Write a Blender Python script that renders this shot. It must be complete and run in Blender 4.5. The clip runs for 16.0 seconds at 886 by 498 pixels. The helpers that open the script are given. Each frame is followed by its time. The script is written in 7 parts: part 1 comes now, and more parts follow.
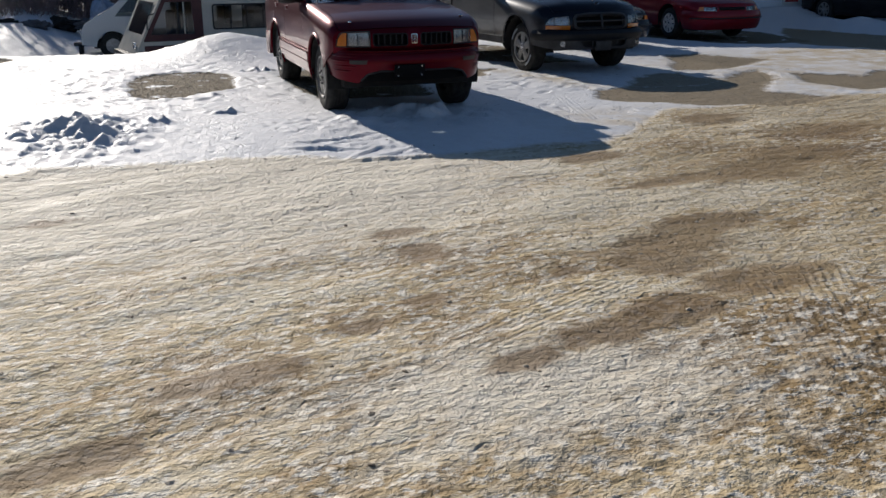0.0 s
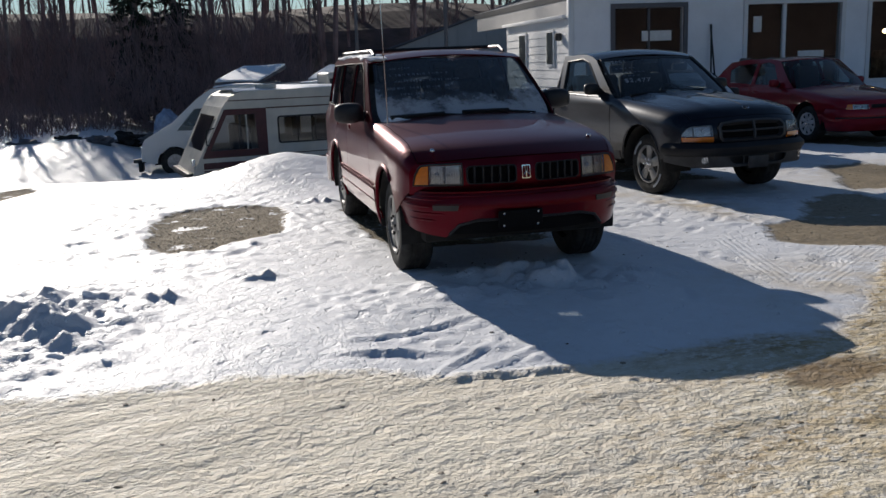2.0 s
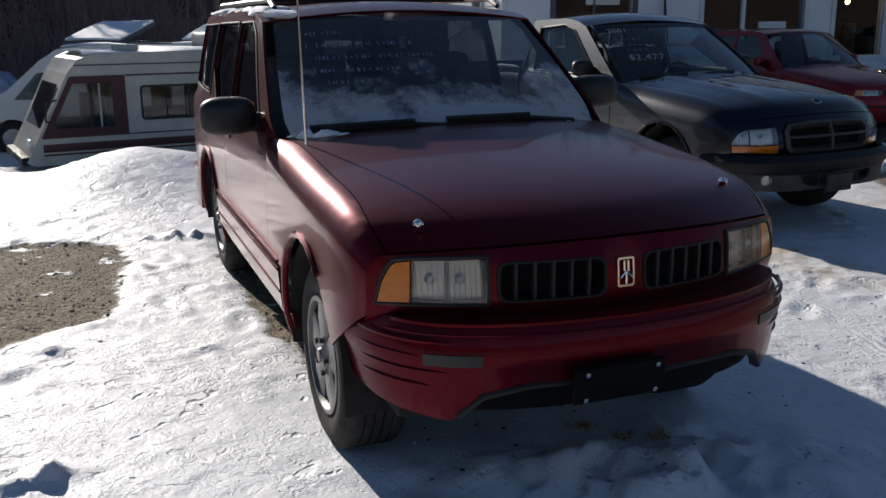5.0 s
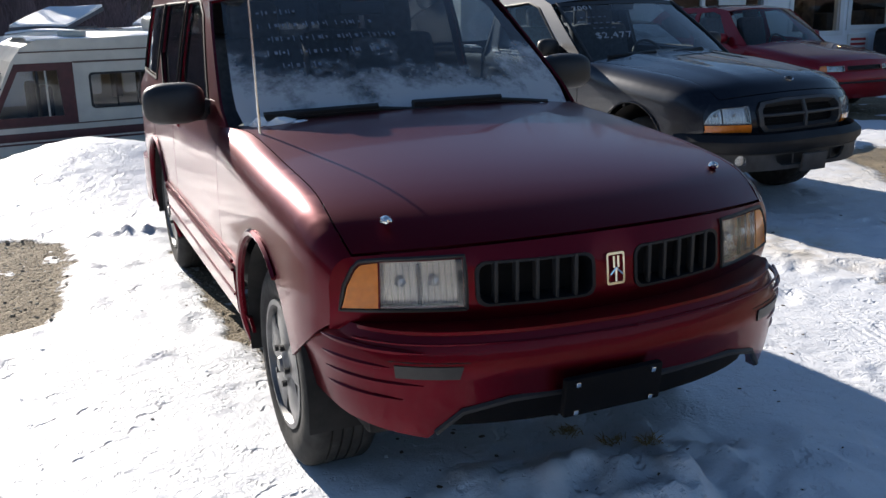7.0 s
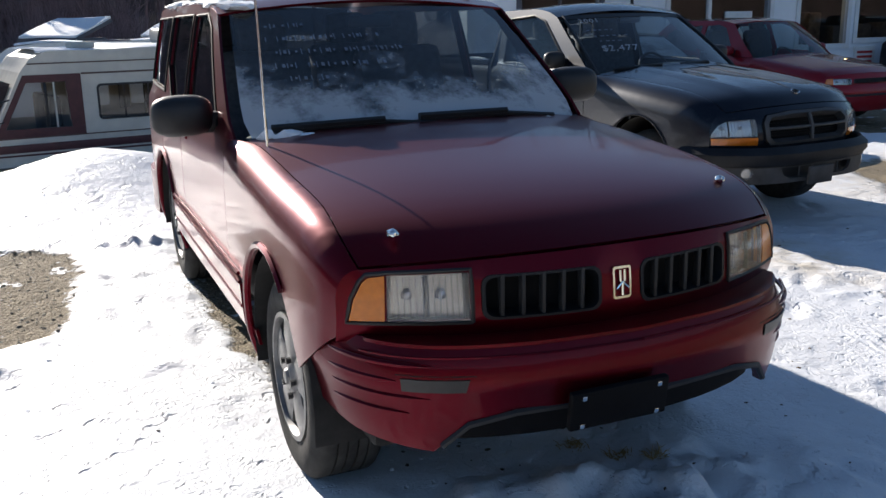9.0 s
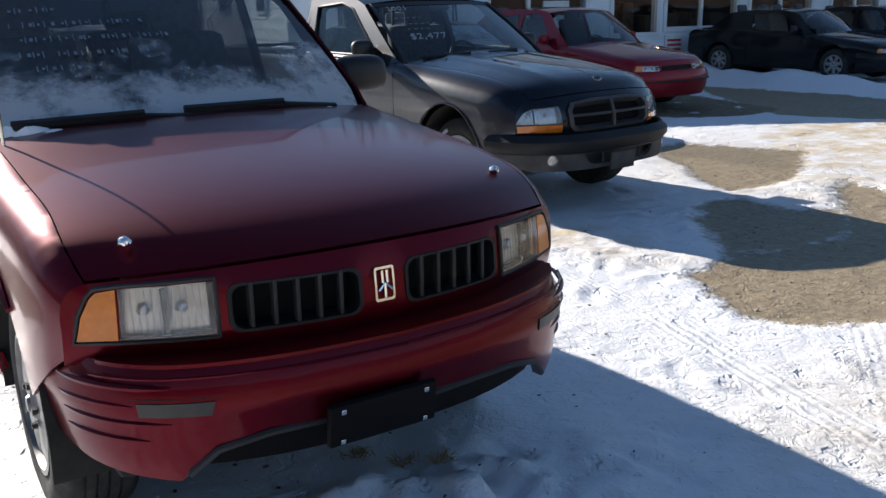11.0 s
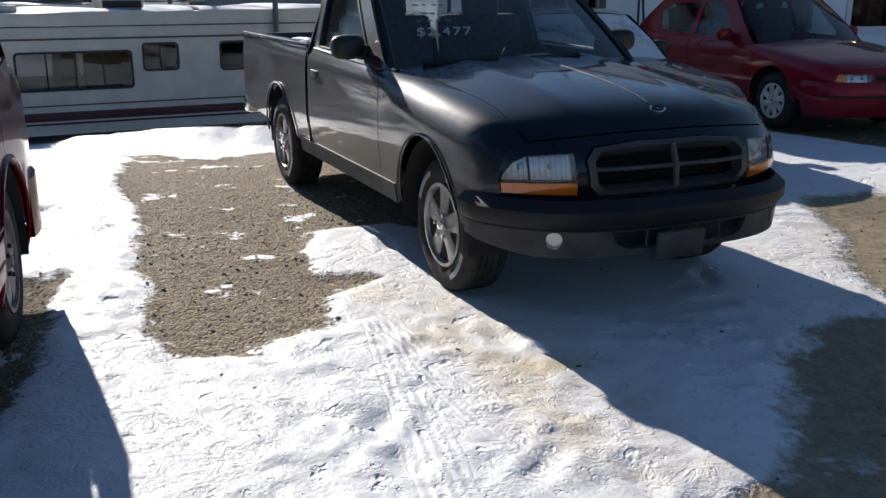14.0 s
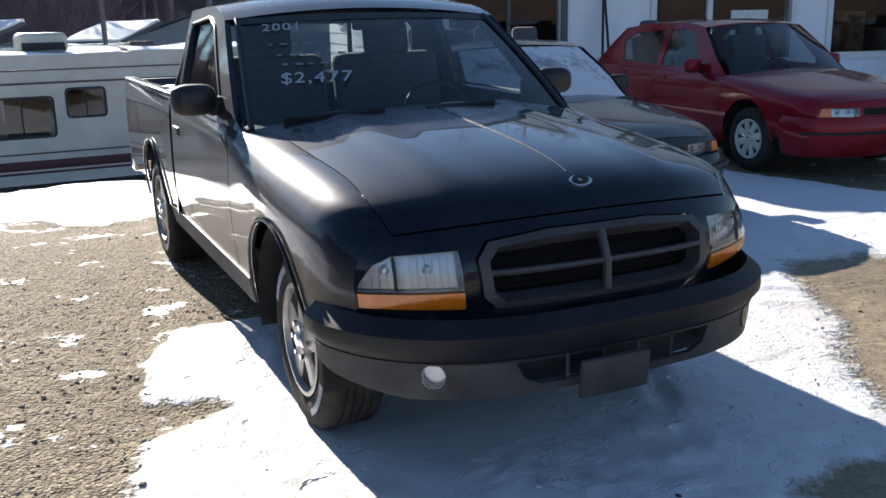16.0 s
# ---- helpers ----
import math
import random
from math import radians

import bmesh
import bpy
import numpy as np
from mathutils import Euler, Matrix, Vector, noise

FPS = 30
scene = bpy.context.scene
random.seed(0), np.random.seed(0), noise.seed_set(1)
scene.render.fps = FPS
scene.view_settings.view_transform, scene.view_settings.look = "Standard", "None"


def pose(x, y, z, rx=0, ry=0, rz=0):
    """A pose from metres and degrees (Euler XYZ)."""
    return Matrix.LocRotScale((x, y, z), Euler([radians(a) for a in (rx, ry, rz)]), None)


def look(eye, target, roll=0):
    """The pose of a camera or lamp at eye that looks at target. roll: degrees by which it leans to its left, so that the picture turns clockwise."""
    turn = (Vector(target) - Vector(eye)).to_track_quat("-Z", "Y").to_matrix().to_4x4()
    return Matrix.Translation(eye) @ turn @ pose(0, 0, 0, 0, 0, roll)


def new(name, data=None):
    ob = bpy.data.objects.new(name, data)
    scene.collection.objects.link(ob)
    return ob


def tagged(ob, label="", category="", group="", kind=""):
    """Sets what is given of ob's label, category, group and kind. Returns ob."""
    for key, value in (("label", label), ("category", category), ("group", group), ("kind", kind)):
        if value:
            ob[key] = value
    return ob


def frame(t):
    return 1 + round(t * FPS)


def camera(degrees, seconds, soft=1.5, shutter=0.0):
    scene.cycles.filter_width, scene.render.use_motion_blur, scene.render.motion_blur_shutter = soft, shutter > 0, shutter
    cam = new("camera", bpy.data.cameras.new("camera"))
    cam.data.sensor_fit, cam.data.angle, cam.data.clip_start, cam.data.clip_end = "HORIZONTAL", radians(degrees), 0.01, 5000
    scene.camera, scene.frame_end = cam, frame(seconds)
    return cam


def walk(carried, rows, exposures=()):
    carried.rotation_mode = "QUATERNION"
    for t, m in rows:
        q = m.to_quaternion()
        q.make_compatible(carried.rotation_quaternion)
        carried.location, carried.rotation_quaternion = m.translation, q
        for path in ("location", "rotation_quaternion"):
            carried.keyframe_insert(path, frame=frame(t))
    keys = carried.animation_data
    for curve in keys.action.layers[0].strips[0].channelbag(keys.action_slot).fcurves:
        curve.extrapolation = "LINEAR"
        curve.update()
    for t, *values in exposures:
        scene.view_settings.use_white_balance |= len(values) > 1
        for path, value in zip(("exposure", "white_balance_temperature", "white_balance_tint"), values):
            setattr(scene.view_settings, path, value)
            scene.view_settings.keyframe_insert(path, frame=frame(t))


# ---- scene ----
cam = camera(51.2, 16.0)
PATH = [
    (0, (0.049, -0.327, 1.58), (0.567, 1.51, 0.981), -0.1),
    (0.5, (0.231, 0.229, 1.551), (0.699, 2.085, 0.971), -0.1),
    (1, (0.361, 1.087, 1.584), (0.788, 2.996, 1.169), -0.9),
    (1.5, (0.531, 1.926, 1.59), (0.916, 3.849, 1.201), -1.9),
    (2, (0.553, 2.672, 1.584), (0.923, 4.597, 1.187), -2.0),
    (2.5, (0.607, 3.332, 1.555), (0.959, 5.253, 1.125), -2.2),
    (3, (0.607, 4.005, 1.567), (0.976, 5.919, 1.123), -2.2),
    (3.5, (0.655, 4.592, 1.569), (1.055, 6.498, 1.114), -1.0),
    (4, (0.733, 5.232, 1.573), (1.183, 7.123, 1.1), -0.5),
    (4.5, (0.807, 5.765, 1.584), (1.325, 7.64, 1.118), -0.3),
    (5, (0.926, 6.289, 1.586), (1.525, 8.137, 1.109), -0.4),
    (7.5, (0.99, 6.566, 1.559), (1.663, 8.378, 1.045), -1.1),
    (8, (0.985, 6.562, 1.567), (1.648, 8.38, 1.062), -0.9),
    (10.5, (1.007, 6.564, 1.569), (1.685, 8.385, 1.097), -1.4),
    (11, (1.284, 6.64, 1.546), (2.249, 8.314, 1.031), -0.8),
    (11.5, (1.682, 6.694, 1.539), (2.857, 8.206, 0.96), -0.4),
    (12, (2.116, 6.909, 1.563), (3.416, 8.317, 0.99), 0.2),
    (12.5, (2.683, 7.39, 1.497), (3.86, 8.912, 0.951), -0.9),
    (13, (3.131, 7.661, 1.514), (4.063, 9.352, 0.993), -1.5),
    (13.5, (3.556, 7.947, 1.517), (4.271, 9.753, 1.039), -0.1),
    (14, (3.789, 8.177, 1.54), (4.262, 10.041, 0.991), 0.1),
    (14.5, (4.214, 8.678, 1.524), (4.783, 10.542, 1.08), -0.3),
    (15, (4.473, 9.067, 1.502), (5.06, 10.923, 1.044), -0.5),
    (15.5, (4.542, 9.259, 1.514), (5.077, 11.124, 1.029), -0.7),
    (16, (4.59, 9.3, 1.528), (5.093, 11.174, 1.043), -1.2),
]
EXPOSURES = [(0, 0.05), (1, 0.08), (2, 0.1), (3.5, -0.12), (4.5, -0.08), (5.2, 0.4), (7.3, 1.0), (10.5, 1.03), (11.1, 1.2), (12, 0.75), (13.5, 0.68), (14.2, 0.74), (15, 1.0), (15.5, 1.22), (16, 1.45)]
walk(cam, [(t, look(eye, target, roll)) for t, eye, target, roll in PATH], EXPOSURES)

# ---- world and sun ----
from mathutils.geometry import delaunay_2d_cdt

SUN = Vector((-0.97, 3.62, 1.63)).normalized()
world = bpy.data.worlds.new("world")
scene.world = world
world.use_nodes = True
sky = world.node_tree.nodes.new("ShaderNodeTexSky")
sky.sky_type, sky.sun_disc = "NISHITA", False
sky.dust_density, sky.air_density, sky.ozone_density, sky.altitude = 0.0, 1.0, 3.0, 300.0
sky.sun_elevation, sky.sun_rotation = math.asin(SUN.z), math.atan2(SUN.x, SUN.y)
backg = world.node_tree.nodes["Background"]
world.node_tree.links.new(sky.outputs[0], backg.inputs[0])
backg.inputs[1].default_value = 0.061
sun = new("sun", bpy.data.lights.new("sun", "SUN"))
sun.data.energy, sun.data.angle, sun.data.color = 5.0, radians(0.5), (1.0, 0.925, 0.84)
sun.matrix_world = look(SUN * 50, (0, 0, 0))


# ---- materials ----
class Nodes:
    """A small wrapper round one node material."""
    def __init__(self, name):
        self.m = bpy.data.materials.new(name)
        self.m.use_nodes = True
        self.t = self.m.node_tree
        self.p = self.t.nodes["Principled BSDF"]
        self.co = self.t.nodes.new("ShaderNodeTexCoord")

    def link(self, a, b):
        self.t.links.new(a, b)

    def node(self, kind):
        return self.t.nodes.new(kind)

    def noise(self, scale, detail=4.0, rough=0.55, space="Object", stretch=None, distort=0.0):
        n = self.node("ShaderNodeTexNoise")
        n.inputs["Scale"].default_value, n.inputs["Detail"].default_value = scale, detail
        n.inputs["Roughness"].default_value, n.inputs["Distortion"].default_value = rough, distort
        src = self.co.outputs[space]
        if stretch:
            mp = self.node("ShaderNodeMapping")
            mp.vector_type = "TEXTURE"
            mp.inputs["Scale"].default_value = [1.0 / s for s in stretch[:3]]
            mp.inputs["Rotation"].default_value = (0, 0, radians(stretch[3] if len(stretch) > 3 else 0))
            self.link(src, mp.inputs[0])
            src = mp.outputs[0]
        self.link(src, n.inputs["Vector"])
        return n.outputs["Fac"]

    def ramp(self, fac, *stops):
        n = self.node("ShaderNodeValToRGB")
        e = n.color_ramp.elements
        while len(e) < len(stops):
            e.new(0.5)
        for el, (p, c) in zip(e, stops):
            el.position = p
            el.color = (*c, 1) if isinstance(c, tuple) else (c, c, c, 1)
        self.link(fac, n.inputs[0])
        return n.outputs[0]

    def mix(self, fac, a, b, blend="MIX"):
        n = self.node("ShaderNodeMix")
        n.data_type, n.blend_type = "RGBA", blend
        for k, v in ((0, fac), (6, a), (7, b)):
            if isinstance(v, (int, float)):
                n.inputs[k].default_value = v if k == 0 else (v, v, v, 1)
            elif isinstance(v, tuple):
                n.inputs[k].default_value = (*v, 1)
            else:
                self.link(v, n.inputs[k])
        return n.outputs[2]

    def math(self, op, a, b=0.5, c=0.0, clamp=False):
        n = self.node("ShaderNodeMath")
        n.operation, n.use_clamp = op, clamp
        for k, v in ((0, a), (1, b), (2, c)):
            if isinstance(v, (int, float)):
                n.inputs[k].default_value = v
            else:
                self.link(v, n.inputs[k])
        return n.outputs[0]

    def sep(self, space="Object"):
        n = self.node("ShaderNodeSeparateXYZ")
        self.link(self.co.outputs[space], n.inputs[0])
        return n.outputs

    def bump(self, height, strength=0.3, distance=0.02):
        n = self.node("ShaderNodeBump")
        n.inputs["Strength"].default_value, n.inputs["Distance"].default_value = strength, distance
        self.link(height, n.inputs["Height"])
        self.link(n.outputs[0], self.p.inputs["Normal"])

    def set(self, **kw):
        for k, v in kw.items():
            s = self.p.inputs[k.replace("_", " ")]
            if isinstance(v, tuple):
                s.default_value = (*v, 1)
            elif isinstance(v, (int, float)):
                s.default_value = v
            else:
                self.link(v, s)
        return self


def plain(name, color, rough=0.5, metal=0.0, vary=0.25, scale=9.0, bump=0.0, **kw):
    n = Nodes(name)
    f = n.noise(scale, 5)
    lo = tuple(c * (1 - vary) for c in color)
    hi = tuple(min(1, c * (1 + vary)) for c in color)
    n.set(Base_Color=n.ramp(f, (0.3, lo), (0.7, hi)), Metallic=metal,
          Roughness=n.math("MULTIPLY_ADD", n.noise(scale * 6, 3), 0.2 * rough, 0.9 * rough), **kw)
    if bump:
        n.bump(n.noise(scale * 12, 3), bump, 0.004)
    return n.m


def paint(name, color, grime=(0.34, 0.31, 0.28), dust=0.3, flake=0.2, coat=1.0, rough=0.5, ior=1.30, reach=1.05, flank=0.0):
    """Metallic car paint under clear coat, with a film of road salt in streaks and splashes, thickest on the flanks where flank is given."""
    n = Nodes(name)
    film = n.ramp(n.noise(2.3, 6, 0.62, stretch=(1, 0.55, 1.6)), (0.42, 0.0), (0.75, 1.0))
    speck = n.ramp(n.noise(55, 3), (0.5, 0.0), (0.72, 1.0))
    low = n.ramp(n.math("MULTIPLY_ADD", n.sep()[2], -1.1, reach), (0.0, 0.08), (0.75, 1.0))
    fac = n.math("MULTIPLY", n.math("MULTIPLY", n.math("ADD", film, n.math("MULTIPLY", speck, 0.35)), low), dust, clamp=True)
    if flank:
        s = n.node("ShaderNodeSeparateXYZ")
        n.link(n.co.outputs["Normal"], s.inputs[0])
        spray = n.math("MULTIPLY", n.ramp(n.math("ABSOLUTE", s.outputs[0]), (0.75, 0.0), (0.97, 1.0)), n.ramp(n.noise(1.6, 6, 0.65, stretch=(1, 0.45, 1.5)), (0.3, 0.45), (0.7, 1.0)))
        fac = n.math("MULTIPLY_ADD", n.math("MULTIPLY", spray, n.ramp(n.sep()[2], (0.95, 1.0), (1.22, 0.0))), flank, fac, clamp=True)
    n.set(Base_Color=n.mix(fac, color, grime), Metallic=n.math("MULTIPLY_ADD", fac, -flake, flake),
          Roughness=n.math("MULTIPLY_ADD", fac, 0.4, rough), Coat_Weight=n.math("MULTIPLY_ADD", fac, -0.6 * coat, coat), Coat_Roughness=0.035, Coat_IOR=ior)
    n.set(Specular_IOR_Level=n.math("MULTIPLY_ADD", spray, 0.75, 0.06) if flank else 0.06)
    n.bump(n.noise(420, 1), 0.02, 0.001)
    return n.m


def glass(name, tint=(0.75, 0.8, 0.8), haze=0.0, gloss=1.0, low=None):
    """Thin window glass: a tinted clear pane with a mirror gloss, and a film of frost or dust where haze is given."""
    n = Nodes(name)
    clear = n.node("ShaderNodeBsdfTransparent")
    clear.inputs[0].default_value = (*tint, 1)
    shine = n.node("ShaderNodeBsdfGlossy")
    shine.inputs["Roughness"].default_value = 0.03
    shine.inputs["Color"].default_value = (gloss, gloss, gloss, 1)
    face = n.node("ShaderNodeLayerWeight")
    face.inputs[0].default_value = 0.5
    fres = n.math("MULTIPLY_ADD", n.math("POWER", face.outputs["Facing"], 4.5), 0.9, 0.05)
    a = n.node("ShaderNodeMixShader")
    n.link(fres, a.inputs[0])
    n.link(clear.outputs[0], a.inputs[1])
    n.link(shine.outputs[0], a.inputs[2])
    out = a
    if haze:
        dull = n.node("ShaderNodeBsdfDiffuse")
        dull.inputs[0].default_value = (0.75, 0.78, 0.82, 1)
        f = n.math("MULTIPLY", n.ramp(n.noise(2.6, 6, 0.65), (0.40, 0.0), (0.68, 1.0)), haze)
        if low:
            up = n.math("MULTIPLY_ADD", n.sep()[2], 1 / (low[1] - low[0]), -low[0] / (low[1] - low[0]), clamp=True)
            thick = n.math("ADD", n.math("MULTIPLY", n.noise(3.4, 5, 0.6), 1.1), n.math("MULTIPLY", n.noise(24, 4, 0.7), 0.35))
            f = n.math("MULTIPLY", n.ramp(n.math("SUBTRACT", thick, n.math("MULTIPLY", up, 0.62)), (0.30, 0.02), (0.56, 1.0)), haze)
        b = n.node("ShaderNodeMixShader")
        n.link(f, b.inputs[0])
        n.link(a.outputs[0], b.inputs[1])
        n.link(dull.outputs[0], b.inputs[2])
        out = b
    n.link(out.outputs[0], n.t.nodes["Material Output"].inputs[0])
    return n.m


BURGUNDY = paint("burgundy paint", (0.102, 0.002, 0.009), dust=0.03, flake=0.8, coat=0.55, rough=0.36, ior=1.26)
BLUEBLACK = paint("blue black paint", (0.003, 0.006, 0.015), grime=(0.42, 0.41, 0.39), dust=0.2, flake=0.3, rough=0.42, ior=1.37, reach=1.0, flank=0.09)
CHERRY = paint("cherry red paint", (0.22, 0.007, 0.017), dust=0.04, flake=0.35, rough=0.42)
NAVY = paint("dark grey paint", (0.014, 0.015, 0.022), dust=0.15, flake=0.2)
BLACKCAR = paint("black paint", (0.006, 0.006, 0.008), dust=0.08, flake=0.1)
SILVER = paint("silver paint", (0.34, 0.32, 0.28), dust=0.3, flake=0.8)
GREYBLUE = paint("grey blue paint", (0.16, 0.18, 0.21), dust=0.3, flake=0.8)
WHITECAR = paint("white paint", (0.72, 0.72, 0.70), dust=0.3, flake=0.0)
RUBBER = plain("tyre rubber", (0.032, 0.031, 0.029), 0.85, vary=0.5, scale=14, bump=0.3, Specular_IOR_Level=0.25)
PLASTIC = plain("dark grey plastic", (0.010, 0.011, 0.014), 0.55, vary=0.3, scale=7, bump=0.1, Specular_IOR_Level=0.3)
GRAPHITE = plain("grille grey plastic", (0.030, 0.029, 0.030), 0.5, vary=0.2, Specular_IOR_Level=0.3)
# black plastic of seals and plate holder; also the shade inside grilles and intake
SHADOWBLACK = plain("flat black plastic and recess shade", (0.004, 0.004, 0.005), 0.7, vary=0.3, Specular_IOR_Level=0.15)
BLACK = plain("black trim", (0.010, 0.010, 0.011), 0.5, vary=0.3)
CHASSIS = plain("underbody", (0.014, 0.013, 0.012), 0.9, vary=0.5)
STEEL = plain("dull cast steel", (0.17, 0.168, 0.165), 0.45, 0.6, vary=0.3, scale=16)
COVER = plain("bright silver wheel cover", (0.62, 0.61, 0.60), 0.35, 0.35, vary=0.1, scale=12)
ALLOY = plain("cast alloy", (0.33, 0.32, 0.31), 0.38, 0.85, vary=0.25, scale=16)
CHROME = plain("chrome", (0.78, 0.78, 0.78), 0.12, 1.0, vary=0.05)
REFLECT = plain("lamp reflector", (0.58, 0.59, 0.60), 0.22, 0.7, vary=0.15, scale=30)
AMBER = plain("amber lens", (0.62, 0.165, 0.012), 0.18, vary=0.12, scale=40, Coat_Weight=0.7)
REDLENS = plain("red lens", (0.25, 0.01, 0.01), 0.2, vary=0.1)
CLOTH = plain("grey seat cloth", (0.085, 0.088, 0.10), 0.95, vary=0.3, scale=30)
DASH = plain("dashboard vinyl", (0.025, 0.025, 0.026), 0.7, vary=0.2)
WINDOW = glass("side window glass", (0.42, 0.47, 0.48))
TINTED = glass("tinted window glass", (0.10, 0.11, 0.12))
SCREEN = glass("windscreen glass", (0.62, 0.68, 0.70))
FROSTED = glass("frosted windscreen glass", (0.46, 0.52, 0.57), 0.55, 1.0, (1.05, 1.42))
ICED = glass("iced windscreen glass", (0.5, 0.55, 0.6), 0.85, 1.0, (0.7, 2.2))
SMOKEDLAMP = plain("smoked lamp plastic", (0.020, 0.018, 0.016), 0.45, vary=0.25, scale=30)
LENS = glass("lamp lens", (0.86, 0.87, 0.88), 0.25)
CHALK = plain("white window marker", (0.36, 0.39, 0.43), 0.8, vary=0.1)


# ---- mesh helpers ----
def part(name, bm, material, parent=None, label="", smooth=40, m=None):
    """Links a bmesh as one mesh object, under a thing or part where one is given."""
    me = bpy.data.meshes.new(name)
    bm.to_mesh(me)
    bm.free()
    if smooth:
        for p in me.polygons:
            p.use_smooth = True
        me.set_sharp_from_angle(angle=radians(smooth))
    me.materials.append(material)
    ob = new(name, me)
    if parent:
        ob.parent = parent
    if m is not None:
        ob.matrix_local = m
    if label:
        ob["label"] = label
    return ob


def empty(name, m, label, category, group="", kind=""):
    e = tagged(new(name), label, category, group, kind)
    e.empty_display_size = 0.2
    e.matrix_world = m
    return e


def curve(*pts):
    """A smooth monotone curve through the points (t, value)."""
    t = np.array([p[0] for p in pts], float)
    v = np.array([p[1] for p in pts], float)
    if len(t) == 1:
        return lambda s: float(v[0])
    h = np.diff(t)
    d = np.diff(v) / h
    m = np.zeros(len(t))
    m[0], m[-1] = d[0], d[-1]
    for i in range(1, len(t) - 1):
        m[i] = 0 if d[i - 1] * d[i] <= 0 else 2 * d[i - 1] * d[i] / (d[i - 1] + d[i])

    def f(s):
        if s <= t[0]:
            return float(v[0])
        if s >= t[-1]:
            return float(v[-1])
        i = int(np.searchsorted(t, s)) - 1
        q = (s - t[i]) / h[i]
        return float((2 * q**3 - 3 * q**2 + 1) * v[i] + (q**3 - 2 * q**2 + q) * h[i] * m[i]
                     + (-2 * q**3 + 3 * q**2) * v[i + 1] + (q**3 - q**2) * h[i] * m[i + 1])
    return f


def inside(poly, p):
    x, y = p
    c = False
    for i in range(len(poly)):
        (x0, y0), (x1, y1) = poly[i - 1], poly[i]
        if (y0 > y) != (y1 > y) and x < (x1 - x0) * (y - y0) / (y1 - y0) + x0:
            c = not c
    return c


def dense(poly, step):
    out = []
    for i in range(len(poly)):
        a, b = Vector(poly[i]), Vector(poly[(i + 1) % len(poly)])
        n = max(1, int((b - a).length / step + 0.5))
        out += [tuple(a.lerp(b, k / n)) for k in range(n)]
    return out


def ring(cx, cy, rx, ry=None, n=28, a0=0.0):
    ry = ry or rx
    return [(cx + rx * math.cos(a0 + 2 * math.pi * i / n), cy + ry * math.sin(a0 + 2 * math.pi * i / n)) for i in range(n)]


def rounded(x0, y0, x1, y1, r, n=4):
    out = []
    for cx, cy, a in ((x1 - r, y1 - r, 0), (x0 + r, y1 - r, 90), (x0 + r, y0 + r, 180), (x1 - r, y0 + r, 270)):
        out += [(cx + r * math.cos(radians(a + 90 * k / n)), cy + r * math.sin(radians(a + 90 * k / n))) for k in range(n + 1)]
    return out


def thicken(bm, fs, thick, heart=Vector((0, 2.2, 0.6))):
    """Turns the faces outward from the heart of the thing and backs them with an inner skin and a rim."""
    bm.normal_update()
    if sum(f.normal.dot(f.calc_center_median() - heart) * f.calc_area() for f in fs) < 0:
        for f in fs:
            f.normal_flip()
        bm.normal_update()
    vs = list({v for f in fs for v in f.verts})
    back = {v: bm.verts.new(v.co - v.normal * thick) for v in vs}
    rim = [(l.vert, l.link_loop_next.vert) for f in fs for l in f.loops if l.edge.is_boundary]
    for f in fs:
        bm.faces.new([back[v] for v in reversed(f.verts)])
    for a, b in rim:
        bm.faces.new((b, a, back[a], back[b]))


def sheet(outline, fn, holes=(), step=0.06, thick=0.012, bm=None):
    """A curved panel: the flat outline less its holes, carried through fn(u, v) into space and given a thickness."""
    outline = dense(outline, step)
    holes = [dense(h, step) for h in holes]
    pts, edges = [], []
    for loop in (outline, *holes):
        k = len(pts)
        pts += [Vector(p) for p in loop]
        edges += [(k + i, k + (i + 1) % len(loop)) for i in range(len(loop))]
    us, vs = [p[0] for p in outline], [p[1] for p in outline]
    for i in range(1, int((max(us) - min(us)) / step)):
        for j in range(1, int((max(vs) - min(vs)) / step)):
            pts.append(Vector((min(us) + i * step + 0.0007 * (j % 3), min(vs) + j * step + 0.0007 * (i % 3))))
    v, _, f, *_ = delaunay_2d_cdt(pts, edges, [], 0, 1e-5)
    bm = bm or bmesh.new()
    bv = [None] * len(v)
    fs = []
    for tri in f:
        c = (sum(v[i].x for i in tri) / len(tri), sum(v[i].y for i in tri) / len(tri))
        if not inside(outline, c) or any(inside(h, c) for h in holes):
            continue
        for i in tri:
            if bv[i] is None:
                bv[i] = bm.verts.new(fn(v[i].x, v[i].y))
        try:
            fs.append(bm.faces.new([bv[i] for i in tri]))
        except ValueError:
            pass
    if thick:
        thicken(bm, fs, thick)
    return bm


def block(x0, x1, y0, y1, z0, z1, bevel=0.0, bm=None, seg=2, m=None):
    bm = bm or bmesh.new()
    vs = bmesh.ops.create_cube(bm, size=1)["verts"]
    for v in vs:
        v.co = Vector(((x0 + x1) / 2 + v.co.x * (x1 - x0), (y0 + y1) / 2 + v.co.y * (y1 - y0), (z0 + z1) / 2 + v.co.z * (z1 - z0)))
    if bevel:
        es = list({e for v in vs for e in v.link_edges})
        r = bmesh.ops.bevel(bm, geom=es, offset=bevel, segments=seg, affect="EDGES", profile=0.5)
        vs = list({v for f in r["faces"] for v in f.verts} | {v for v in vs if v.is_valid})
    if m is not None:
        bmesh.ops.transform(bm, matrix=m, verts=vs)
    return bm


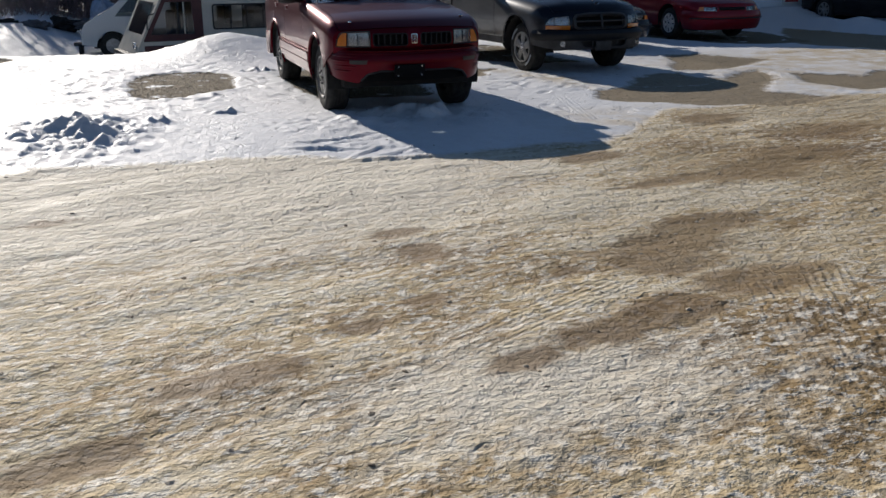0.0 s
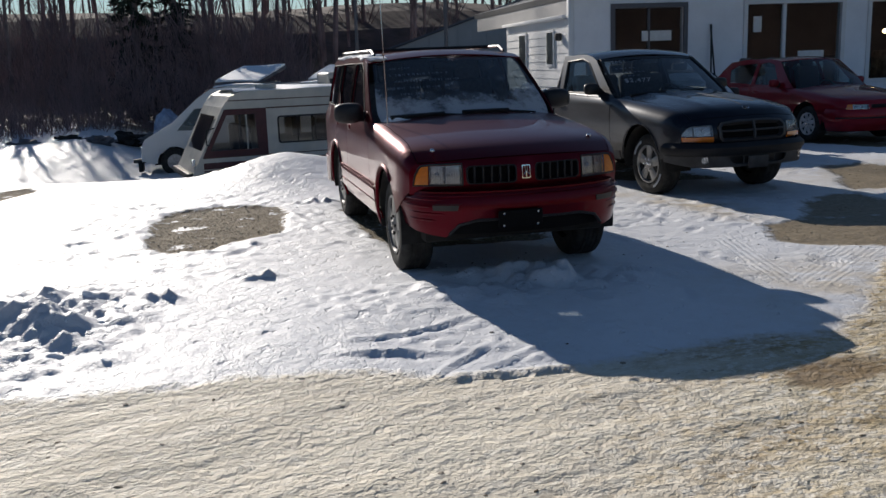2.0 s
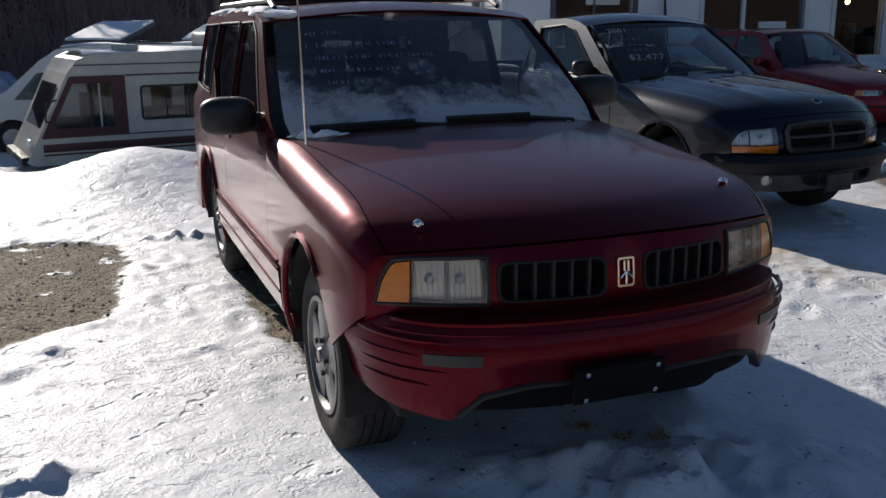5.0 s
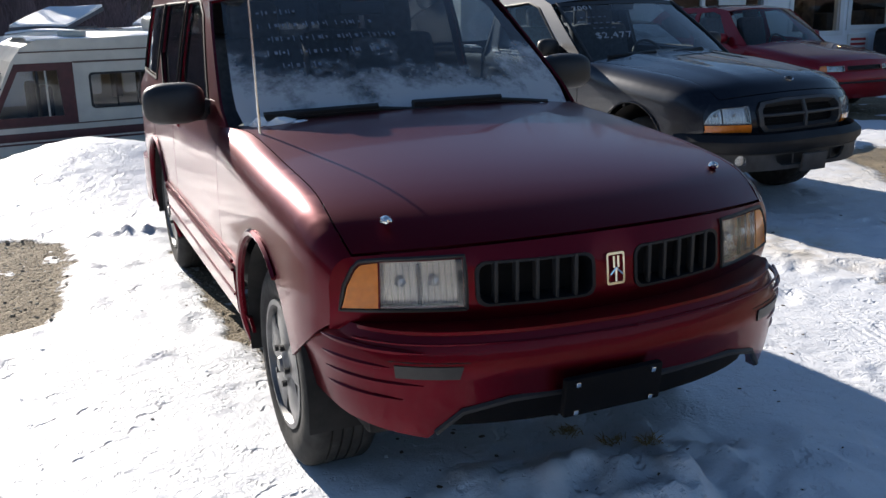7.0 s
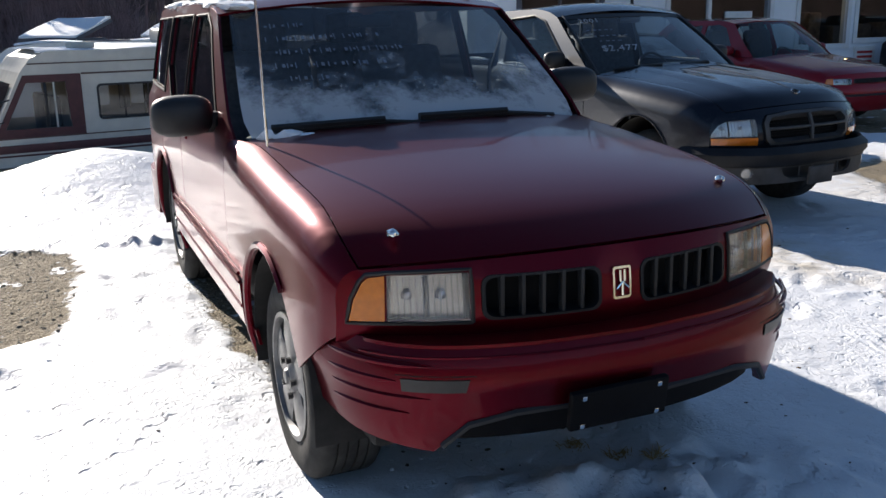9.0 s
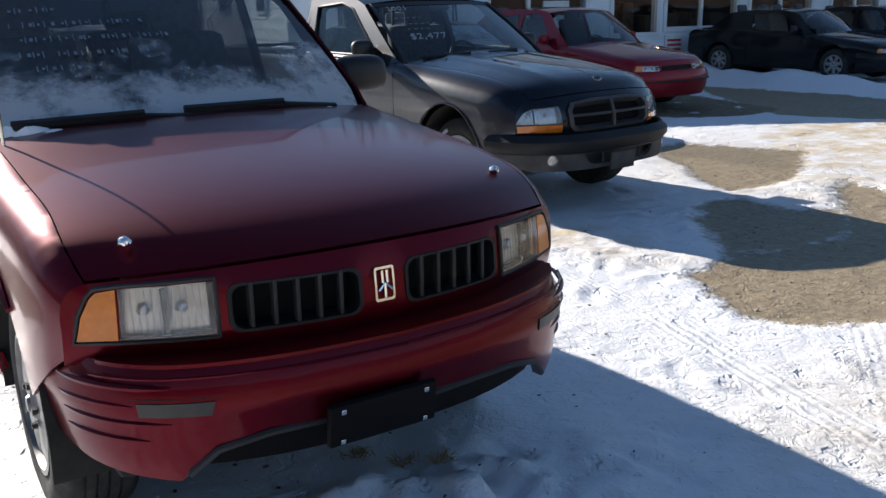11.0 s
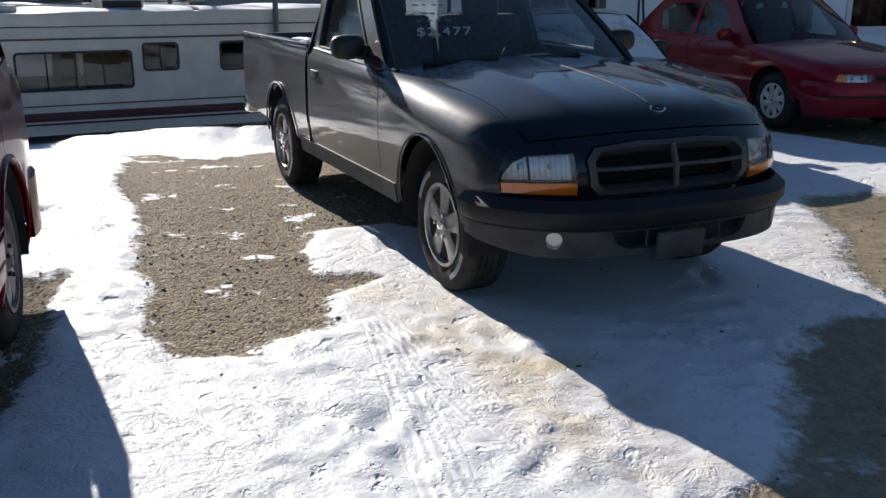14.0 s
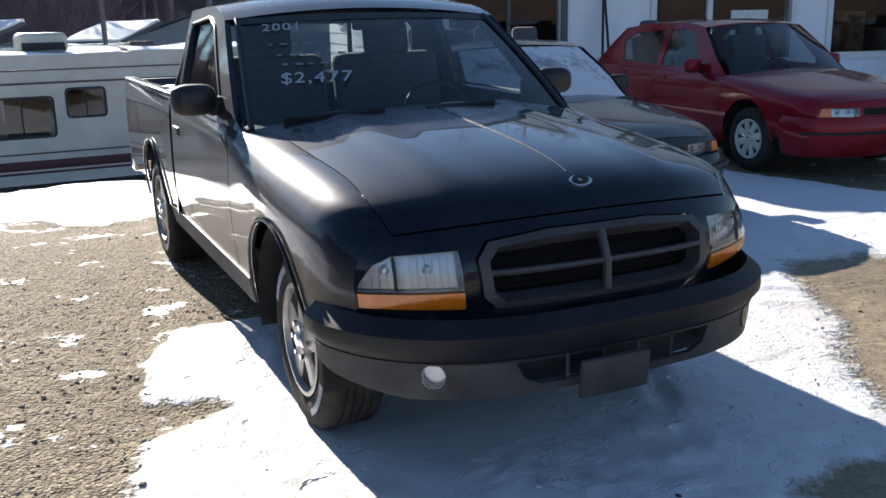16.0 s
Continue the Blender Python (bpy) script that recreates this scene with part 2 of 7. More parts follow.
def tube(points, r, n=8, bm=None, caps=True, radii=None):
    """A round bar along a line of points."""
    bm = bm or bmesh.new()
    pts = [Vector(p) for p in points]
    loops = []
    for i, p in enumerate(pts):
        d = (pts[min(i + 1, len(pts) - 1)] - pts[max(i - 1, 0)]).normalized()
        a = d.orthogonal().normalized() if i == 0 else (a - d * a.dot(d)).normalized()
        b = d.cross(a)
        rr = radii[i] if radii else r
        loops.append([bm.verts.new(p + rr * (math.cos(2 * math.pi * k / n) * a + math.sin(2 * math.pi * k / n) * b)) for k in range(n)])
    for s, t in zip(loops, loops[1:]):
        for k in range(n):
            bm.faces.new((s[k], s[(k + 1) % n], t[(k + 1) % n], t[k]))
    if caps:
        bm.faces.new(loops[0][::-1])
        bm.faces.new(loops[-1])
    return bm


def lathe(profile, n=40, bm=None, closed=False):
    """Turns a profile of (radius, x) about the x axis."""
    bm = bm or bmesh.new()
    rings = [[bm.verts.new((x, r * math.cos(2 * math.pi * k / n), r * math.sin(2 * math.pi * k / n))) for k in range(n)] for r, x in profile]
    pairs = list(zip(rings, rings[1:])) + ([(rings[-1], rings[0])] if closed else [])
    for a, b in pairs:
        for k in range(n):
            bm.faces.new((a[k], a[(k + 1) % n], b[(k + 1) % n], b[k]))
    return bm


def blob(cx, cy, cz, rx, ry, rz, seed=0, rough=0.25, freq=3.0, sub=3, bm=None, flat=None):
    """An uneven lump; flat cuts it off below that height."""
    bm = bm or bmesh.new()
    vs = bmesh.ops.create_icosphere(bm, subdivisions=sub, radius=1)["verts"]
    for v in vs:
        k = 1 + rough * noise.fractal(v.co * freq + Vector((seed * 7.1, seed * 3.3, 0)), 1.0, 2.0, 4)
        v.co = Vector((cx + v.co.x * rx * k, cy + v.co.y * ry * k, cz + v.co.z * rz * k))
        if flat is not None and v.co.z < flat:
            v.co.z = flat
    return bm


# ---- vehicles: y runs back from the nose, x across, z up from the ground ----
class Shell:
    """The skin of a car: half widths, shoulder and roof heights along its length."""
    def __init__(self, hw, prof, plan, top, sa, sb, lean, roof, crown, bow, power=3.0):
        self.hw, self.prof, self.plan, self.top = hw, curve(*prof), curve(*plan), curve(*top)
        self.sa, self.sb, self.lean = curve(*sa), curve(*sb), lean
        self.roof, self.crown, self.bow, self.power = curve(*roof), crown, bow, power
        self.rake = curve((0, 0.0))

    def x(self, y, z):
        w = self.hw - self.plan(y) - self.prof(min(z, self.top(y)))
        zt, a, b = self.top(y), self.sa(y), self.sb(y)
        if z > zt - b:
            s = min(1.0, (z - zt + b) / b)
            w -= a * (1 - math.sqrt(max(0.0, 1 - s * s)))
        if z > zt:
            w -= (z - zt) * self.lean + 0.10 * (z - zt) ** 2
        return w

    def push(self, x, y, z=None):
        """Place along the car of a skin point: the nose is bowed in plan and raked in profile."""
        r = self.rake(z) * max(0.0, 1 - max(0.0, y) / 0.35) ** 2 if z is not None else 0.0
        return y + self.bow * abs(x) ** self.power * math.exp(-max(0.0, y) / 0.5) + r

    def arc(self, y):
        return 0.785 * (self.sa(y) + self.sb(y))

    def wing(self, sx):
        """The fender skin; above the shoulder's foot the second coordinate runs along the curve of the shoulder."""
        def fn(y, q):
            foot = self.top(y) - self.sb(y)
            th = min(1.0, max(0.0, (q - foot) / self.arc(y))) * math.pi / 2
            z = min(q, foot) + self.sb(y) * math.sin(th)
            x = self.hw - self.plan(y) - self.prof(z) - self.sa(y) * (1 - math.cos(th))
            return Vector((sx * x, self.push(x, y, z), z))
        return fn

    def wing_top(self, y):
        return self.top(y) - self.sb(y) + self.arc(y)

    def nose_edge(self, lo, n=12):
        """The (x, z) line where the nose meets the fender, from below up to the hood."""
        f = self.wing(1)
        return [(p.x, p.z) for p in (f(0.0, q) for q in np.linspace(lo, self.wing_top(0), n))]

    def side(self, sx, out=0.0):
        def fn(y, z):
            x = self.x(y, z) + out
            return Vector((sx * x, self.push(x, y, z), z))
        return fn

    def hood(self, crown, out=0.0):
        def fn(x, y):
            e = self.x(y, self.top(y))
            z = self.top(y) + crown(y) * (1 - min(1.0, abs(x) / e) ** 2.2)
            return Vector((x, self.push(x, y, z), z + out))
        return fn

    def nose(self, out=0.0):
        def fn(x, z):
            return Vector((x, self.push(x, 0, z) - out, z))
        return fn

    def lid(self, out=0.0):
        def fn(x, y):
            z = self.roof(y)
            e = self.x(y, z)
            return Vector((x, y, z + self.crown * (1 - min(1.0, abs(x) / e) ** 2) + out))
        return fn


def path_fn(pts, n=60):
    """A smooth line through plan points: gives place and outward normal at a length along it."""
    P = [Vector(p) for p in pts]
    fine = []
    for i in range(len(P) - 1):
        a, b, c, d = P[max(i - 1, 0)], P[i], P[i + 1], P[min(i + 2, len(P) - 1)]
        for k in range(n // (len(P) - 1)):
            t = k / (n // (len(P) - 1))
            fine.append(0.5 * (2 * b + (c - a) * t + (2 * a - 5 * b + 4 * c - d) * t * t + (3 * b - a - 3 * c + d) * t**3))
    fine.append(P[-1])
    s = np.concatenate([[0], np.cumsum([(q - p).length for p, q in zip(fine, fine[1:])])])
    xs, ys = np.array([p.x for p in fine]), np.array([p.y for p in fine])

    def at(u):
        u = min(max(u, 0.0), s[-1])
        p = Vector((np.interp(u, s, xs), np.interp(u, s, ys)))
        q = Vector((np.interp(min(u + 0.02, s[-1]), s, xs), np.interp(min(u + 0.02, s[-1]), s, ys)))
        o = Vector((np.interp(max(u - 0.02, 0), s, xs), np.interp(max(u - 0.02, 0), s, ys)))
        d = (q - o).normalized()
        return p, Vector((d.y, -d.x))
    return at, float(s[-1])


def wrap(at, off, out=0.0):
    """Carries (length along the bumper from its middle, height) onto a bumper's face; negative lengths go to the other side."""
    def fn(u, z):
        p, nrm = at(abs(u))
        q = p + nrm * (off(z) + out)
        return Vector((math.copysign(q.x, u) if abs(u) > 1e-6 else 0.0, q.y, z))
    return fn


def wheel_alloy(parent, R, W, x, y, sx, spokes, style, z=None):
    """A tyre on its rim; sx is the side that it faces."""
    z = R if z is None else z
    w = tagged(part("wheel", lathe([(0.05, -0.02), (R * 0.58, -0.02), (R * 0.58, -W * 0.8), (0.05, -W * 0.8)], 24, closed=True), CHASSIS, parent, m=pose(x, y, z, 0, 0, 0 if sx > 0 else 180)))
    r = R * 0.61
    tread = [(r, -0.012), (R * 0.70, 0.004), (R * 0.80, 0.007), (R * 0.88, 0.002), (R * 0.945, -0.010), (R * 0.985, -0.022)]
    n = 5
    for i in range(n):
        a, b = 0.032 + (W - 0.064) * i / n, 0.032 + (W - 0.064) * (i + 1) / n
        tread += [(R, -a - 0.004), (R, -b + 0.004), (R - 0.009, -b + 0.003), (R - 0.009, -b - 0.003)] if i < n - 1 else [(R, -a - 0.004), (R, -b)]
    tread += [(R * 0.985, -W + 0.022), (R * 0.945, -W + 0.010), (R * 0.88, -W), (r, -W)]
    part("tyre", lathe(tread, 56, closed=True), RUBBER, w)
    bm = lathe([(r + 0.004, -0.012), (r + 0.006, 0.002), (r - 0.012, 0.004), (r - 0.02, -0.016), (r - 0.028, -W * 0.7)], 48)
    metal = {"slots": STEEL, "cover": COVER}.get(style, ALLOY)
    part("rim", bm, metal, w)
    hub = lathe([(0.0005, 0.004), (r * 0.20, 0.004), (r * 0.24, -0.004), (r * 0.40, -0.012), (r * 0.44, -0.05)], 32)
    for k in range(spokes):
        a = 2 * math.pi * k / spokes + 0.3
        wid0, wid1 = (r * 0.20, r * 0.30) if style == "broad" else (r * 0.16, r * 0.20)
        if style == "slots":
            wid0, wid1 = r * 0.26, r * 0.40
        prof = [(r * 0.30, wid0, -0.008), (r * 0.62, (wid0 + wid1) / 2, -0.004 if style != "broad" else -0.012), (r * 0.985, wid1, -0.012)]
        loops = []
        for rr, wd, xx in prof:
            loops.append([hub.verts.new((xo, rr * math.cos(a) - t * math.sin(a), rr * math.sin(a) + t * math.cos(a)))
                          for xo, t in ((xx - 0.035, -wd), (xx - 0.006, -wd), (xx, -wd * 0.72), (xx, wd * 0.72), (xx - 0.006, wd), (xx - 0.035, wd))])
        for s, t in zip(loops, loops[1:]):
            for i in range(6):
                hub.faces.new((s[i], s[(i + 1) % 6], t[(i + 1) % 6], t[i]))
        hub.faces.new(loops[-1])
    part("spokes", hub, metal, w)
    for k in range(6 if style == "broad" else 5):
        a = 2 * math.pi * k / (6 if style == "broad" else 5)
        nut = tube([(-0.004, r * 0.31 * math.cos(a), r * 0.31 * math.sin(a)), (0.012, r * 0.31 * math.cos(a), r * 0.31 * math.sin(a))], 0.011, 6)
        part("wheel_nut", nut, CHROME if style != "slots" else BLACK, w)
    part("hub_cap", lathe([(0.0005, 0.016), (r * 0.11, 0.014), (r * 0.14, 0.0)], 20), CHROME if style != "slots" else STEEL, w)
    if style == "broad":
        # worn raised white marks round the sidewall
        for k in range(18):
            a = 2 * math.pi * (k // 9) / 2 + 0.085 * (k % 9) + 0.5
            part("sidewall_mark", block(0.0055, 0.0085, -0.010 - 0.003 * (k % 3), 0.010, R * 0.76, R * 0.76 + 0.026, m=Matrix.Rotation(a, 4, "X")), CHALK, w)
    return w


def arch_liner(R, depth):
    """The upper half of a wheel well."""
    bm = lathe([(R, 0), (R, -depth), (0.1, -depth - 0.01)], 28)
    bmesh.ops.delete(bm, geom=[v for v in bm.verts if v.co.z < -0.10], context="VERTS")
    return bm


def mirror(parent, shell, y, z, sx, body, big=1.0):
    x = shell.x(y, z)
    bm = blob(0, 0, 0, 0.125 * big, 0.075 * big, 0.082 * big, 5, 0.03, 1.0, 3)
    for v in bm.verts:
        if v.co.y > 0.03 * big:
            v.co.y = 0.03 * big
        v.co.z = math.copysign(abs(v.co.z / 0.085 / big) ** 0.62, v.co.z) * 0.085 * big
        v.co.x = math.copysign(abs(v.co.x / 0.125 / big) ** 0.68, v.co.x) * 0.125 * big
    m = part("wing_mirror", bm, body, parent, "black wing mirror" if body != CHERRY else "", m=pose(sx * (x + 0.13 * big), y, z + 0.06, 0, 0, -8 * sx))
    part("mirror_glass", sheet(rounded(-0.10 * big, -0.06 * big, 0.10 * big, 0.06 * big, 0.035), lambda u, v: Vector((u, 0.034 * big, v)), thick=0.004), CHROME, m)
    part("mirror_arm", block(-0.13 - 0.05 if sx > 0 else 0.06, -0.06 if sx > 0 else 0.13 + 0.05, -0.035, 0.025, -0.075, 0.01, 0.012), BLACK, m)
    return m


def seat(parent, x, y, z, cloth):
    s = part("seat", block(-0.25, 0.25, -0.26, 0.28, -0.07, 0.09, 0.05), cloth, parent, m=pose(x, y, z))
    part("seat_back", block(-0.245, 0.245, 0.0, 0.15, 0.0, 0.62, 0.055), cloth, s, m=pose(0, 0.20, 0.05, -14))
    part("head_rest", block(-0.13, 0.13, 0.03, 0.13, 0.60, 0.80, 0.04), cloth, s, m=pose(0, 0.20, 0.05, -12))
    return s


def cabin(parent, y0, floor, zd, w, cloth, rows, wheel_x=0.36):
    """Dashboard, steering wheel and seats seen through the glass."""
    part("dashboard", block(-w, w, y0 - 0.12, y0 + 0.30, zd - 0.30, zd, 0.05), DASH, parent)
    part("cabin_floor", block(-w, w, y0 - 0.3, y0 + 0.9 * len(rows) + 0.7, floor - 0.05, floor, 0.0), CHASSIS, parent)
    st = part("steering_wheel", bmesh.new(), BLACK, parent, m=pose(wheel_x, y0 + 0.38, zd - 0.03, 65))
    bm = bmesh.new()
    pts = [(0.185 * math.cos(a), 0.185 * math.sin(a), 0) for a in np.linspace(0, 2 * math.pi, 25)]
    tube(pts, 0.014, 8, bm, caps=False)
    block(-0.17, 0.17, -0.02, 0.02, -0.015, 0.01, 0.006, bm)
    block(-0.05, 0.05, -0.12, 0.05, -0.02, 0.012, 0.01, bm)
    bm.to_mesh(st.data)
    bm.free()
    for yy in rows:
        for sx in (-1, 1):
            seat(parent, sx * 0.37, yy, floor + 0.32, cloth)


def lamp(parent, fn, out, lens_poly, amber_poly=None, name="headlight", split=None):
    """A headlight set in the nose: reflector bucket, bulb ribs, lens, and the amber turn lamp beside or below it."""
    h = part(name, sheet(lens_poly, lambda u, v: fn(u, v) + Vector((0, 0.045, 0)), step=0.04, thick=0.006), REFLECT, parent, "clear headlight in a chrome-lined bucket")
    us = [p[0] for p in lens_poly]
    vs = [p[1] for p in lens_poly]
    for k in range(2):
        c = fn(min(us) + (max(us) - min(us)) * (0.30 + 0.4 * k), (min(vs) + max(vs)) / 2) + Vector((0, 0.035, 0))
        lathe_b = lathe([(0.0005, 0.0), (0.012, 0.004), (0.018, 0.02)], 14)
        for v in lathe_b.verts:
            v.co = c + Vector((v.co.y, v.co.x - 0.02, v.co.z))
        part("bulb_shield", lathe_b, REFLECT, h)
    n = 14
    for k in range(1, n):
        u = min(us) + (max(us) - min(us)) * k / n
        cut = [a[1] + (b[1] - a[1]) * (u - a[0]) / (b[0] - a[0]) for a, b in zip(lens_poly, lens_poly[1:] + lens_poly[:1]) if (a[0] - u) * (b[0] - u) < 0]
        if len(cut) > 1 and max(cut) - min(cut) > 0.02:
            part("lens_rib", tube([fn(u, z) + Vector((0, 0.002 - out, 0)) for z in (min(cut) + 0.006, max(cut) - 0.006)], 0.0022, 4), LENS, h)
    part("lens", sheet(lens_poly, lambda u, v: fn(u, v) - Vector((0, out, 0)), step=0.04, thick=0), LENS, h)
    if amber_poly:
        part("turn_lamp", sheet(amber_poly, lambda u, v: fn(u, v) - Vector((0, out, 0)), step=0.03, thick=0.03), AMBER, h, "amber turn signal lens")
    return h


def handle(parent, shell, y, z, sx, mat_h):
    x = shell.x(y, z)
    part("door_handle", block(-0.012, 0.022, -0.075, 0.075, -0.022, 0.022, 0.009, m=pose(sx * x, y, z, 0, 0, 0)), mat_h, parent)


def wipers(parent, pts_list):
    for pts in pts_list:
        w = part("wiper", tube(pts, 0.011, 6), BLACK, parent)
        mid = [Vector(p) for p in pts]
        part("wiper_blade", tube([mid[1] + Vector((0, -0.01, 0.012)), mid[-1] + Vector((0, 0.0, 0.012))], 0.014, 6), BLACK, w)


def windscreen(shell, y0, y1, z0, z1, bow0, bow1, inset=0.05, out=0.0, bulge=0.035):
    """The glass between cowl and roof; u runs across from -1 to 1 and v up from 0 to 1."""
    def fn(u, v):
        y, z = y0 + (y1 - y0) * v, z0 + (z1 - z0) * v
        e = shell.x(y, z) - inset
        b = bow0 + (bow1 - bow0) * v
        return Vector((u * e, y - b * (1 - u * u) - bulge * math.sin(math.pi * v) * (1 - 0.4 * u * u) - out, z + 0.02 * (1 - u * u) * v))
    return fn


def grid_sheet(fn, u0, u1, v0, v1, nu, nv, thick=0.006):
    bm = bmesh.new()
    vs = [[bm.verts.new(fn(u0 + (u1 - u0) * i / nu, v0 + (v1 - v0) * j / nv)) for i in range(nu + 1)] for j in range(nv + 1)]
    fs = [bm.faces.new((vs[j][i], vs[j][i + 1], vs[j + 1][i + 1], vs[j + 1][i])) for j in range(nv) for i in range(nu)]
    if thick:
        thicken(bm, fs, thick)
    return bm


def closed_car(m, name, label, group, sh, L, body, axles, R, doors, sill, cowl, cowl_z, wind, side_windows, belt_tail, roof_y, rear, glassmat, screen, lamps, grille, bumper, trim=None, hood_crown=0.06, tyre_w=0.21, spokes=(7, "fan"), seats=(2.2, 3.1), nose_z=(0.5, 0.8), rake=((0, 0.0), (2, 0.0)), mirror_y=0, mirror_mat=None, cat="car", wheel_in=0.03):
    """A saloon, coupe or estate built from skin panels. doors: the cuts along its length; side_windows: outlines in (y, z)."""
    car = empty(name, m, label, cat, group)
    under = block(-sh.hw + 0.16, sh.hw - 0.16, 0.25, L - 0.2, sill - 0.07, sill + 0.12, 0.03)
    part("underbody", under, CHASSIS, car)
    sh.rake = curve(*rake)
    front_top = [(y, sh.wing_top(y)) for y in np.linspace(0.0, doors[0], 22)]
    arches = [ring(a, R + 0.01, R + 0.065, n=36) for a in axles]
    front_edge = [(0.0, z) for z in np.linspace(sh.wing_top(0), bumper[1], 9)]
    for sx in (-1, 1):
        part("fender", sheet([(doors[0], sill), *front_top[:0:-1], *front_edge, (axles[0] - R * 0.6, bumper[0])], sh.wing(sx), arches[:1], step=0.035), body, car)
        for a, b in zip(doors, doors[1:]):
            d = part("door", sheet([(a + 0.004, sill + 0.04), (b - 0.004, sill + 0.04), *[(y, sh.top(y)) for y in np.linspace(b - 0.004, a + 0.004, 10)]], sh.side(sx), arches[1:]), body, car)
            handle(d, sh, b - 0.14, sh.top(b) - 0.10, sx, body)
        b = doors[-1]
        part("sill", sheet([(axles[0] + R, sill - 0.02), (axles[1] - R, sill - 0.02), (axles[1] - R, sill + 0.04), (axles[0] + R, sill + 0.04)], sh.side(sx, -0.005)), body, car)
        part("quarter_panel", sheet([(b + 0.004, sill + 0.02), (L, sill + 0.12), *[(y, sh.top(y)) for y in np.linspace(L, b + 0.004, 14)]], sh.side(sx), arches[1:]), body, car)
        up = [(y, sh.roof(y)) for y in np.linspace(roof_y[1], roof_y[0], 10)]
        frame = [(wind[0] + 0.02, sh.top(wind[0])), (belt_tail, sh.top(belt_tail)), *up]
        part("window_frame", sheet(frame, sh.side(sx), side_windows, step=0.05), body, car)
        for k, w in enumerate(side_windows):
            part("side_window", sheet(w, sh.side(sx, -0.012), step=0.08, thick=0), WINDOW if k == 0 else glassmat, car)
        for a in axles:
            liner = arch_liner(R + 0.06, 0.36)
            part("wheel_arch_liner", liner, CHASSIS, car, m=pose(sx * (sh.x(a, 0.6) - 0.02), a, R + 0.01, 0, 0, 0 if sx > 0 else 180))
            wheel_alloy(car, R, tyre_w, sx * (sh.hw - wheel_in), a, sx, *spokes)
        if mirror_y:
            mirror(car, sh, mirror_y, sh.top(mirror_y) + 0.02, sx, mirror_mat or BLACK, 0.85)
    edge = [(sh.x(y, sh.top(y)) - 0.004, y) for y in np.linspace(0.008, cowl, 18)]
    part("hood", sheet(edge + [(-x, y) for x, y in edge[::-1]], sh.hood(curve((0, hood_crown * 0.6), (cowl, hood_crown))), step=0.09), body, car)
    re = [(sh.x(y, sh.roof(y)), y) for y in np.linspace(roof_y[0], roof_y[1], 12)]
    part("roof", sheet(re + [(-x, y) for x, y in re[::-1]], sh.lid(), step=0.1), body, car)
    ws = windscreen(sh, wind[0], wind[1], cowl_z, sh.roof(wind[1]), 0.16, 0.08)
    part("windscreen", grid_sheet(ws, -1, 1, 0, 1, 14, 8, 0), screen, car)
    part("cowl", grid_sheet(windscreen(sh, cowl - 0.06, wind[0] + 0.02, cowl_z - 0.01, cowl_z + 0.0, 0.12, 0.14, 0.03, bulge=0), -1, 1, 0, 1, 12, 2, 0.02), BLACK, car)
    part("rear_window", grid_sheet(windscreen(sh, rear[0], rear[1], sh.top(rear[0]) + 0.01, sh.roof(rear[1]), -0.12, -0.05, bulge=-0.02), -1, 1, 0, 1, 10, 6, 0), glassmat, car)
    if rear[0] < L - 0.2:
        te = [(sh.x(y, sh.top(y)) - 0.004, y) for y in np.linspace(rear[0] - 0.1, L, 10)]
        part("boot_lid", sheet(te + [(-x, y) for x, y in te[::-1]], sh.hood(curve((0, 0.05), (L, 0.05))), step=0.1), body, car)
    tz = sh.top(L)
    part("tail_panel", sheet([(-sh.x(L, 0.5), sill + 0.1), (sh.x(L, 0.5), sill + 0.1), (sh.x(L, 0.7), 0.7), (sh.x(L, tz), tz), (-sh.x(L, tz), tz), (-sh.x(L, 0.7), 0.7)], lambda x, z: Vector((x, L, z)), step=0.15), body, car)
    nf = sh.nose()
    lo, hi = nose_z
    ne = sh.nose_edge(lo)
    holes = []
    for l in lamps:
        for sx in (-1, 1):
            holes.append([(sx * u, v) for u, v in l["lens"]])
            if l.get("amber"):
                holes.append([(sx * u, v) for u, v in l["amber"]])
    holes += [g[0] for g in grille]
    top_edge = [(x, sh.top(0) + 0.6 * hood_crown * (1 - min(1, abs(x) / sh.x(0, sh.top(0))) ** 2.2)) for x in np.linspace(-sh.x(0, sh.top(0)), sh.x(0, sh.top(0)), 15)]
    part("nose_panel", sheet([*ne, *top_edge[-2:0:-1], *[(-x, z) for x, z in ne[::-1]]], nf, holes, step=0.05), body, car)
    for l in lamps:
        for sx in (-1, 1):
            lamp(car, nf, 0.006, [(sx * u, v) for u, v in l["lens"]], [(sx * u, v) for u, v in l["amber"]] if l.get("amber") else None)
    for poly, count, upright in grille:
        # backing sheet coloured near black for the shade between the bars
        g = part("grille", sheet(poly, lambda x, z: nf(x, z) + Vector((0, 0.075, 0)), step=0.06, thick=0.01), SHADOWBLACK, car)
        gx, gz = [p[0] for p in poly], [p[1] for p in poly]
        cx, cz = (min(gx) + max(gx)) / 2, (min(gz) + max(gz)) / 2
        inner = [(cx + (x - cx) * 0.94, cz + (z - cz) * 0.88) for x, z in poly]
        part("grille_frame", sheet(poly, lambda x, z: nf(x, z) - Vector((0, 0.004, 0)), [inner], step=0.04, thick=0.07), PLASTIC, g)
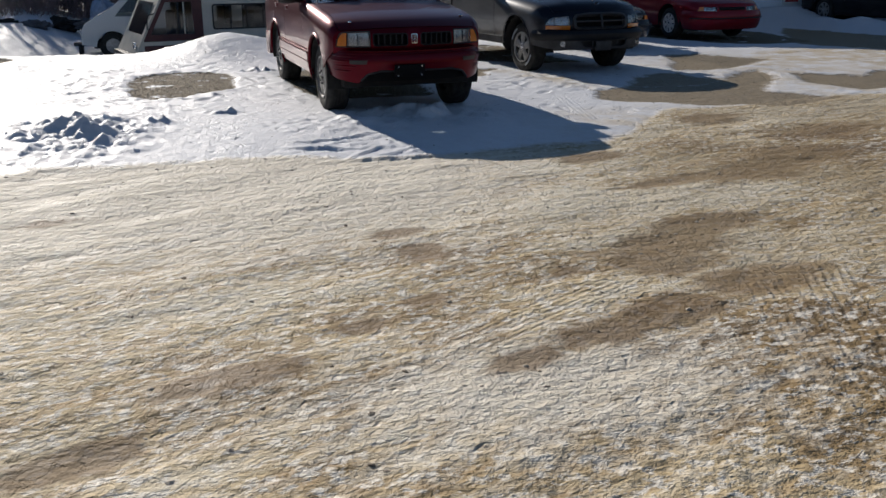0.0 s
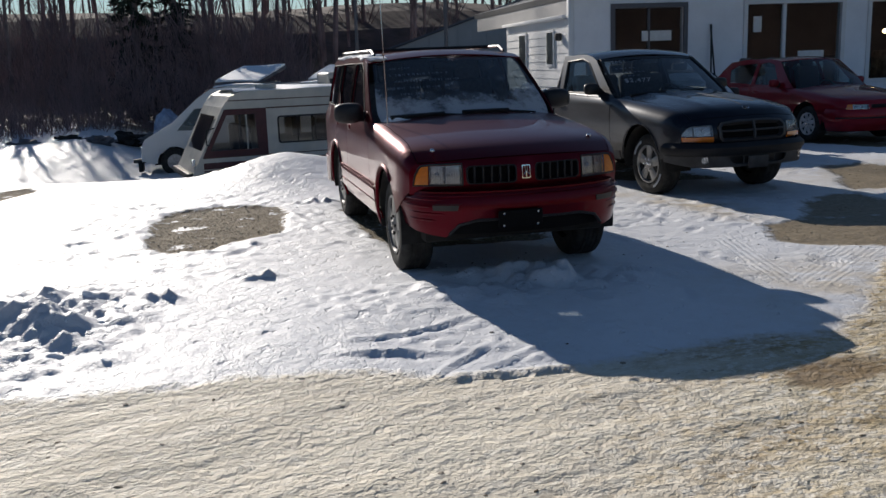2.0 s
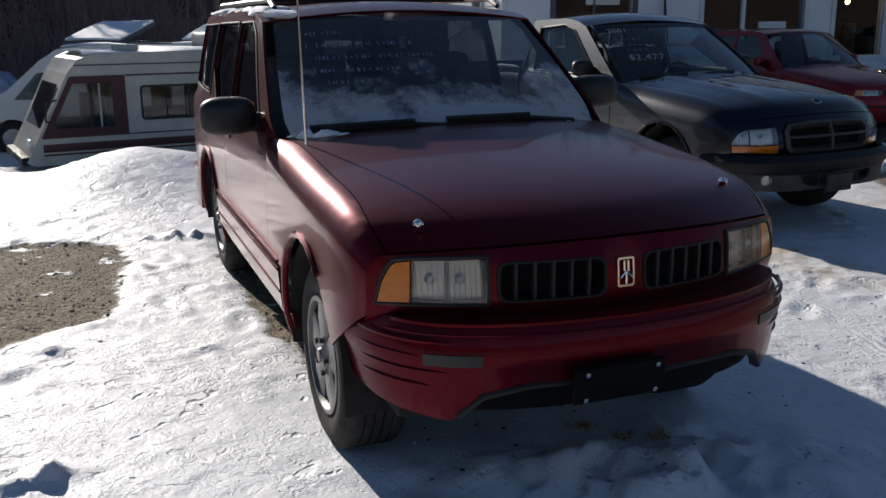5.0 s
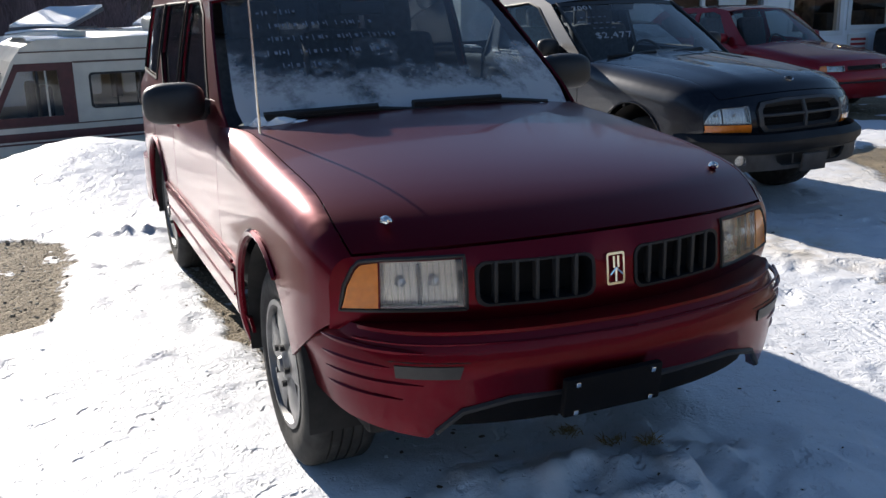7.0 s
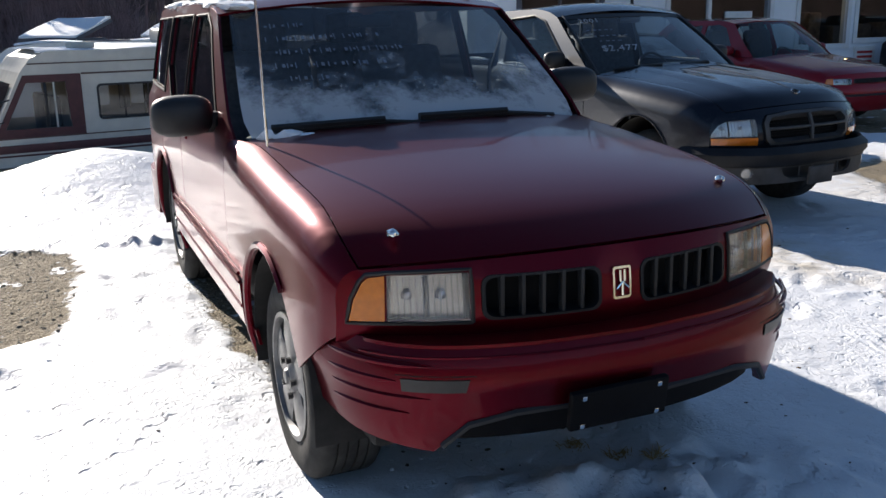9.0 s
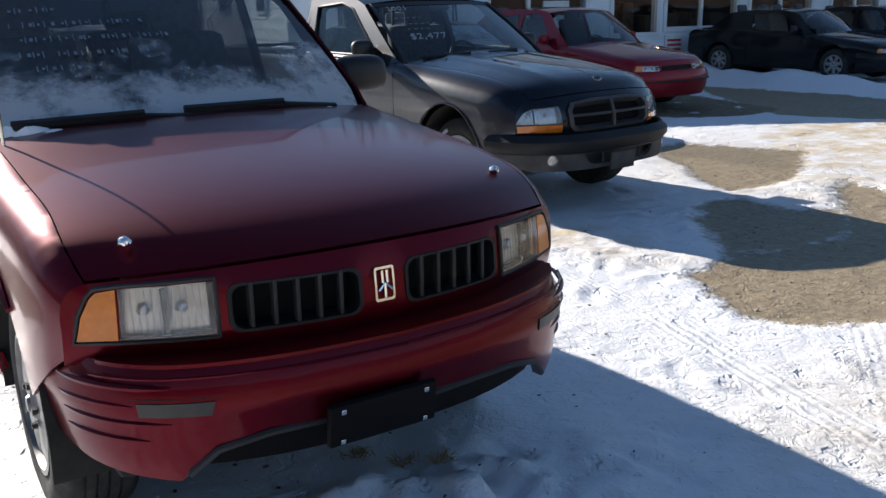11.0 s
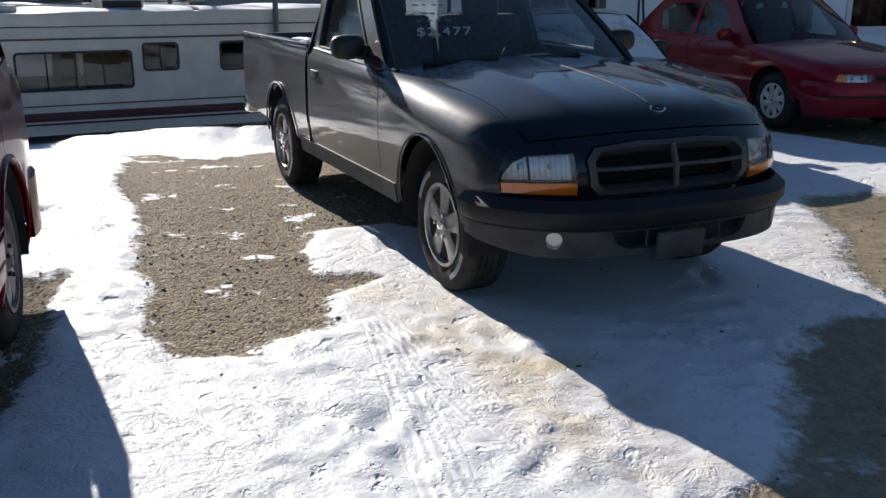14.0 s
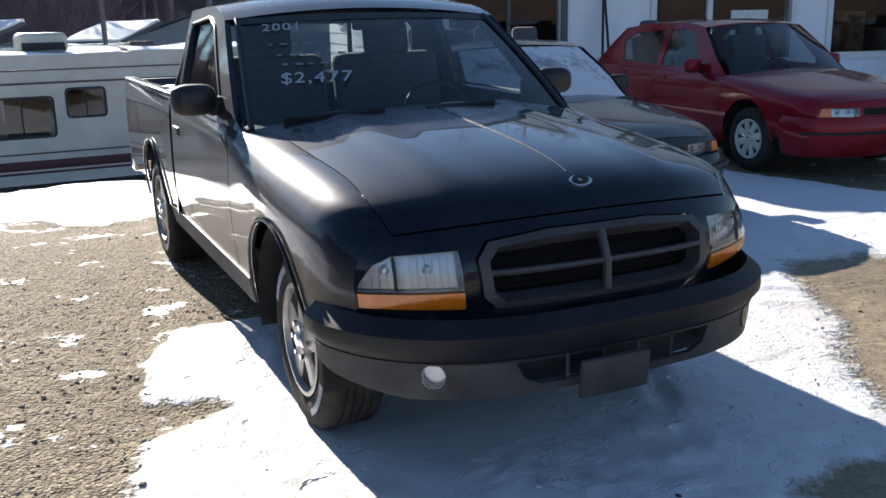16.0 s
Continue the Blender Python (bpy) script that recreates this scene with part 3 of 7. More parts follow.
        for k in range(count):
            f = (k + 1) / (count + 1)
            if upright:
                x = min(gx) + (max(gx) - min(gx)) * f
                part("grille_bar", block(-0.006, 0.006, -0.012, 0.012, min(gz), max(gz), 0.003, m=Matrix.Translation(nf(x, 0.0) * 0 + Vector((x, nf(x, cz).y + 0.012, 0)))), GRAPHITE, g)
            else:
                z = min(gz) + (max(gz) - min(gz)) * f
                part("grille_bar", tube([nf(x, z) + Vector((0, 0.015, 0)) for x in np.linspace(min(gx) + 0.01, max(gx) - 0.01, 7)], 0.006, 5), GRAPHITE, g)
    zb0, zb1, at, s1, off = bumper[0], bumper[1], *bumper[2]
    face = bumper[4] if len(bumper) > 4 else [(-s1, zb0), (s1, zb0), (s1, zb1), (-s1, zb1)]
    part("front_bumper", sheet(face, wrap(at, off), step=0.045, thick=0.03), bumper[3], car)
    rp, rl = path_fn([(0, L + 0.05), (0.5, L + 0.04), (sh.hw - 0.06, L - 0.06), (sh.hw + 0.0, L - 0.3), (sh.hw - 0.01, L - 0.5)])
    bfn = lambda u, z: Vector((math.copysign(rp(abs(u))[0].x, u), rp(abs(u))[0].y, z))
    part("rear_bumper", sheet([(-rl, 0.3), (rl, 0.3), (rl, 0.58), (-rl, 0.58)], bfn, step=0.1, thick=0.03), bumper[3], car)
    cabin(car, wind[0] + 0.15, sill + 0.05, cowl_z - 0.03, sh.hw - 0.16, CLOTH, seats)
    return car


# ---- the burgundy estate car ----
def words(txt, size, material, parent, m, name="writing", depth=0.0015):
    """One mesh for each character, set along x of the pose m."""
    x = 0.0
    for ch in txt:
        cu = bpy.data.curves.new(name, "FONT")
        cu.body, cu.size, cu.extrude = ch, size, depth
        tmp = new("tmp_text", cu)
        me = bpy.data.meshes.new_from_object(tmp)
        bpy.data.objects.remove(tmp)
        me.materials.clear()
        me.materials.append(material)
        ob = new(name, me)
        ob.parent = parent
        ob.matrix_local = m @ Matrix.Translation((x, 0, 0))
        x += size * (0.28 if ch in ",.1" else 0.58)


def on_glass(fn, u, v, wide):
    """A pose on the windscreen at (u, v), its x along the glass across the car and its y up the glass."""
    o = fn(u, v)
    ax = (fn(u + 0.02, v) - fn(u - 0.02, v)).normalized()
    ay = (fn(u, v + 0.02) - fn(u, v - 0.02)).normalized()
    az = ax.cross(ay).normalized()
    ay = az.cross(ax)
    return Matrix(((ax.x, ay.x, az.x, o.x), (ax.y, ay.y, az.y, o.y), (ax.z, ay.z, az.z, o.z), (0, 0, 0, 1)))


def suv():
    sh = Shell(0.835, ((0.25, 0.05), (0.40, 0.012), (0.66, 0.0), (0.90, 0.003), (1.1, 0.022)),
               ((0, 0.065), (0.12, 0.035), (0.35, 0.012), (0.8, 0.0), (3.9, 0.0), (4.6, 0.05)),
               ((0, 0.856), (0.06, 0.902), (0.25, 0.953), (0.5, 0.993), (0.8, 1.022), (1.4, 1.07), (2.2, 1.085), (4.6, 1.09)),
               ((0, 0.06), (0.5, 0.10), (1.3, 0.09), (1.6, 0.02), (4.6, 0.02)), ((0, 0.09), (0.5, 0.13), (1.3, 0.1), (1.6, 0.03), (4.6, 0.03)),
               0.165, ((2.1, 1.542), (2.26, 1.582), (2.6, 1.60), (3.8, 1.60), (4.4, 1.57)), 0.05, 0.43, 2.2)
    at, s1 = path_fn([(0, -0.10), (0.30, -0.07), (0.53, 0.0), (0.67, 0.10), (0.752, 0.24), (0.79, 0.42)])
    off = curve((0.30, -0.055), (0.36, -0.02), (0.44, 0.0), (0.53, 0.01), (0.60, 0.022), (0.645, 0.016), (0.675, -0.03))
    face = [(s1, 0.44), (s1, 0.67), (-s1, 0.67), (-s1, 0.44), (-0.86, 0.395), (-0.60, 0.362), (-0.50, 0.452), (-0.36, 0.485), (0.36, 0.485), (0.50, 0.452), (0.60, 0.362), (0.86, 0.395)]
    lampset = [dict(lens=[(0.440, 0.715), (0.650, 0.715), (0.644, 0.842), (0.440, 0.848)], amber=[(0.656, 0.715), (0.742, 0.715), (0.728, 0.775), (0.705, 0.822), (0.690, 0.836), (0.650, 0.842)])]
    gr = rounded(0.065, 0.712, 0.410, 0.838, 0.03)
    win = [[(1.78, 1.10), (2.645, 1.11), (2.665, 1.545), (2.33, 1.55), (2.19, 1.49)],
           [(2.725, 1.11), (3.22, 1.115), (3.43, 1.28), (3.45, 1.542), (2.745, 1.548)], [(3.51, 1.13), (4.34, 1.15), (4.25, 1.53), (3.50, 1.54)]]
    car = closed_car(pose(SUV_AT[0], SUV_AT[1], SUV_AT[2], SUV_AT[3], SUV_AT[4], SUV_AT[5]), "estate_car", "burgundy four-wheel-drive estate car parked in the snow", "", sh, 4.6, BURGUNDY,
                     (0.79, 3.50), 0.352, (1.50, 2.70, 3.47), 0.36, 1.42, 1.075, (1.47, 2.12), win, 4.5, (2.12, 4.4), (4.52, 4.38), TINTED, FROSTED,
                     lampset, [(gr, 5, True), ([(-x, z) for x, z in gr], 5, True)], (0.40, 0.66, (at, s1, off), BURGUNDY, face), hood_crown=0.05, tyre_w=0.235, spokes=(5, "slots"),
                     seats=(2.35, 3.25), nose_z=(0.645, 0.895), rake=((0.64, 0.02), (0.72, 0.0), (0.84, 0.010), (0.88, 0.028), (0.93, 0.07)), cat="car", wheel_in=0.045)
    nf = sh.nose()
    fn = wrap(at, off)
    def shelf(u, v):
        p = fn(u * 0.80, 0.664)
        return p.lerp(nf(p.x, 0.660), v)
    part("bumper_top", grid_sheet(shelf, -1, 1, 0.0, 1.0, 30, 2, 0.01), BURGUNDY, car)
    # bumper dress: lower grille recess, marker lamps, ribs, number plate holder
    # black sheet stands for the shade in the intake and hides the snow behind
    part("bumper_recess", sheet([(-0.80, 0.375), (0.80, 0.375), (0.60, 0.50), (-0.60, 0.50)], wrap(at, off, -0.06), step=0.1), SHADOWBLACK, car, "lower intake closed by a black sheet for its shade")
    rim = [fn(u, z) + Vector((0, -0.004, 0)) for u, z in ((-0.575, 0.385), (-0.50, 0.452), (-0.37, 0.482), (0, 0.484), (0.37, 0.482), (0.50, 0.452), (0.575, 0.385))]
    part("intake_trim", tube(rim, 0.010, 6), GRAPHITE, car)
    for sx in (-1, 1):
        mk = part("marker_lamp", sheet([(sx * u, z) for u, z in ((0.505, 0.550), (0.675, 0.550), (0.675, 0.588), (0.495, 0.588))], wrap(at, off, 0.004), step=0.05, thick=0.004), SMOKEDLAMP, car, "smoked marker lamp lens")
        part("lamp_housing", sheet([(sx * u, z) for u, z in ((0.487, 0.541), (0.692, 0.541), (0.692, 0.597), (0.477, 0.597))], wrap(at, off, -0.004), step=0.05, thick=0.02), PLASTIC, mk)
        # moulded ribs that wrap the corner of the bumper
        for k, (z, ua) in enumerate(((0.625, 0.60), (0.578, 0.69), (0.528, 0.60), (0.482, 0.66))):
            us = np.linspace(ua, s1 - 0.13, 16)
            part("bumper_rib", tube([fn(sx * u, z + 0.012 * (u - ua)) for u in us], 0.01, 6, radii=[0.002 + 0.006 * min(1.0, 5 * q / 15, 4 * (15 - q) / 15) for q in range(16)]), BURGUNDY, car)
        # black seal round the lamp opening
        seal = [(0.434, 0.708), (0.748, 0.708), (0.734, 0.778), (0.711, 0.826), (0.694, 0.844), (0.640, 0.850), (0.434, 0.856)]
        part("lamp_divider", tube([nf(sx * 0.548, z) + Vector((0, 0.006, 0)) for z in (0.722, 0.78, 0.838)], 0.007, 6), GRAPHITE, car)
        part("lamp_seal", tube([nf(sx * u, z) - Vector((0, 0.003, 0)) for u, z in dense(seal, 0.04)] + [nf(sx * seal[0][0], seal[0][1]) - Vector((0, 0.003, 0))], 0.006, 5), BLACK, car)
        part("bumper_strip", tube([fn(sx * u, 0.648) for u in np.linspace(0.0, s1 - 0.26, 24)], 0.004, 5), BURGUNDY, car)
        for w in win:
            part("window_seal", tube([sh.side(sx, 0.001)(y, z) for y, z in dense(w, 0.06)] + [sh.side(sx, 0.001)(*w[0])], 0.007, 5), SHADOWBLACK, car)
        # lower side cladding with raised ribs, and arch lips
        part("side_cladding", sheet([(1.24, 0.40), (3.08, 0.40), (3.08, 0.56), (1.24, 0.56)], sh.side(sx, 0.014), step=0.1, thick=0.02), BURGUNDY, car)
        for z in (0.47, 0.565, 0.60):
            part("side_rib", tube([sh.side(sx, 0.012)(y, z) for y in np.linspace(1.25, 3.07, 14)], 0.008, 5), BURGUNDY, car)
        for a in (0.79, 3.50):
            pts = []
            for k in np.linspace(-10, 190 if a > 1 else 128, 22):
                y, z = a + 0.43 * math.cos(radians(k)), 0.365 + 0.43 * math.sin(radians(k))
                pts.append(sh.side(sx, 0.002)(y, z))
            part("arch_lip", tube(pts, 0.013, 6), BURGUNDY, car)
        mirror(car, sh, 1.82, 1.085 if sx < 0 else 1.12, sx, BLACK, 1.02)
        # roof rack rail
        rail = [Vector((sx * 0.60, y, 1.655 if 2.4 < y < 4.1 else 1.615)) for y in (2.3, 2.42, 2.8, 3.4, 4.0, 4.08, 4.2)]
        part("rack_rail", tube(rail, 0.014, 6), BLACK, car)
        # chrome blob that stands for a white bit of snow on the hood
        part("hood_snow_bit", blob(sx * 0.60, sh.push(0.60, 0.12 if sx < 0 else 0.24), sh.top(0.12 if sx < 0 else 0.24) + 0.02, 0.016, 0.018, 0.014, sx, 0.2), CHROME, car, "small white bit of snow on the hood")
        part("rear_lamp", block(-0.03, 0.03, -0.05, 0.05, 0.72, 1.02, 0.01, m=pose(sx * 0.74, 4.53, 0)), REDLENS, car)
    for y in (2.75, 3.75):
        part("rack_bar", tube([(-0.60, y, 1.66), (0.60, y, 1.66)], 0.015, 6), BLACK, car)
    # emblem: an upright chrome frame with a forked bar
    e = part("emblem", sheet(rounded(-0.030, 0.735, 0.030, 0.828, 0.008), lambda x, z: nf(x, z) - Vector((0, 0.006, 0)), [rounded(-0.024, 0.742, 0.024, 0.821, 0.005)], step=0.03, thick=0.008), CHROME, car, "upright chrome emblem frame")
    bm = bmesh.new()
    for p in (((0, 0.745), (0, 0.785)), ((0, 0.785), (-0.02, 0.765)), ((0, 0.785), (0.02, 0.765)), ((-0.007, 0.785), (-0.007, 0.818)), ((0.007, 0.785), (0.007, 0.818))):
        tube([nf(x, z) - Vector((0, 0.008, 0)) for x, z in p], 0.0035, 5, bm)
    part("emblem_fork", bm, CHROME, e)
    pl = part("number_plate_holder", block(-0.155, 0.155, -0.012, 0.012, 0.385, 0.50, 0.006, m=pose(-0.095, -0.076, 0.05, 8)), SHADOWBLACK, car, "black empty number plate holder")
    for px, pz in ((-0.12, 0.40), (0.12, 0.40), (-0.12, 0.485), (0.12, 0.485)):
        part("screw", block(-0.007, 0.007, -0.018, -0.012, pz - 0.007, pz + 0.007, 0.002, m=pose(px - 0.095, -0.076, 0.05, 8)), CHROME, pl)
    # windscreen wipers, sun strip, writing in window marker, aerial
    ws = windscreen(sh, 1.47, 2.12, 1.075, sh.roof(2.12), 0.16, 0.08)
    on = lambda u, v, k=0.03: ws(u, v) + Vector((0, -0.02, k * 0.6))
    wipers(car, [[on(0.10, 0.01), on(-0.30, 0.055), on(-0.90, 0.02)], [on(0.80, 0.0), on(0.45, 0.055), on(-0.10, 0.06)]])
    for v, u0, n in ((0.86, -0.80, 9), (0.75, -0.80, 24), (0.64, -0.80, 28), (0.53, -0.78, 22), (0.43, -0.72, 8)):
        for k in range(n):
            if (k * 11 + n) % 7 == 0:
                continue
            u = u0 + 0.030 * k + 0.008 * math.sin(5 * k + n)
            w = (0.006, 0.014, 0.005, 0.010)[(k * 7 + n) % 4]
            hv = (0.018, 0.008, 0.022, 0.013)[(k * 5 + n) % 4]
            part("window_writing", grid_sheet(lambda a, b: ws(a, b) + Vector((0, -0.006, 0.003)), u, u + w * 1.3, v - hv, v + hv, 1, 1, 0.001), FAINT, car, "faint white marker stroke", smooth=0)
    ant = part("aerial", tube([(-0.70, 1.28, 1.02), (-0.71, 1.31, 2.20)], 0.004, 6, radii=[0.0055, 0.003]), CHROME, car, "thin chrome whip aerial")
    part("aerial_base", lathe([(0.0005, 0.035), (0.012, 0.03), (0.02, 0.0)], 12), BLACK, ant, m=pose(-0.70, 1.28, 1.02, 0, -90, 0))
    # frozen snow along the cowl and the roof edges
    for k in range(16):
        u = -0.93 + 0.11 * k + 0.03 * math.sin(k * 3.1)
        p = ws(max(-0.97, min(0.97, u)), 0.015)
        part("snow_crust", blob(p.x, p.y - 0.045, p.z, 0.035 + 0.02 * abs(math.sin(k * 2.3)), 0.022, 0.014 + (0.018 if k < 2 else 0.0), k, 0.5, 2.5, 2), SNOWCAP, car, "frozen snow crust along the cowl")
    # roof-edge snow, enlarged so that its white also paints the sun's glint
    for k in range(11):
        part("roof_snow", blob(-0.58 - 0.03 * math.sin(k), 2.22 + 0.19 * k, sh.roof(2.22 + 0.19 * k) + 0.004, 0.10, 0.14, 0.024 + 0.008 * math.sin(k * 2), k + 30, 0.4, 2.0, 2), SNOWCAP, car, "thin snow and white sun glint along the roof edge")
    part("rear_view_mirror", block(-0.11, 0.11, -0.015, 0.015, -0.03, 0.03, 0.012), BLACK, car, m=pose(0, 2.12, 1.50))
    return car


# ---- the dark pickup truck ----
def pickup():
    sh = Shell(0.91, ((0.25, 0.06), (0.45, 0.022), (0.72, 0.0), (0.98, 0.005), (1.15, 0.025)),
               ((0, 0.10), (0.15, 0.05), (0.4, 0.02), (0.85, 0.0), (1.5, 0.012), (2.9, 0.012), (5.0, 0.02)),
               ((0, 0.845), (0.06, 0.884), (0.15, 0.918), (0.5, 0.985), (1.0, 1.035), (1.45, 1.068), (2.95, 1.115), (5.0, 1.13)),
               ((0, 0.13), (0.6, 0.19), (1.2, 0.17), (1.6, 0.03), (5.0, 0.02)), ((0, 0.15), (0.6, 0.17), (1.2, 0.15), (1.6, 0.04), (5.0, 0.03)),
               0.24, ((2.12, 1.528), (2.26, 1.574), (2.45, 1.60), (2.95, 1.585)), 0.05, 0.40, 2.8)
    L, R, axles, sill = 4.95, 0.35, (0.81, 3.76), 0.36
    car = empty("pickup_truck", pose(TRUCK_AT[0], TRUCK_AT[1], TRUCK_AT[2], TRUCK_AT[3], TRUCK_AT[4], TRUCK_AT[5]), "blue-black single-cab pickup truck with salt-stained sides on gravel", "pickup truck")
    body = BLUEBLACK
    part("chassis", block(-0.55, 0.55, 0.35, L - 0.1, 0.30, 0.52, 0.03), CHASSIS, car)
    arches = [ring(a, R + 0.02, R + 0.075, n=36) for a in axles]
    sh.rake = curve((0.56, 0.03), (0.66, 0.0), (0.76, 0.015), (0.82, 0.045), (0.87, 0.09))
    ft = [(y, sh.wing_top(y)) for y in np.linspace(0.0, 1.52, 24)]
    rail = 1.12
    for sx in (-1, 1):
        part("fender", sheet([(1.52, sill), *ft[:0:-1], *[(0.0, z) for z in np.linspace(sh.wing_top(0), 0.57, 9)], (0.36, 0.42)], sh.wing(sx), arches[:1], step=0.035), body, car)
        d = part("door", sheet([(1.528, sill + 0.02), (2.925, sill + 0.02), *[(y, sh.top(y)) for y in np.linspace(2.925, 1.528, 12)]], sh.side(sx)), body, car)
        handle(d, sh, 2.76, 0.95, sx, BLACK)
        part("lower_trim", sheet([(1.30, sill - 0.01), (3.22, sill - 0.01), (3.22, sill + 0.10), (1.30, sill + 0.10)], sh.side(sx, 0.010), step=0.1, thick=0.02), GREYTRIM, car, "dull grey lower body trim")
        wout = [(1.80, 1.118), (2.76, 1.13), (2.81, 1.515), (2.44, 1.545), (2.28, 1.50)]
        up = [(y, sh.roof(y)) for y in np.linspace(2.95, 2.12, 8)]
        part("window_frame", sheet([(1.50, sh.top(1.5)), (2.95, sh.top(2.95)), *up], sh.side(sx), [wout], step=0.05, thick=0.03), body, car)
        part("side_window", sheet(wout, sh.side(sx, -0.014), step=0.1, thick=0), WINDOW, car)
        part("window_seal", tube([sh.side(sx, 0.002)(y, z) for y, z in dense(wout, 0.06)] + [sh.side(sx, 0.002)(*wout[0])], 0.009, 5), BLACK, car)
        bed = sheet([(2.99, sill + 0.06), (L - 0.02, 0.50), (L, rail), (2.99, rail)], lambda y, z, s=sx: sh.side(s)(y, z), arches[1:], step=0.05)
        part("bed_side", bed, body, car)
        lip = [sh.side(sx, 0.012)(axles[1] + (R + 0.08) * math.cos(radians(k)), R + 0.02 + (R + 0.08) * math.sin(radians(k))) for k in np.linspace(0, 180, 20)]
        part("arch_lip", tube(lip, 0.007, 6), body, car)
        lip = [sh.side(sx, 0.010)(axles[0] + (R + 0.08) * math.cos(radians(k)), R + 0.02 + (R + 0.08) * math.sin(radians(k))) for k in np.linspace(0, 165, 20)]
        part("arch_lip", tube(lip, 0.007, 6), body, car)
        part("bed_rail", block(-0.045, 0.045, 2.99, L, rail - 0.02, rail + 0.018, 0.014, m=pose(sx * 0.835, 0, 0)), body, car)
        part("bed_inner_side", block(-0.012, 0.012, 3.0, L - 0.03, 0.60, rail - 0.01, m=pose(sx * 0.78, 0, 0)), CHASSIS, car)
        for a in axles:
            part("wheel_arch_liner", arch_liner(R + 0.07, 0.34), CHASSIS, car, m=pose(sx * (sh.x(a, 0.6) - 0.03), a, R + 0.02, 0, 0, 0 if sx > 0 else 180))
            wheel_alloy(car, R, 0.235, sx * (0.83 if a < 2 else 0.87), a, sx, 5, "broad", z=R - 0.015)
        mirror(car, sh, 1.86, 1.12, sx, BLACK, 0.86)
        part("tail_lamp", block(-0.035, 0.035, -0.05, 0.03, 0.62, 0.98, 0.012, m=pose(sx * 0.815, L + 0.03, 0)), REDLENS, car)
        part("snow_crust", blob(sx * 0.80, 3.35, rail + 0.02, 0.05, 0.22, 0.018, 4 + sx, 0.4, 2.0, 3), SNOWCAP, car) if sx < 0 else None
    part("bed_floor", block(-0.79, 0.79, 3.0, L - 0.03, 0.55, 0.60), CHASSIS, car)
    part("tailgate", block(-0.80, 0.80, L - 0.06, L, 0.50, rail, 0.015), body, car)
    part("rear_bumper", block(-0.88, 0.88, L - 0.03, L + 0.14, 0.42, 0.56, 0.03), CHROME, car)
    cb = [(-sh.x(2.95, 0.6), 0.45), (sh.x(2.95, 0.6), 0.45), (sh.x(2.95, 1.08), 1.08), (sh.x(2.95, 1.58), 1.58), (0, 1.63), (-sh.x(2.95, 1.58), 1.58), (-sh.x(2.95, 1.08), 1.08)]
    rw = rounded(-0.60, 1.16, 0.60, 1.50, 0.05)
    part("cab_back", sheet(cb, lambda x, z: Vector((x, 2.965 - 0.10 * max(0, z - 1.1), z)), [rw], step=0.12, thick=0.02), body, car)
    part("rear_window", sheet(rw, lambda x, z: Vector((x, 2.968 - 0.10 * max(0, z - 1.1), z)), step=0.3, thick=0), SCREEN, car)
    for x in (-0.2, 0.2):
        part("window_divider", block(-0.012, 0.012, -0.012, 0.012, 1.16, 1.50, 0.003, m=pose(x, 2.945, 0)), BLACK, car)
    hc = curve((0, 0.035), (0.3, 0.06), (1.45, 0.075))
    edge = [(sh.x(y, sh.top(y)) - 0.004, y) for y in np.linspace(0.008, 1.44, 20)]
    hoodf = sh.hood(hc)

    def hoodfn(x, y):
        p = hoodf(x, y)
        p.z += 0.012 * math.exp(-((abs(x) - 0.42) / 0.05) ** 2) * min(1.0, y / 0.4)
        return p
    part("hood", sheet(edge + [(-x, y) for x, y in edge[::-1]], hoodfn, step=0.06), body, car)
    part("hood_crease", tube([hoodfn(-0.006, y) + Vector((0, 0, 0.001)) for y in np.linspace(0.22, 1.36, 14)], 0.003, 5), body, car)
    re = [(sh.x(y, sh.roof(y)), y) for y in np.linspace(2.12, 2.96, 8)]
    part("roof", sheet(re + [(-x, y) for x, y in re[::-1]], sh.lid(), step=0.08), body, car)
    ws = windscreen(sh, 1.49, 2.13, 1.065, sh.roof(2.13), 0.20, 0.09)
    part("windscreen", grid_sheet(ws, -1, 1, 0, 1, 16, 10, 0), SCREEN, car)
    strip = grid_sheet(lambda u, v: ws(u, v) + Vector((0, -0.004, 0.002)), -1.0, 1.0, 0.94, 1.0, 14, 1, 0.002)
    part("sun_strip", strip, BLACK, car)
    for u in (-1, 1):
        part("pillar_seal", tube([ws(u * 0.99, v) + Vector((0, -0.008, 0.0)) for v in np.linspace(0, 1, 9)], 0.014, 6), BLACK, car)
    part("cowl", grid_sheet(windscreen(sh, 1.40, 1.51, 1.058, 1.068, 0.14, 0.19, 0.03, bulge=0), -1, 1, 0, 1, 12, 2, 0.02), BLACK, car)
    on = lambda u, v: ws(u, v) + Vector((0, -0.02, 0.015))
    wipers(car, [[on(0.05, 0.0), on(-0.3, 0.08), on(-0.85, 0.03)], [on(0.75, 0.0), on(0.4, 0.09), on(-0.05, 0.07)]])
    # front: lamps, cross-bar grille, two-tone bumper
    nf = sh.nose()
    lens = [(0.50, 0.678), (0.806, 0.678), (0.796, 0.705), (0.755, 0.762), (0.70, 0.790), (0.505, 0.803)]
    amber = [(0.495, 0.614), (0.800, 0.624), (0.806, 0.671), (0.50, 0.671)]
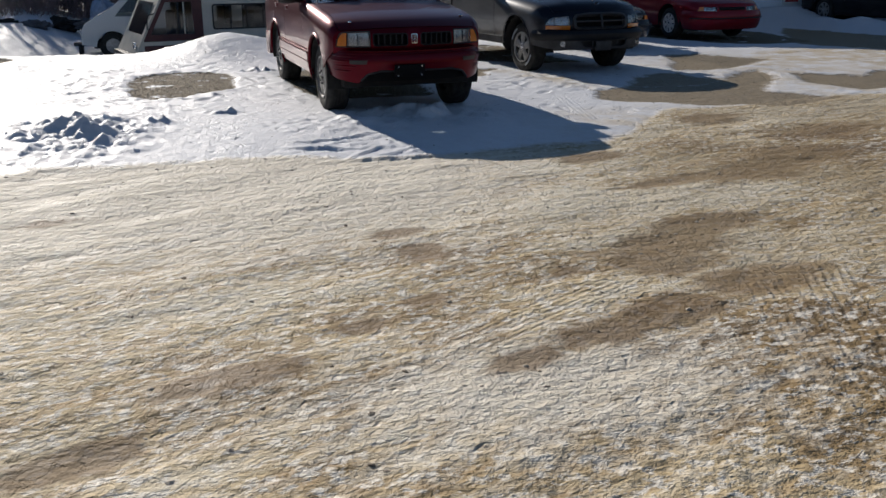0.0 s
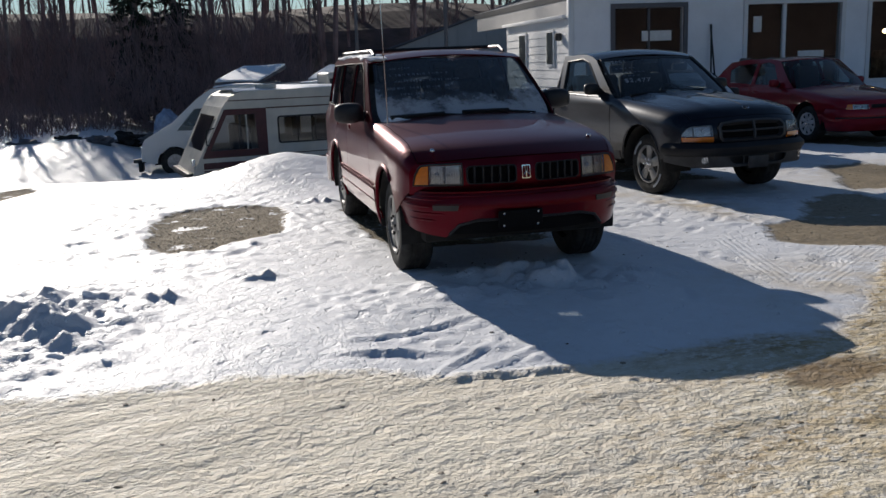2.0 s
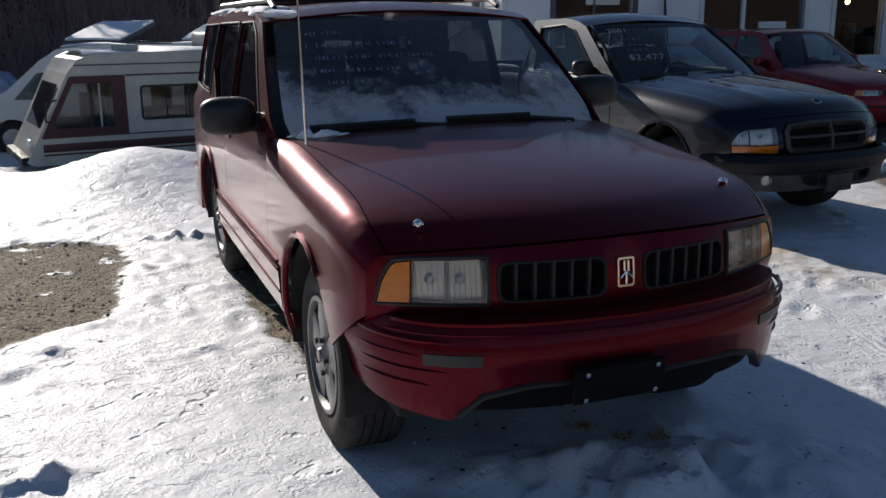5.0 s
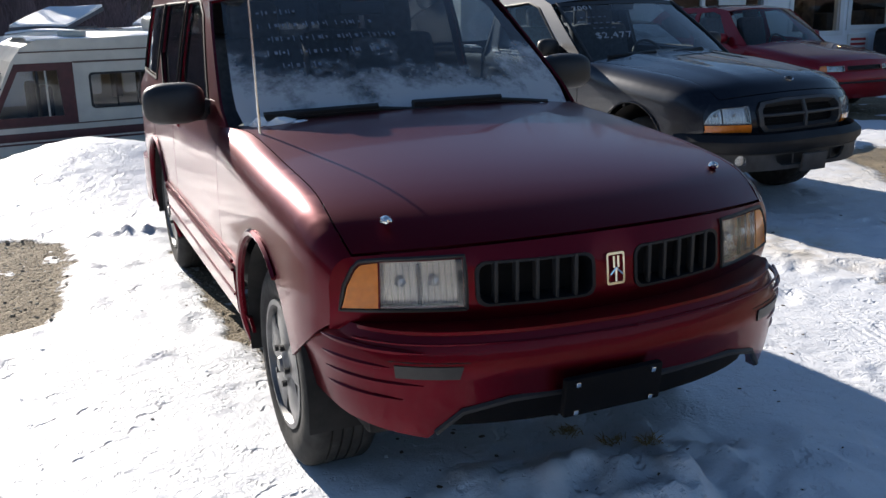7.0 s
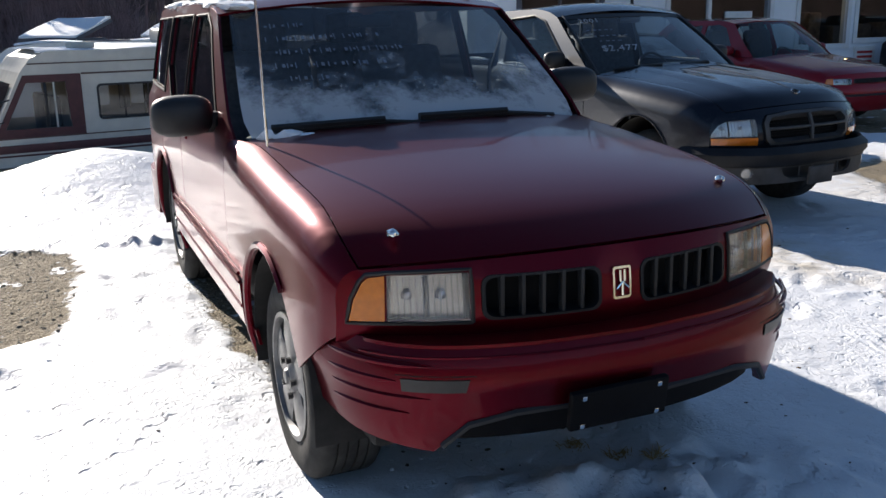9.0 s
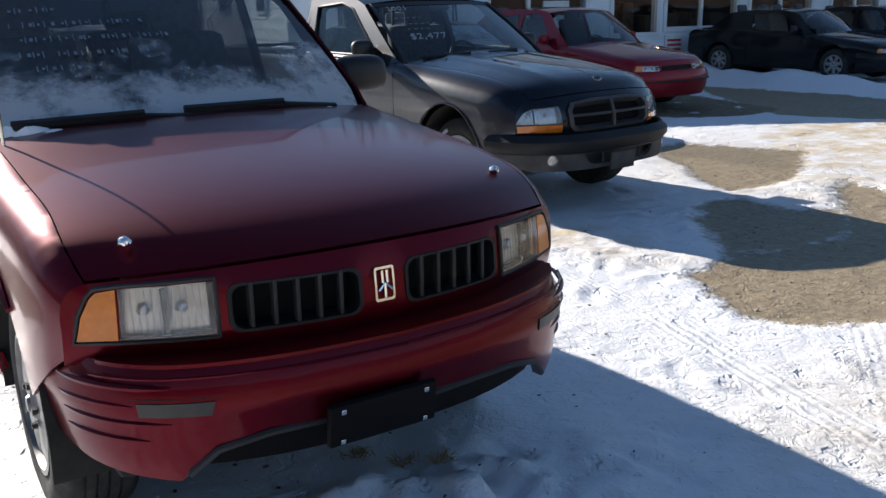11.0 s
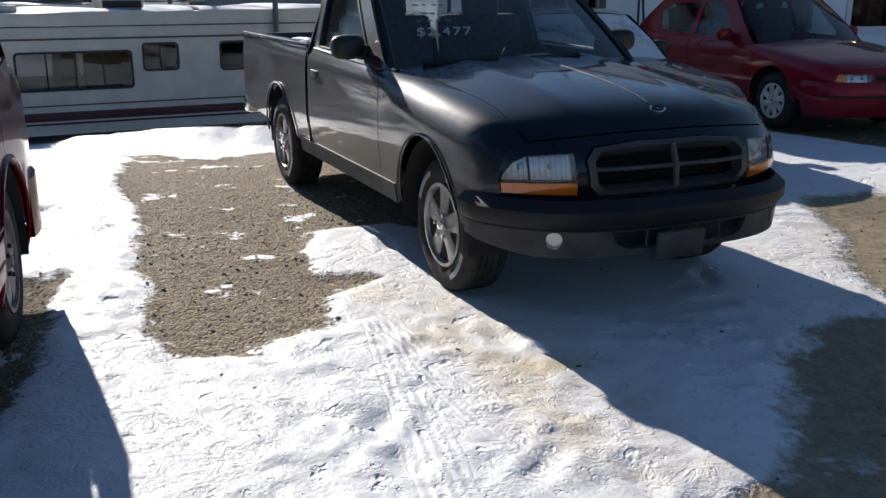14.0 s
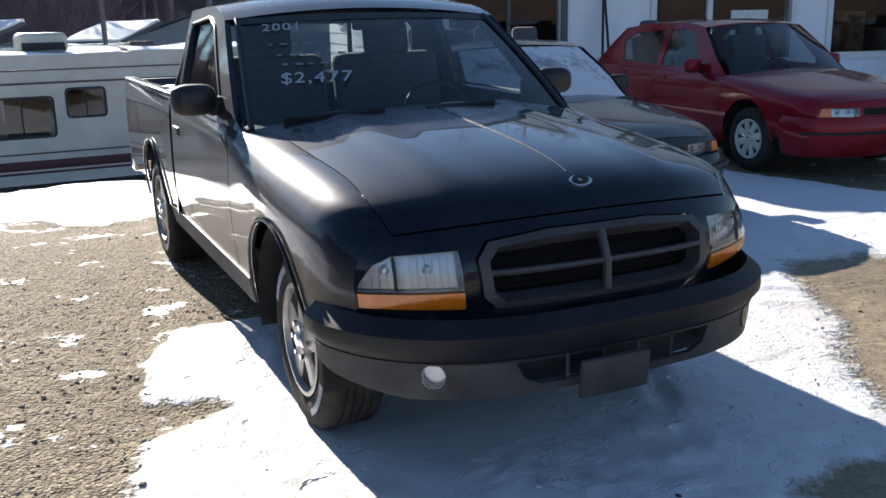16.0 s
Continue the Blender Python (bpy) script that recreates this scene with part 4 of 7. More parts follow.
    gril = [(-0.40, 0.612), (0.40, 0.612), (0.445, 0.655), (0.455, 0.775), (0.41, 0.826), (0.20, 0.846), (-0.20, 0.846), (-0.41, 0.826), (-0.455, 0.775), (-0.445, 0.655)]
    xt = sh.x(0, sh.top(0))
    tope = [(x, sh.top(0) + 0.035 * (1 - min(1, abs(x) / xt) ** 2.2)) for x in np.linspace(-xt, xt, 15)]
    holes = [gril] + [[(s * x, z) for x, z in p] for p in (lens, amber) for s in (-1, 1)]
    edge_r = sh.nose_edge(0.56)
    part("nose_panel", sheet([*edge_r, *tope[-2:0:-1], *[(-x, z) for x, z in edge_r[::-1]]], nf, holes, step=0.05), body, car)
    for s in (-1, 1):
        lamp(car, nf, 0.008, [(s * x, z) for x, z in lens], [(s * x, z) for x, z in amber])
        part("lamp_divider", tube([nf(s * 0.70, z) - Vector((0, 0.010, 0)) for z in (0.682, 0.735, 0.788)], 0.006, 5), GRAPHITE, car)
    # backing and mesh near black, as the shade deep in the grille
    g = part("grille", sheet(gril, lambda x, z: nf(x, z) + Vector((0, 0.07, 0)), step=0.08, thick=0.01), SHADOWBLACK, car, "cross-bar grille in a grey surround, backed in shade black")
    inner = [(x * 0.925, 0.729 + (z - 0.729) * 0.82) for x, z in gril]
    part("grille_surround", sheet(gril, lambda x, z: nf(x, z) - Vector((0, 0.022, 0)), [inner], step=0.04, thick=0.06), GRILLEGREY, g, "matt grey grille surround")
    part("grille_bar", tube([nf(x, 0.729) - Vector((0, 0.012, 0)) for x in np.linspace(-0.42, 0.42, 11)], 0.011, 8), GRILLEGREY, g)
    part("grille_post", tube([nf(0, z) - Vector((0, 0.016, 0)) for z in (0.632, 0.727, 0.825)], 0.016, 8), GRILLEGREY, g)
    for k in range(9):
        z = 0.647 + 0.022 * k
        if abs(z - 0.729) > 0.012:
            part("grille_mesh", tube([nf(x, z) + Vector((0, 0.045, 0)) for x in np.linspace(-0.40, 0.40, 7)], 0.004, 4), SHADOWBLACK, g)
    at, s1 = path_fn([(0, -0.11), (0.35, -0.095), (0.60, -0.02), (0.775, 0.12), (0.875, 0.30), (0.89, 0.44)])
    off = curve((0.26, -0.06), (0.32, -0.025), (0.40, -0.012), (0.465, -0.012), (0.48, 0.010), (0.53, 0.030), (0.575, 0.024), (0.61, -0.03))
    part("front_bumper", sheet([(-s1, 0.47), (s1, 0.47), (s1, 0.608), (-s1, 0.608)], wrap(at, off), step=0.045, thick=0.03), PLASTIC, car, "matt black front bumper cover")
    part("bumper_seam", tube([wrap(at, off, 0.002)(u, 0.470) for u in np.linspace(-s1 + 0.03, s1 - 0.03, 40)], 0.006, 5), BLACK, car)
    mouth = [(-0.36, 0.40), (-0.30, 0.375), (0.30, 0.375), (0.36, 0.40), (0.39, 0.458), (-0.39, 0.458)]
    fogs = [ring(s * 0.66, 0.425, 0.040, n=20) for s in (-1, 1)]
    part("valance", sheet([(-s1, 0.40), (-0.75, 0.345), (0.75, 0.345), (s1, 0.40), (s1, 0.47), (-s1, 0.47)], wrap(at, off), [mouth, *fogs], step=0.05, thick=0.02), GREYTRIM, car, "scuffed dark grey lower valance")
    part("intake", sheet([(-0.50, 0.36), (0.50, 0.36), (0.50, 0.475), (-0.50, 0.475)], wrap(at, off, -0.06), step=0.1), BLACK, car)
    for u in (-0.20, -0.06, 0.08, 0.22):
        part("intake_post", tube([wrap(at, off, -0.01)(u, z) for z in (0.378, 0.42, 0.456)], 0.007, 6), GREYTRIM, car)
    for s, f in zip((-1, 1), fogs):
        l = part("fog_lamp", sheet(f, wrap(at, off, -0.035), step=0.03), REFLECT, car, "round fog lamp")
        part("fog_lens", sheet(f, wrap(at, off, 0.006), step=0.03, thick=0), LENS, l)
    pl = part("number_plate_bracket", block(-0.13, 0.13, -0.01, 0.012, 0.335, 0.465, 0.005, m=pose(-0.075, -0.128, 0, 6)), GREYTRIM, car, "bare grey number plate bracket")
    for px, pz in ((-0.15, 0.375), (0.0, 0.375), (-0.15, 0.43), (0.0, 0.43)):
        part("bolt_hole", lathe([(0.0005, 0.0), (0.013, 0.0), (0.013, 0.004)], 10), BLACK, pl, m=pose(px, -0.141, pz, 0, 0, -90))
    e = part("hood_emblem", sheet(ring(0.012, 0.14, 0.045, 0.036, n=20), lambda x, y: hoodfn(x, y) + Vector((0, 0, 0.006)), step=0.03, thick=0.008), CHROME, car, "oval chrome hood emblem")
    part("emblem_inlay", sheet(ring(0.012, 0.14, 0.034, 0.026, n=16), lambda x, y: hoodfn(x, y) + Vector((0, 0, 0.011)), [ring(0.012, 0.14, 0.012, 0.016, n=10)], step=0.03, thick=0.003), BLACK, e)
    # figures in window marker
    for txt, u, v, size in (("2001", -0.84, 0.86, 0.085), ("$2,477", -0.80, 0.38, 0.105)):
        words(txt, size, CHALK, car, on_glass(lambda a, b: ws(a, b) + Vector((0, -0.006, 0.003)), u, v, 0.2), "window_writing")
    for v, u0, n in ((0.73, -0.82, 5), (0.63, -0.78, 6), (0.545, -0.76, 4)):
        for k in range(n):
            u = u0 + 0.075 * k
            part("window_writing", grid_sheet(lambda a, b: ws(a, b) + Vector((0, -0.006, 0.003)), u, u + 0.03 + 0.015 * (k % 2), v - 0.008, v + 0.008, 1, 1, 0.001), FAINT, car, smooth=0)
    # inside
    cabin(car, 1.66, 0.48, 1.05, 0.74, CLOTH, ())
    part("bench_seat", block(-0.70, 0.70, 2.15, 2.65, 0.62, 0.82, 0.06), CLOTH, car)
    for s in (-1, 1):
        b = part("seat_back", block(-0.33, 0.33, 0.0, 0.16, 0.0, 0.58, 0.06, m=pose(s * 0.36, 2.60, 0.78, -12)), CLOTH, car)
        part("head_rest", block(-0.14, 0.14, 0.0, 0.10, 0.0, 0.20, 0.04, m=pose(s * 0.36, 2.70, 1.32, -10)), CLOTH, b)
    part("rear_view_mirror", block(-0.12, 0.12, -0.015, 0.015, -0.032, 0.032, 0.014), BLACK, car, m=pose(0, 2.02, 1.50))
    return car


SNOWCAP = plain("settled snow", (0.82, 0.84, 0.87), 0.75, vary=0.05, scale=20, bump=0.4)
FAINT = plain("faint window marker", (0.15, 0.18, 0.23), 0.9, vary=0.2)
GREYTRIM = plain("weathered grey plastic", (0.044, 0.044, 0.046), 0.65, vary=0.6, scale=4, bump=0.2)
GRILLEGREY = plain("matt grey surround", (0.046, 0.046, 0.049), 0.5, vary=0.2, scale=6)
SUV_AT = (2.325, 8.75, 0.048, 0, -0.4, 3.0)
TRUCK_AT = (5.884, 12.035, 0.009, 0, 0, 10.3)
suv()
pickup()


# ---- the ground ----
def lattice(seed):
    return np.random.RandomState(seed).rand(256, 256)


def vnoise(x, y, seed):
    g = lattice(seed)
    xi, yi = np.floor(x).astype(int), np.floor(y).astype(int)
    fx, fy = x - xi, y - yi
    fx, fy = fx * fx * (3 - 2 * fx), fy * fy * (3 - 2 * fy)
    a, b = g[xi % 256, yi % 256], g[(xi + 1) % 256, yi % 256]
    c, d = g[xi % 256, (yi + 1) % 256], g[(xi + 1) % 256, (yi + 1) % 256]
    return (a * (1 - fx) + b * fx) * (1 - fy) + (c * (1 - fx) + d * fx) * fy


def fbm(x, y, scale, seed, octaves=4, gain=0.5):
    out, amp, tot = 0, 1.0, 0
    for k in range(octaves):
        out = out + amp * vnoise(x * scale * 2**k + 17.3 * k, y * scale * 2**k - 9.1 * k, seed + k)
        tot += amp
        amp *= gain
    return out / tot - 0.5


def smooth(a, b, v):
    t = np.clip((v - a) / (b - a), 0, 1)
    return t * t * (3 - 2 * t)


def poly_dist(x, y, poly):
    """Signed distance to a closed outline, positive inside."""
    d = np.full(x.shape, 1e9)
    inn = np.zeros(x.shape, bool)
    for i in range(len(poly)):
        (x0, y0), (x1, y1) = poly[i - 1], poly[i]
        ex, ey = x1 - x0, y1 - y0
        t = np.clip(((x - x0) * ex + (y - y0) * ey) / (ex * ex + ey * ey), 0, 1)
        d = np.minimum(d, np.hypot(x - x0 - t * ex, y - y0 - t * ey))
        cross = (y0 > y) != (y1 > y)
        xx = (x1 - x0) * (y - y0) / (y1 - y0 if y1 != y0 else 1e-9) + x0
        inn ^= cross & (x < xx)
    return np.where(inn, d, -d)


GRAVEL = [
    [(-0.53, 11.0), (-0.58, 12.3), (-0.40, 13.18), (0.07, 13.42), (0.66, 13.14), (0.70, 12.2), (0.70, 11.35), (0.20, 10.97), (0.03, 10.72), (-0.29, 10.71)],
    [(1.42, 12.6), (1.45, 11.28), (1.55, 10.2), (3.0, 10.2), (3.0, 13.2), (1.6, 13.4)],
    [(3.02, 17.7), (3.08, 15.78), (3.27, 14.44), (3.39, 12.96), (3.45, 12.44), (3.63, 11.98), (3.89, 11.98), (4.0, 12.16), (4.3, 12.27), (4.34, 12.66), (4.67, 12.95), (4.36, 13.12), (4.3, 13.5), (4.46, 14.0), (4.9, 14.1), (5.4, 13.6), (6.3, 13.6), (5.9, 17.6), (4.42, 18.2), (4.0, 17.3), (3.56, 17.1), (3.3, 17.8)],
    [(9.4, 18.3), (9.75, 17.3), (9.95, 16.6), (10.25, 15.85), (11.3, 15.5), (12.4, 15.9), (12.7, 18.0), (12.4, 20.6), (10.4, 20.9), (9.2, 20.2)],
    [(-3.6, 15.2), (-2.7, 16.6), (-2.45, 15.9), (-2.9, 14.6)],
]
SAND = [
    [(5.05, 10.38), (5.47, 10.5), (5.65, 10.69), (5.85, 10.49), (6.72, 10.54), (7.3, 11.0), (7.9, 11.6), (8.3, 11.75), (8.18, 11.29), (7.91, 10.72), (7.47, 10.30), (7.04, 9.69), (7.4, 9.36), (7.63, 8.99), (6.63, 8.58), (6.17, 8.84), (5.8, 8.85), (5.66, 8.9), (5.43, 9.2), (5.13, 9.35), (4.78, 9.65), (4.85, 9.95)],
    [(8.11, 14.12), (8.65, 14.12), (9.1, 13.47), (9.34, 13.03), (8.02, 12.05), (7.09, 11.93), (7.25, 12.43), (7.74, 13.19)],
    [(9.97, 11.2), (11.21, 10.49), (9.04, 9.59), (8.3, 9.5), (8.1, 10.3), (8.5, 11.2), (9.0, 11.0), (9.36, 10.7)],
    [(6.62, 11.80), (6.95, 11.75), (6.95, 11.25), (7.25, 11.0), (6.7, 10.5), (6.0, 10.45), (5.62, 10.62), (5.80, 10.96), (6.1, 11.34)],
    [(11.6, 15.3), (13.0, 17.9), (14.2, 19.5), (14.4, 17.2), (14.8, 15.0), (17.5, 13.6), (22.0, 13.4), (22.0, 12.4), (15.0, 12.2), (12.8, 13.4)],
]
# where the snow is trodden to tan slush
TAN = [
    [(10.67, 14.67), (12.28, 13.97), (13.42, 12.61), (13.56, 11.47), (10.91, 10.37), (9.98, 10.82), (10.49, 12.01), (9.7, 12.48), (7.98, 11.77), (9.23, 13.36)],
    [(4.55, 12.7), (4.9, 12.6), (5.1, 11.96), (5.32, 11.22), (5.4, 10.6), (5.02, 10.6), (4.85, 11.33), (4.62, 12.15)],
    [(4.5, 8.30), (5.02, 8.52), (5.42, 8.40), (5.93, 8.34), (7.6, 8.9), (9.0, 9.5), (9.0, 7.0), (4.0, 7.4)],
]


def terrain(x, y):
    """Height of the bare land and its snow, before the small relief."""
    fall = smooth(15.5, 25.5, y) * (1 - smooth(4.6, 7.2, x))
    h = -(0.55 + 0.50 * smooth(-5.0, -2.2, x)) * fall - (0.05 * smooth(11.5, 17.0, x) + 0.15 * smooth(17.0, 26.0, x)) * smooth(10, 13, y)
    h = h + 0.42 * smooth(28.0, 36.0, y) * (1 - smooth(0.5, 4.0, x)) + 0.5 * smooth(26.5, 33.0, y) * smooth(0.5, 4.0, x) * (1 - smooth(4.6, 7.2, x))
    h = h + 0.34 * np.exp(-(((x - 0.95) / 1.05) ** 2 + ((y - 15.7) / 1.1) ** 2)) * (1 + 0.6 * fbm(x, y, 0.7, 40))
    h = h + 0.05 * smooth(7.0, 8.6, y) * (1 - smooth(2.8, 4.4, x))
    # ploughed snow bank before the far row of cars
    bank = ((15.9, 21.5), (15.3, 18.2), (15.45, 16.6), (16.5, 15.4), (19.5, 14.9), (32.0, 14.2))
    away = np.full(np.shape(x), 1e9)
    for (xa, ya), (xb, yb) in zip(bank, bank[1:]):
        t = np.clip(((x - xa) * (xb - xa) + (y - ya) * (yb - ya)) / ((xb - xa) ** 2 + (yb - ya) ** 2), 0, 1)
        away = np.minimum(away, np.hypot(x - xa - t * (xb - xa), y - ya - t * (yb - ya)))
    h = h + 0.30 * np.exp(-((away / 0.62) ** 2)) * (0.8 + fbm(x, y, 1.1, 71)) * (1 - 0.5 * smooth(19, 27, x))
    # low bank in front of the motorhome
    h = h + (0.10 + 0.24 * smooth(1.2, 4.4, x)) * np.exp(-(((y - 20.6) / 0.75) ** 2)) * smooth(0.4, 1.8, x) * smooth(6.6, 5.0, x) * (0.9 + 0.9 * fbm(x, y, 1.3, 73))
    # drift at the foot of the shop front
    h = h + 0.35 * smooth(20.6, 22.3, y) * smooth(11.0, 13.5, x) * (1 + fbm(x, y, 0.8, 72))
    # broken clods thrown up at the left
    pile = np.exp(-(((x + 0.90) / 0.55) ** 2 + ((y - 8.6) / 0.85) ** 2))
    h = h + pile * (0.05 + 0.5 * np.abs(fbm(x, y, 3.4, 50, 4, 0.65)))
    return h


def spread(lo, hi, fine, grow, far_lo, far_hi):
    mid = list(np.arange(lo, hi, fine))
    up, d, v = [], fine, mid[-1]
    while v < far_hi:
        d *= grow
        v += d
        up.append(v)
    dn, d, v = [], fine, mid[0]
    while v > far_lo:
        d *= grow
        v -= d
        dn.append(v)
    return np.array(dn[::-1] + mid + up)


def ground():
    xs = spread(-2.2, 8.6, 0.028, 1.07, -260, 260)
    ys = spread(2.2, 14.6, 0.028, 1.07, -160, 320)
    X, Y = np.meshgrid(xs, ys)
    wob = 0.22 * fbm(X, Y, 0.9, 3, 4)
    road = smooth(0.35, -0.35, Y - (7.12 + 0.9 * fbm(X, Y, 0.45, 5) + 1.5 * smooth(3.4, 5.4, X) + 0.5 * smooth(5.2, 8.0, X) + 5.0 * smooth(8.5, 13, X)))
    gv = np.max([poly_dist(X, Y, p) for p in GRAVEL], axis=0) + wob + 0.10 * fbm(X, Y, 5.0, 8)
    sd = np.max([poly_dist(X, Y, p) for p in SAND], axis=0) + 0.8 * wob + 0.07 * fbm(X, Y, 5.0, 9)
    gravel, sand = smooth(-0.10, 0.10, gv), smooth(-0.12, 0.12, sd)
    bare = np.maximum(gravel, sand)
    # small relief: crusted snow, ruts along the drive, pebbly gravel
    lump = 0.020 * fbm(X, Y, 1.1, 20, 3, 0.4) + 0.013 * fbm(X, Y, 7.5, 23, 3, 0.65) + 0.045 * np.maximum(0, fbm(X, Y, 9.0, 26, 2, 0.6)) * smooth(0.02, 0.16, fbm(X, Y, 0.7, 28, 3))
    lump = lump + 0.010 * smooth(0.40, 0.60, 1 - road)
    crunch = smooth(-1.3, -0.45, gv) * smooth(9.6, 10.8, Y) * smooth(3.5, 3.2, X) * smooth(0.0, 0.12, np.abs(fbm(X, Y, 1.4, 29, 3)))
    lump = lump + crunch * (0.085 * np.maximum(0, fbm(X, Y, 4.6, 27, 4, 0.65)) + 0.012 * fbm(X, Y, 11.0, 31, 2))
    foot = np.zeros_like(X)
    rs = np.random.RandomState(4)
    prints = [(4.04, 11.29), (4.32, 11.18), (4.35, 10.83), (3.61, 11.89), (3.98, 11.94), (5.0, 11.89), (4.79, 10.75), (5.07, 10.58), (3.84, 10.72)]
    prints += [(rs.uniform(-1.8, 6.6), rs.uniform(7.5, 14.5)) for _ in range(34)]
    for fx, fy in prints:
        a = rs.uniform(-0.9, 0.9)
        u, v = (X - fx) * math.cos(a) + (Y - fy) * math.sin(a), -(X - fx) * math.sin(a) + (Y - fy) * math.cos(a)
        q = (u / 0.055) ** 2 + (v / 0.13) ** 2
        foot += np.where(q < 6, -0.020 * np.exp(-q) + 0.006 * np.exp(-((np.sqrt(q) - 1.6) / 0.45) ** 2), 0)
    ruts = 0.036 * fbm(X * 0.28 + 0.08 * Y, Y - 0.27 * X, 3.6, 30, 3, 0.5) + 0.012 * fbm(X, Y - 0.1 * X, 7.0, 33, 2, 0.5)
    # packed ridges where wheels turned off the drive
    for y0, tilt, xa, xb in ((7.0, 0.0, -1.7, -0.4), (6.93, -0.12, -1.5, -0.5), (7.02, 0.0, -1.6, 1.0), (6.98, 0.02, 0.9, 2.0), (7.71, 0.5, 1.1, 1.6), (7.50, -0.18, 0.95, 1.4), (7.02, 1.15, 1.3, 1.75), (7.02, 0.75, 1.5, 1.95), (6.99, 0.0, 1.5, 2.1), (6.6, 0.03, -1.4, -0.6), (5.5, 0.06, -1.5, -0.8)):
        d = Y - y0 - tilt * (X - xa) - 0.22 * fbm(X, Y, 3.0, 60, 4, 0.6)
        lump = lump + smooth(xa - 0.3, xa + 0.2, X) * smooth(xb + 0.3, xb - 0.2, X) * (0.5 + 1.6 * np.abs(fbm(X, Y, 2.4, 61))) * (0.026 * np.exp(-((d - 0.04) / 0.035) ** 2) - 0.026 * np.exp(-((d + 0.015) / 0.025) ** 2))
    stain = np.zeros_like(X)
    for sx, sy, sr, sl in ((1.22, 4.88, 0.12, 1.8), (1.3, 4.4, 0.09, 1.5), (2.6, 3.95, 0.20, 2.0), (1.74, 3.13, 0.15, 2.2), (0.74, 3.5, 0.09, 1.8), (1.1, 3.76, 0.09, 1.6), (0.17, 3.1, 0.13, 2.6), (1.95, 3.96, 0.10, 1.6), (4.3, 5.75, 0.34, 1.9), (5.1, 6.3, 0.36, 1.8), (6.0, 7.2, 0.42, 1.8), (3.2, 4.6, 0.2, 2.4), (2.9, 3.6, 0.24, 2.0), (-0.4, 2.6, 0.12, 3.0), (-0.85, 5.72, 0.10, 2.6), (2.6, 4.2, 0.3, 1.8), (3.6, 5.7, 0.14, 4.0), (1.28, 4.55, 0.13, 1.5), (2.2, 3.3, 0.2, 1.8), (1.32, 2.94, 0.12, 2.0), (3.3, 6.6, 0.16, 2.2), (5.3, 8.1, 0.3, 1.6)):
        u, v = 0.96 * (X - sx) + 0.27 * (Y - sy), -0.27 * (X - sx) + 0.96 * (Y - sy)
        stain = np.maximum(stain, np.exp(-((u / sr / sl) ** 2 + (v / sr) ** 2)))
    pale = smooth(3.2, 0.4, X - 0.3 * (Y - 4)) * smooth(3.4, 6.2, Y) + 0.9 * np.exp(-(((X - 1.3) / 0.9) ** 2 + ((Y - 2.7) / 0.5) ** 2))
    tan = np.max([smooth(-0.35, 0.25, poly_dist(X, Y, q) + 0.5 * fbm(X, Y, 1.3, 12)) for q in TAN], axis=0)
    tan = np.maximum(tan, 0.72 * np.maximum(smooth(5.6, 8.6, X) * smooth(15.5, 12.5, Y), smooth(3.0, 4.6, X) * smooth(9.6, 8.2, Y)))
    stain = stain * (1 + 1.2 * fbm(X, Y, 3.0, 81))
    # kicked-up crust beside the bare patch
    for kx, ky, kr in ((0.42, 9.50, 0.13), (0.58, 9.50, 0.10), (0.30, 9.56, 0.09), (-0.20, 9.04, 0.12), (-0.06, 9.0, 0.09), (1.2, 13.15, 0.16), (1.0, 13.2, 0.12), (0.47, 8.08, 0.06), (0.2, 8.6, 0.04)):
        q = ((X - kx) / kr) ** 2 + ((Y - ky) / kr / 0.7) ** 2
        lump = lump + np.where(q < 9, 0.030 * kr / 0.1 * np.exp(-q ** 2) * (0.1 + 4.0 * np.abs(fbm(X, Y, 8.0, 77, 2, 0.6))), 0)
    near = smooth(30, 8, np.hypot(X - 3, Y - 9))
    peb = 0.010 * fbm(X, Y, 9.0, 36, 2)
    small = (lump + foot) * (1 - road) + ruts * road
    small = small * (1 - bare) + bare * (peb - 0.010 - 0.008 * gravel)
    H = terrain(X, Y) + small * np.maximum(near, 0.35)
    # packed ground beneath the wheels
    for cx, cy, rz, z, ax in ((SUV_AT[0], SUV_AT[1], SUV_AT[5], SUV_AT[2], (0.79, 3.50)), (TRUCK_AT[0], TRUCK_AT[1], TRUCK_AT[5], TRUCK_AT[2] - 0.02, (0.81, 3.76))):
        for a in ax:
            for sx in (-0.72, 0.72):
                px, py = cx + sx * math.cos(radians(rz)) - a * math.sin(radians(rz)), cy + sx * math.sin(radians(rz)) + a * math.cos(radians(rz))
                k = np.exp(-((np.hypot(X - px, Y - py) / 0.22) ** 4))
                H = H * (1 - k) + (z + 0.012) * k
    # loose snow pushed up before the estate car's nose
    H = H + 0.10 * np.exp(-(((X - 2.4) / 0.70) ** 2 + ((Y - 8.75) / 0.40) ** 2)) * (0.7 + 3.6 * fbm(X, Y, 4.0, 66, 4, 0.6))
    ny, nx = X.shape
    co = np.stack([X, Y, H], axis=-1).reshape(-1, 3)
    i = np.arange(ny * nx).reshape(ny, nx)
    quads = np.stack([i[:-1, :-1], i[:-1, 1:], i[1:, 1:], i[1:, :-1]], axis=-1).reshape(-1, 4)
    me = bpy.data.meshes.new("ground")
    me.vertices.add(len(co))
    me.vertices.foreach_set("co", co.ravel())
    me.loops.add(quads.size)
    me.loops.foreach_set("vertex_index", quads.ravel().astype(np.int32))
    me.polygons.add(len(quads))
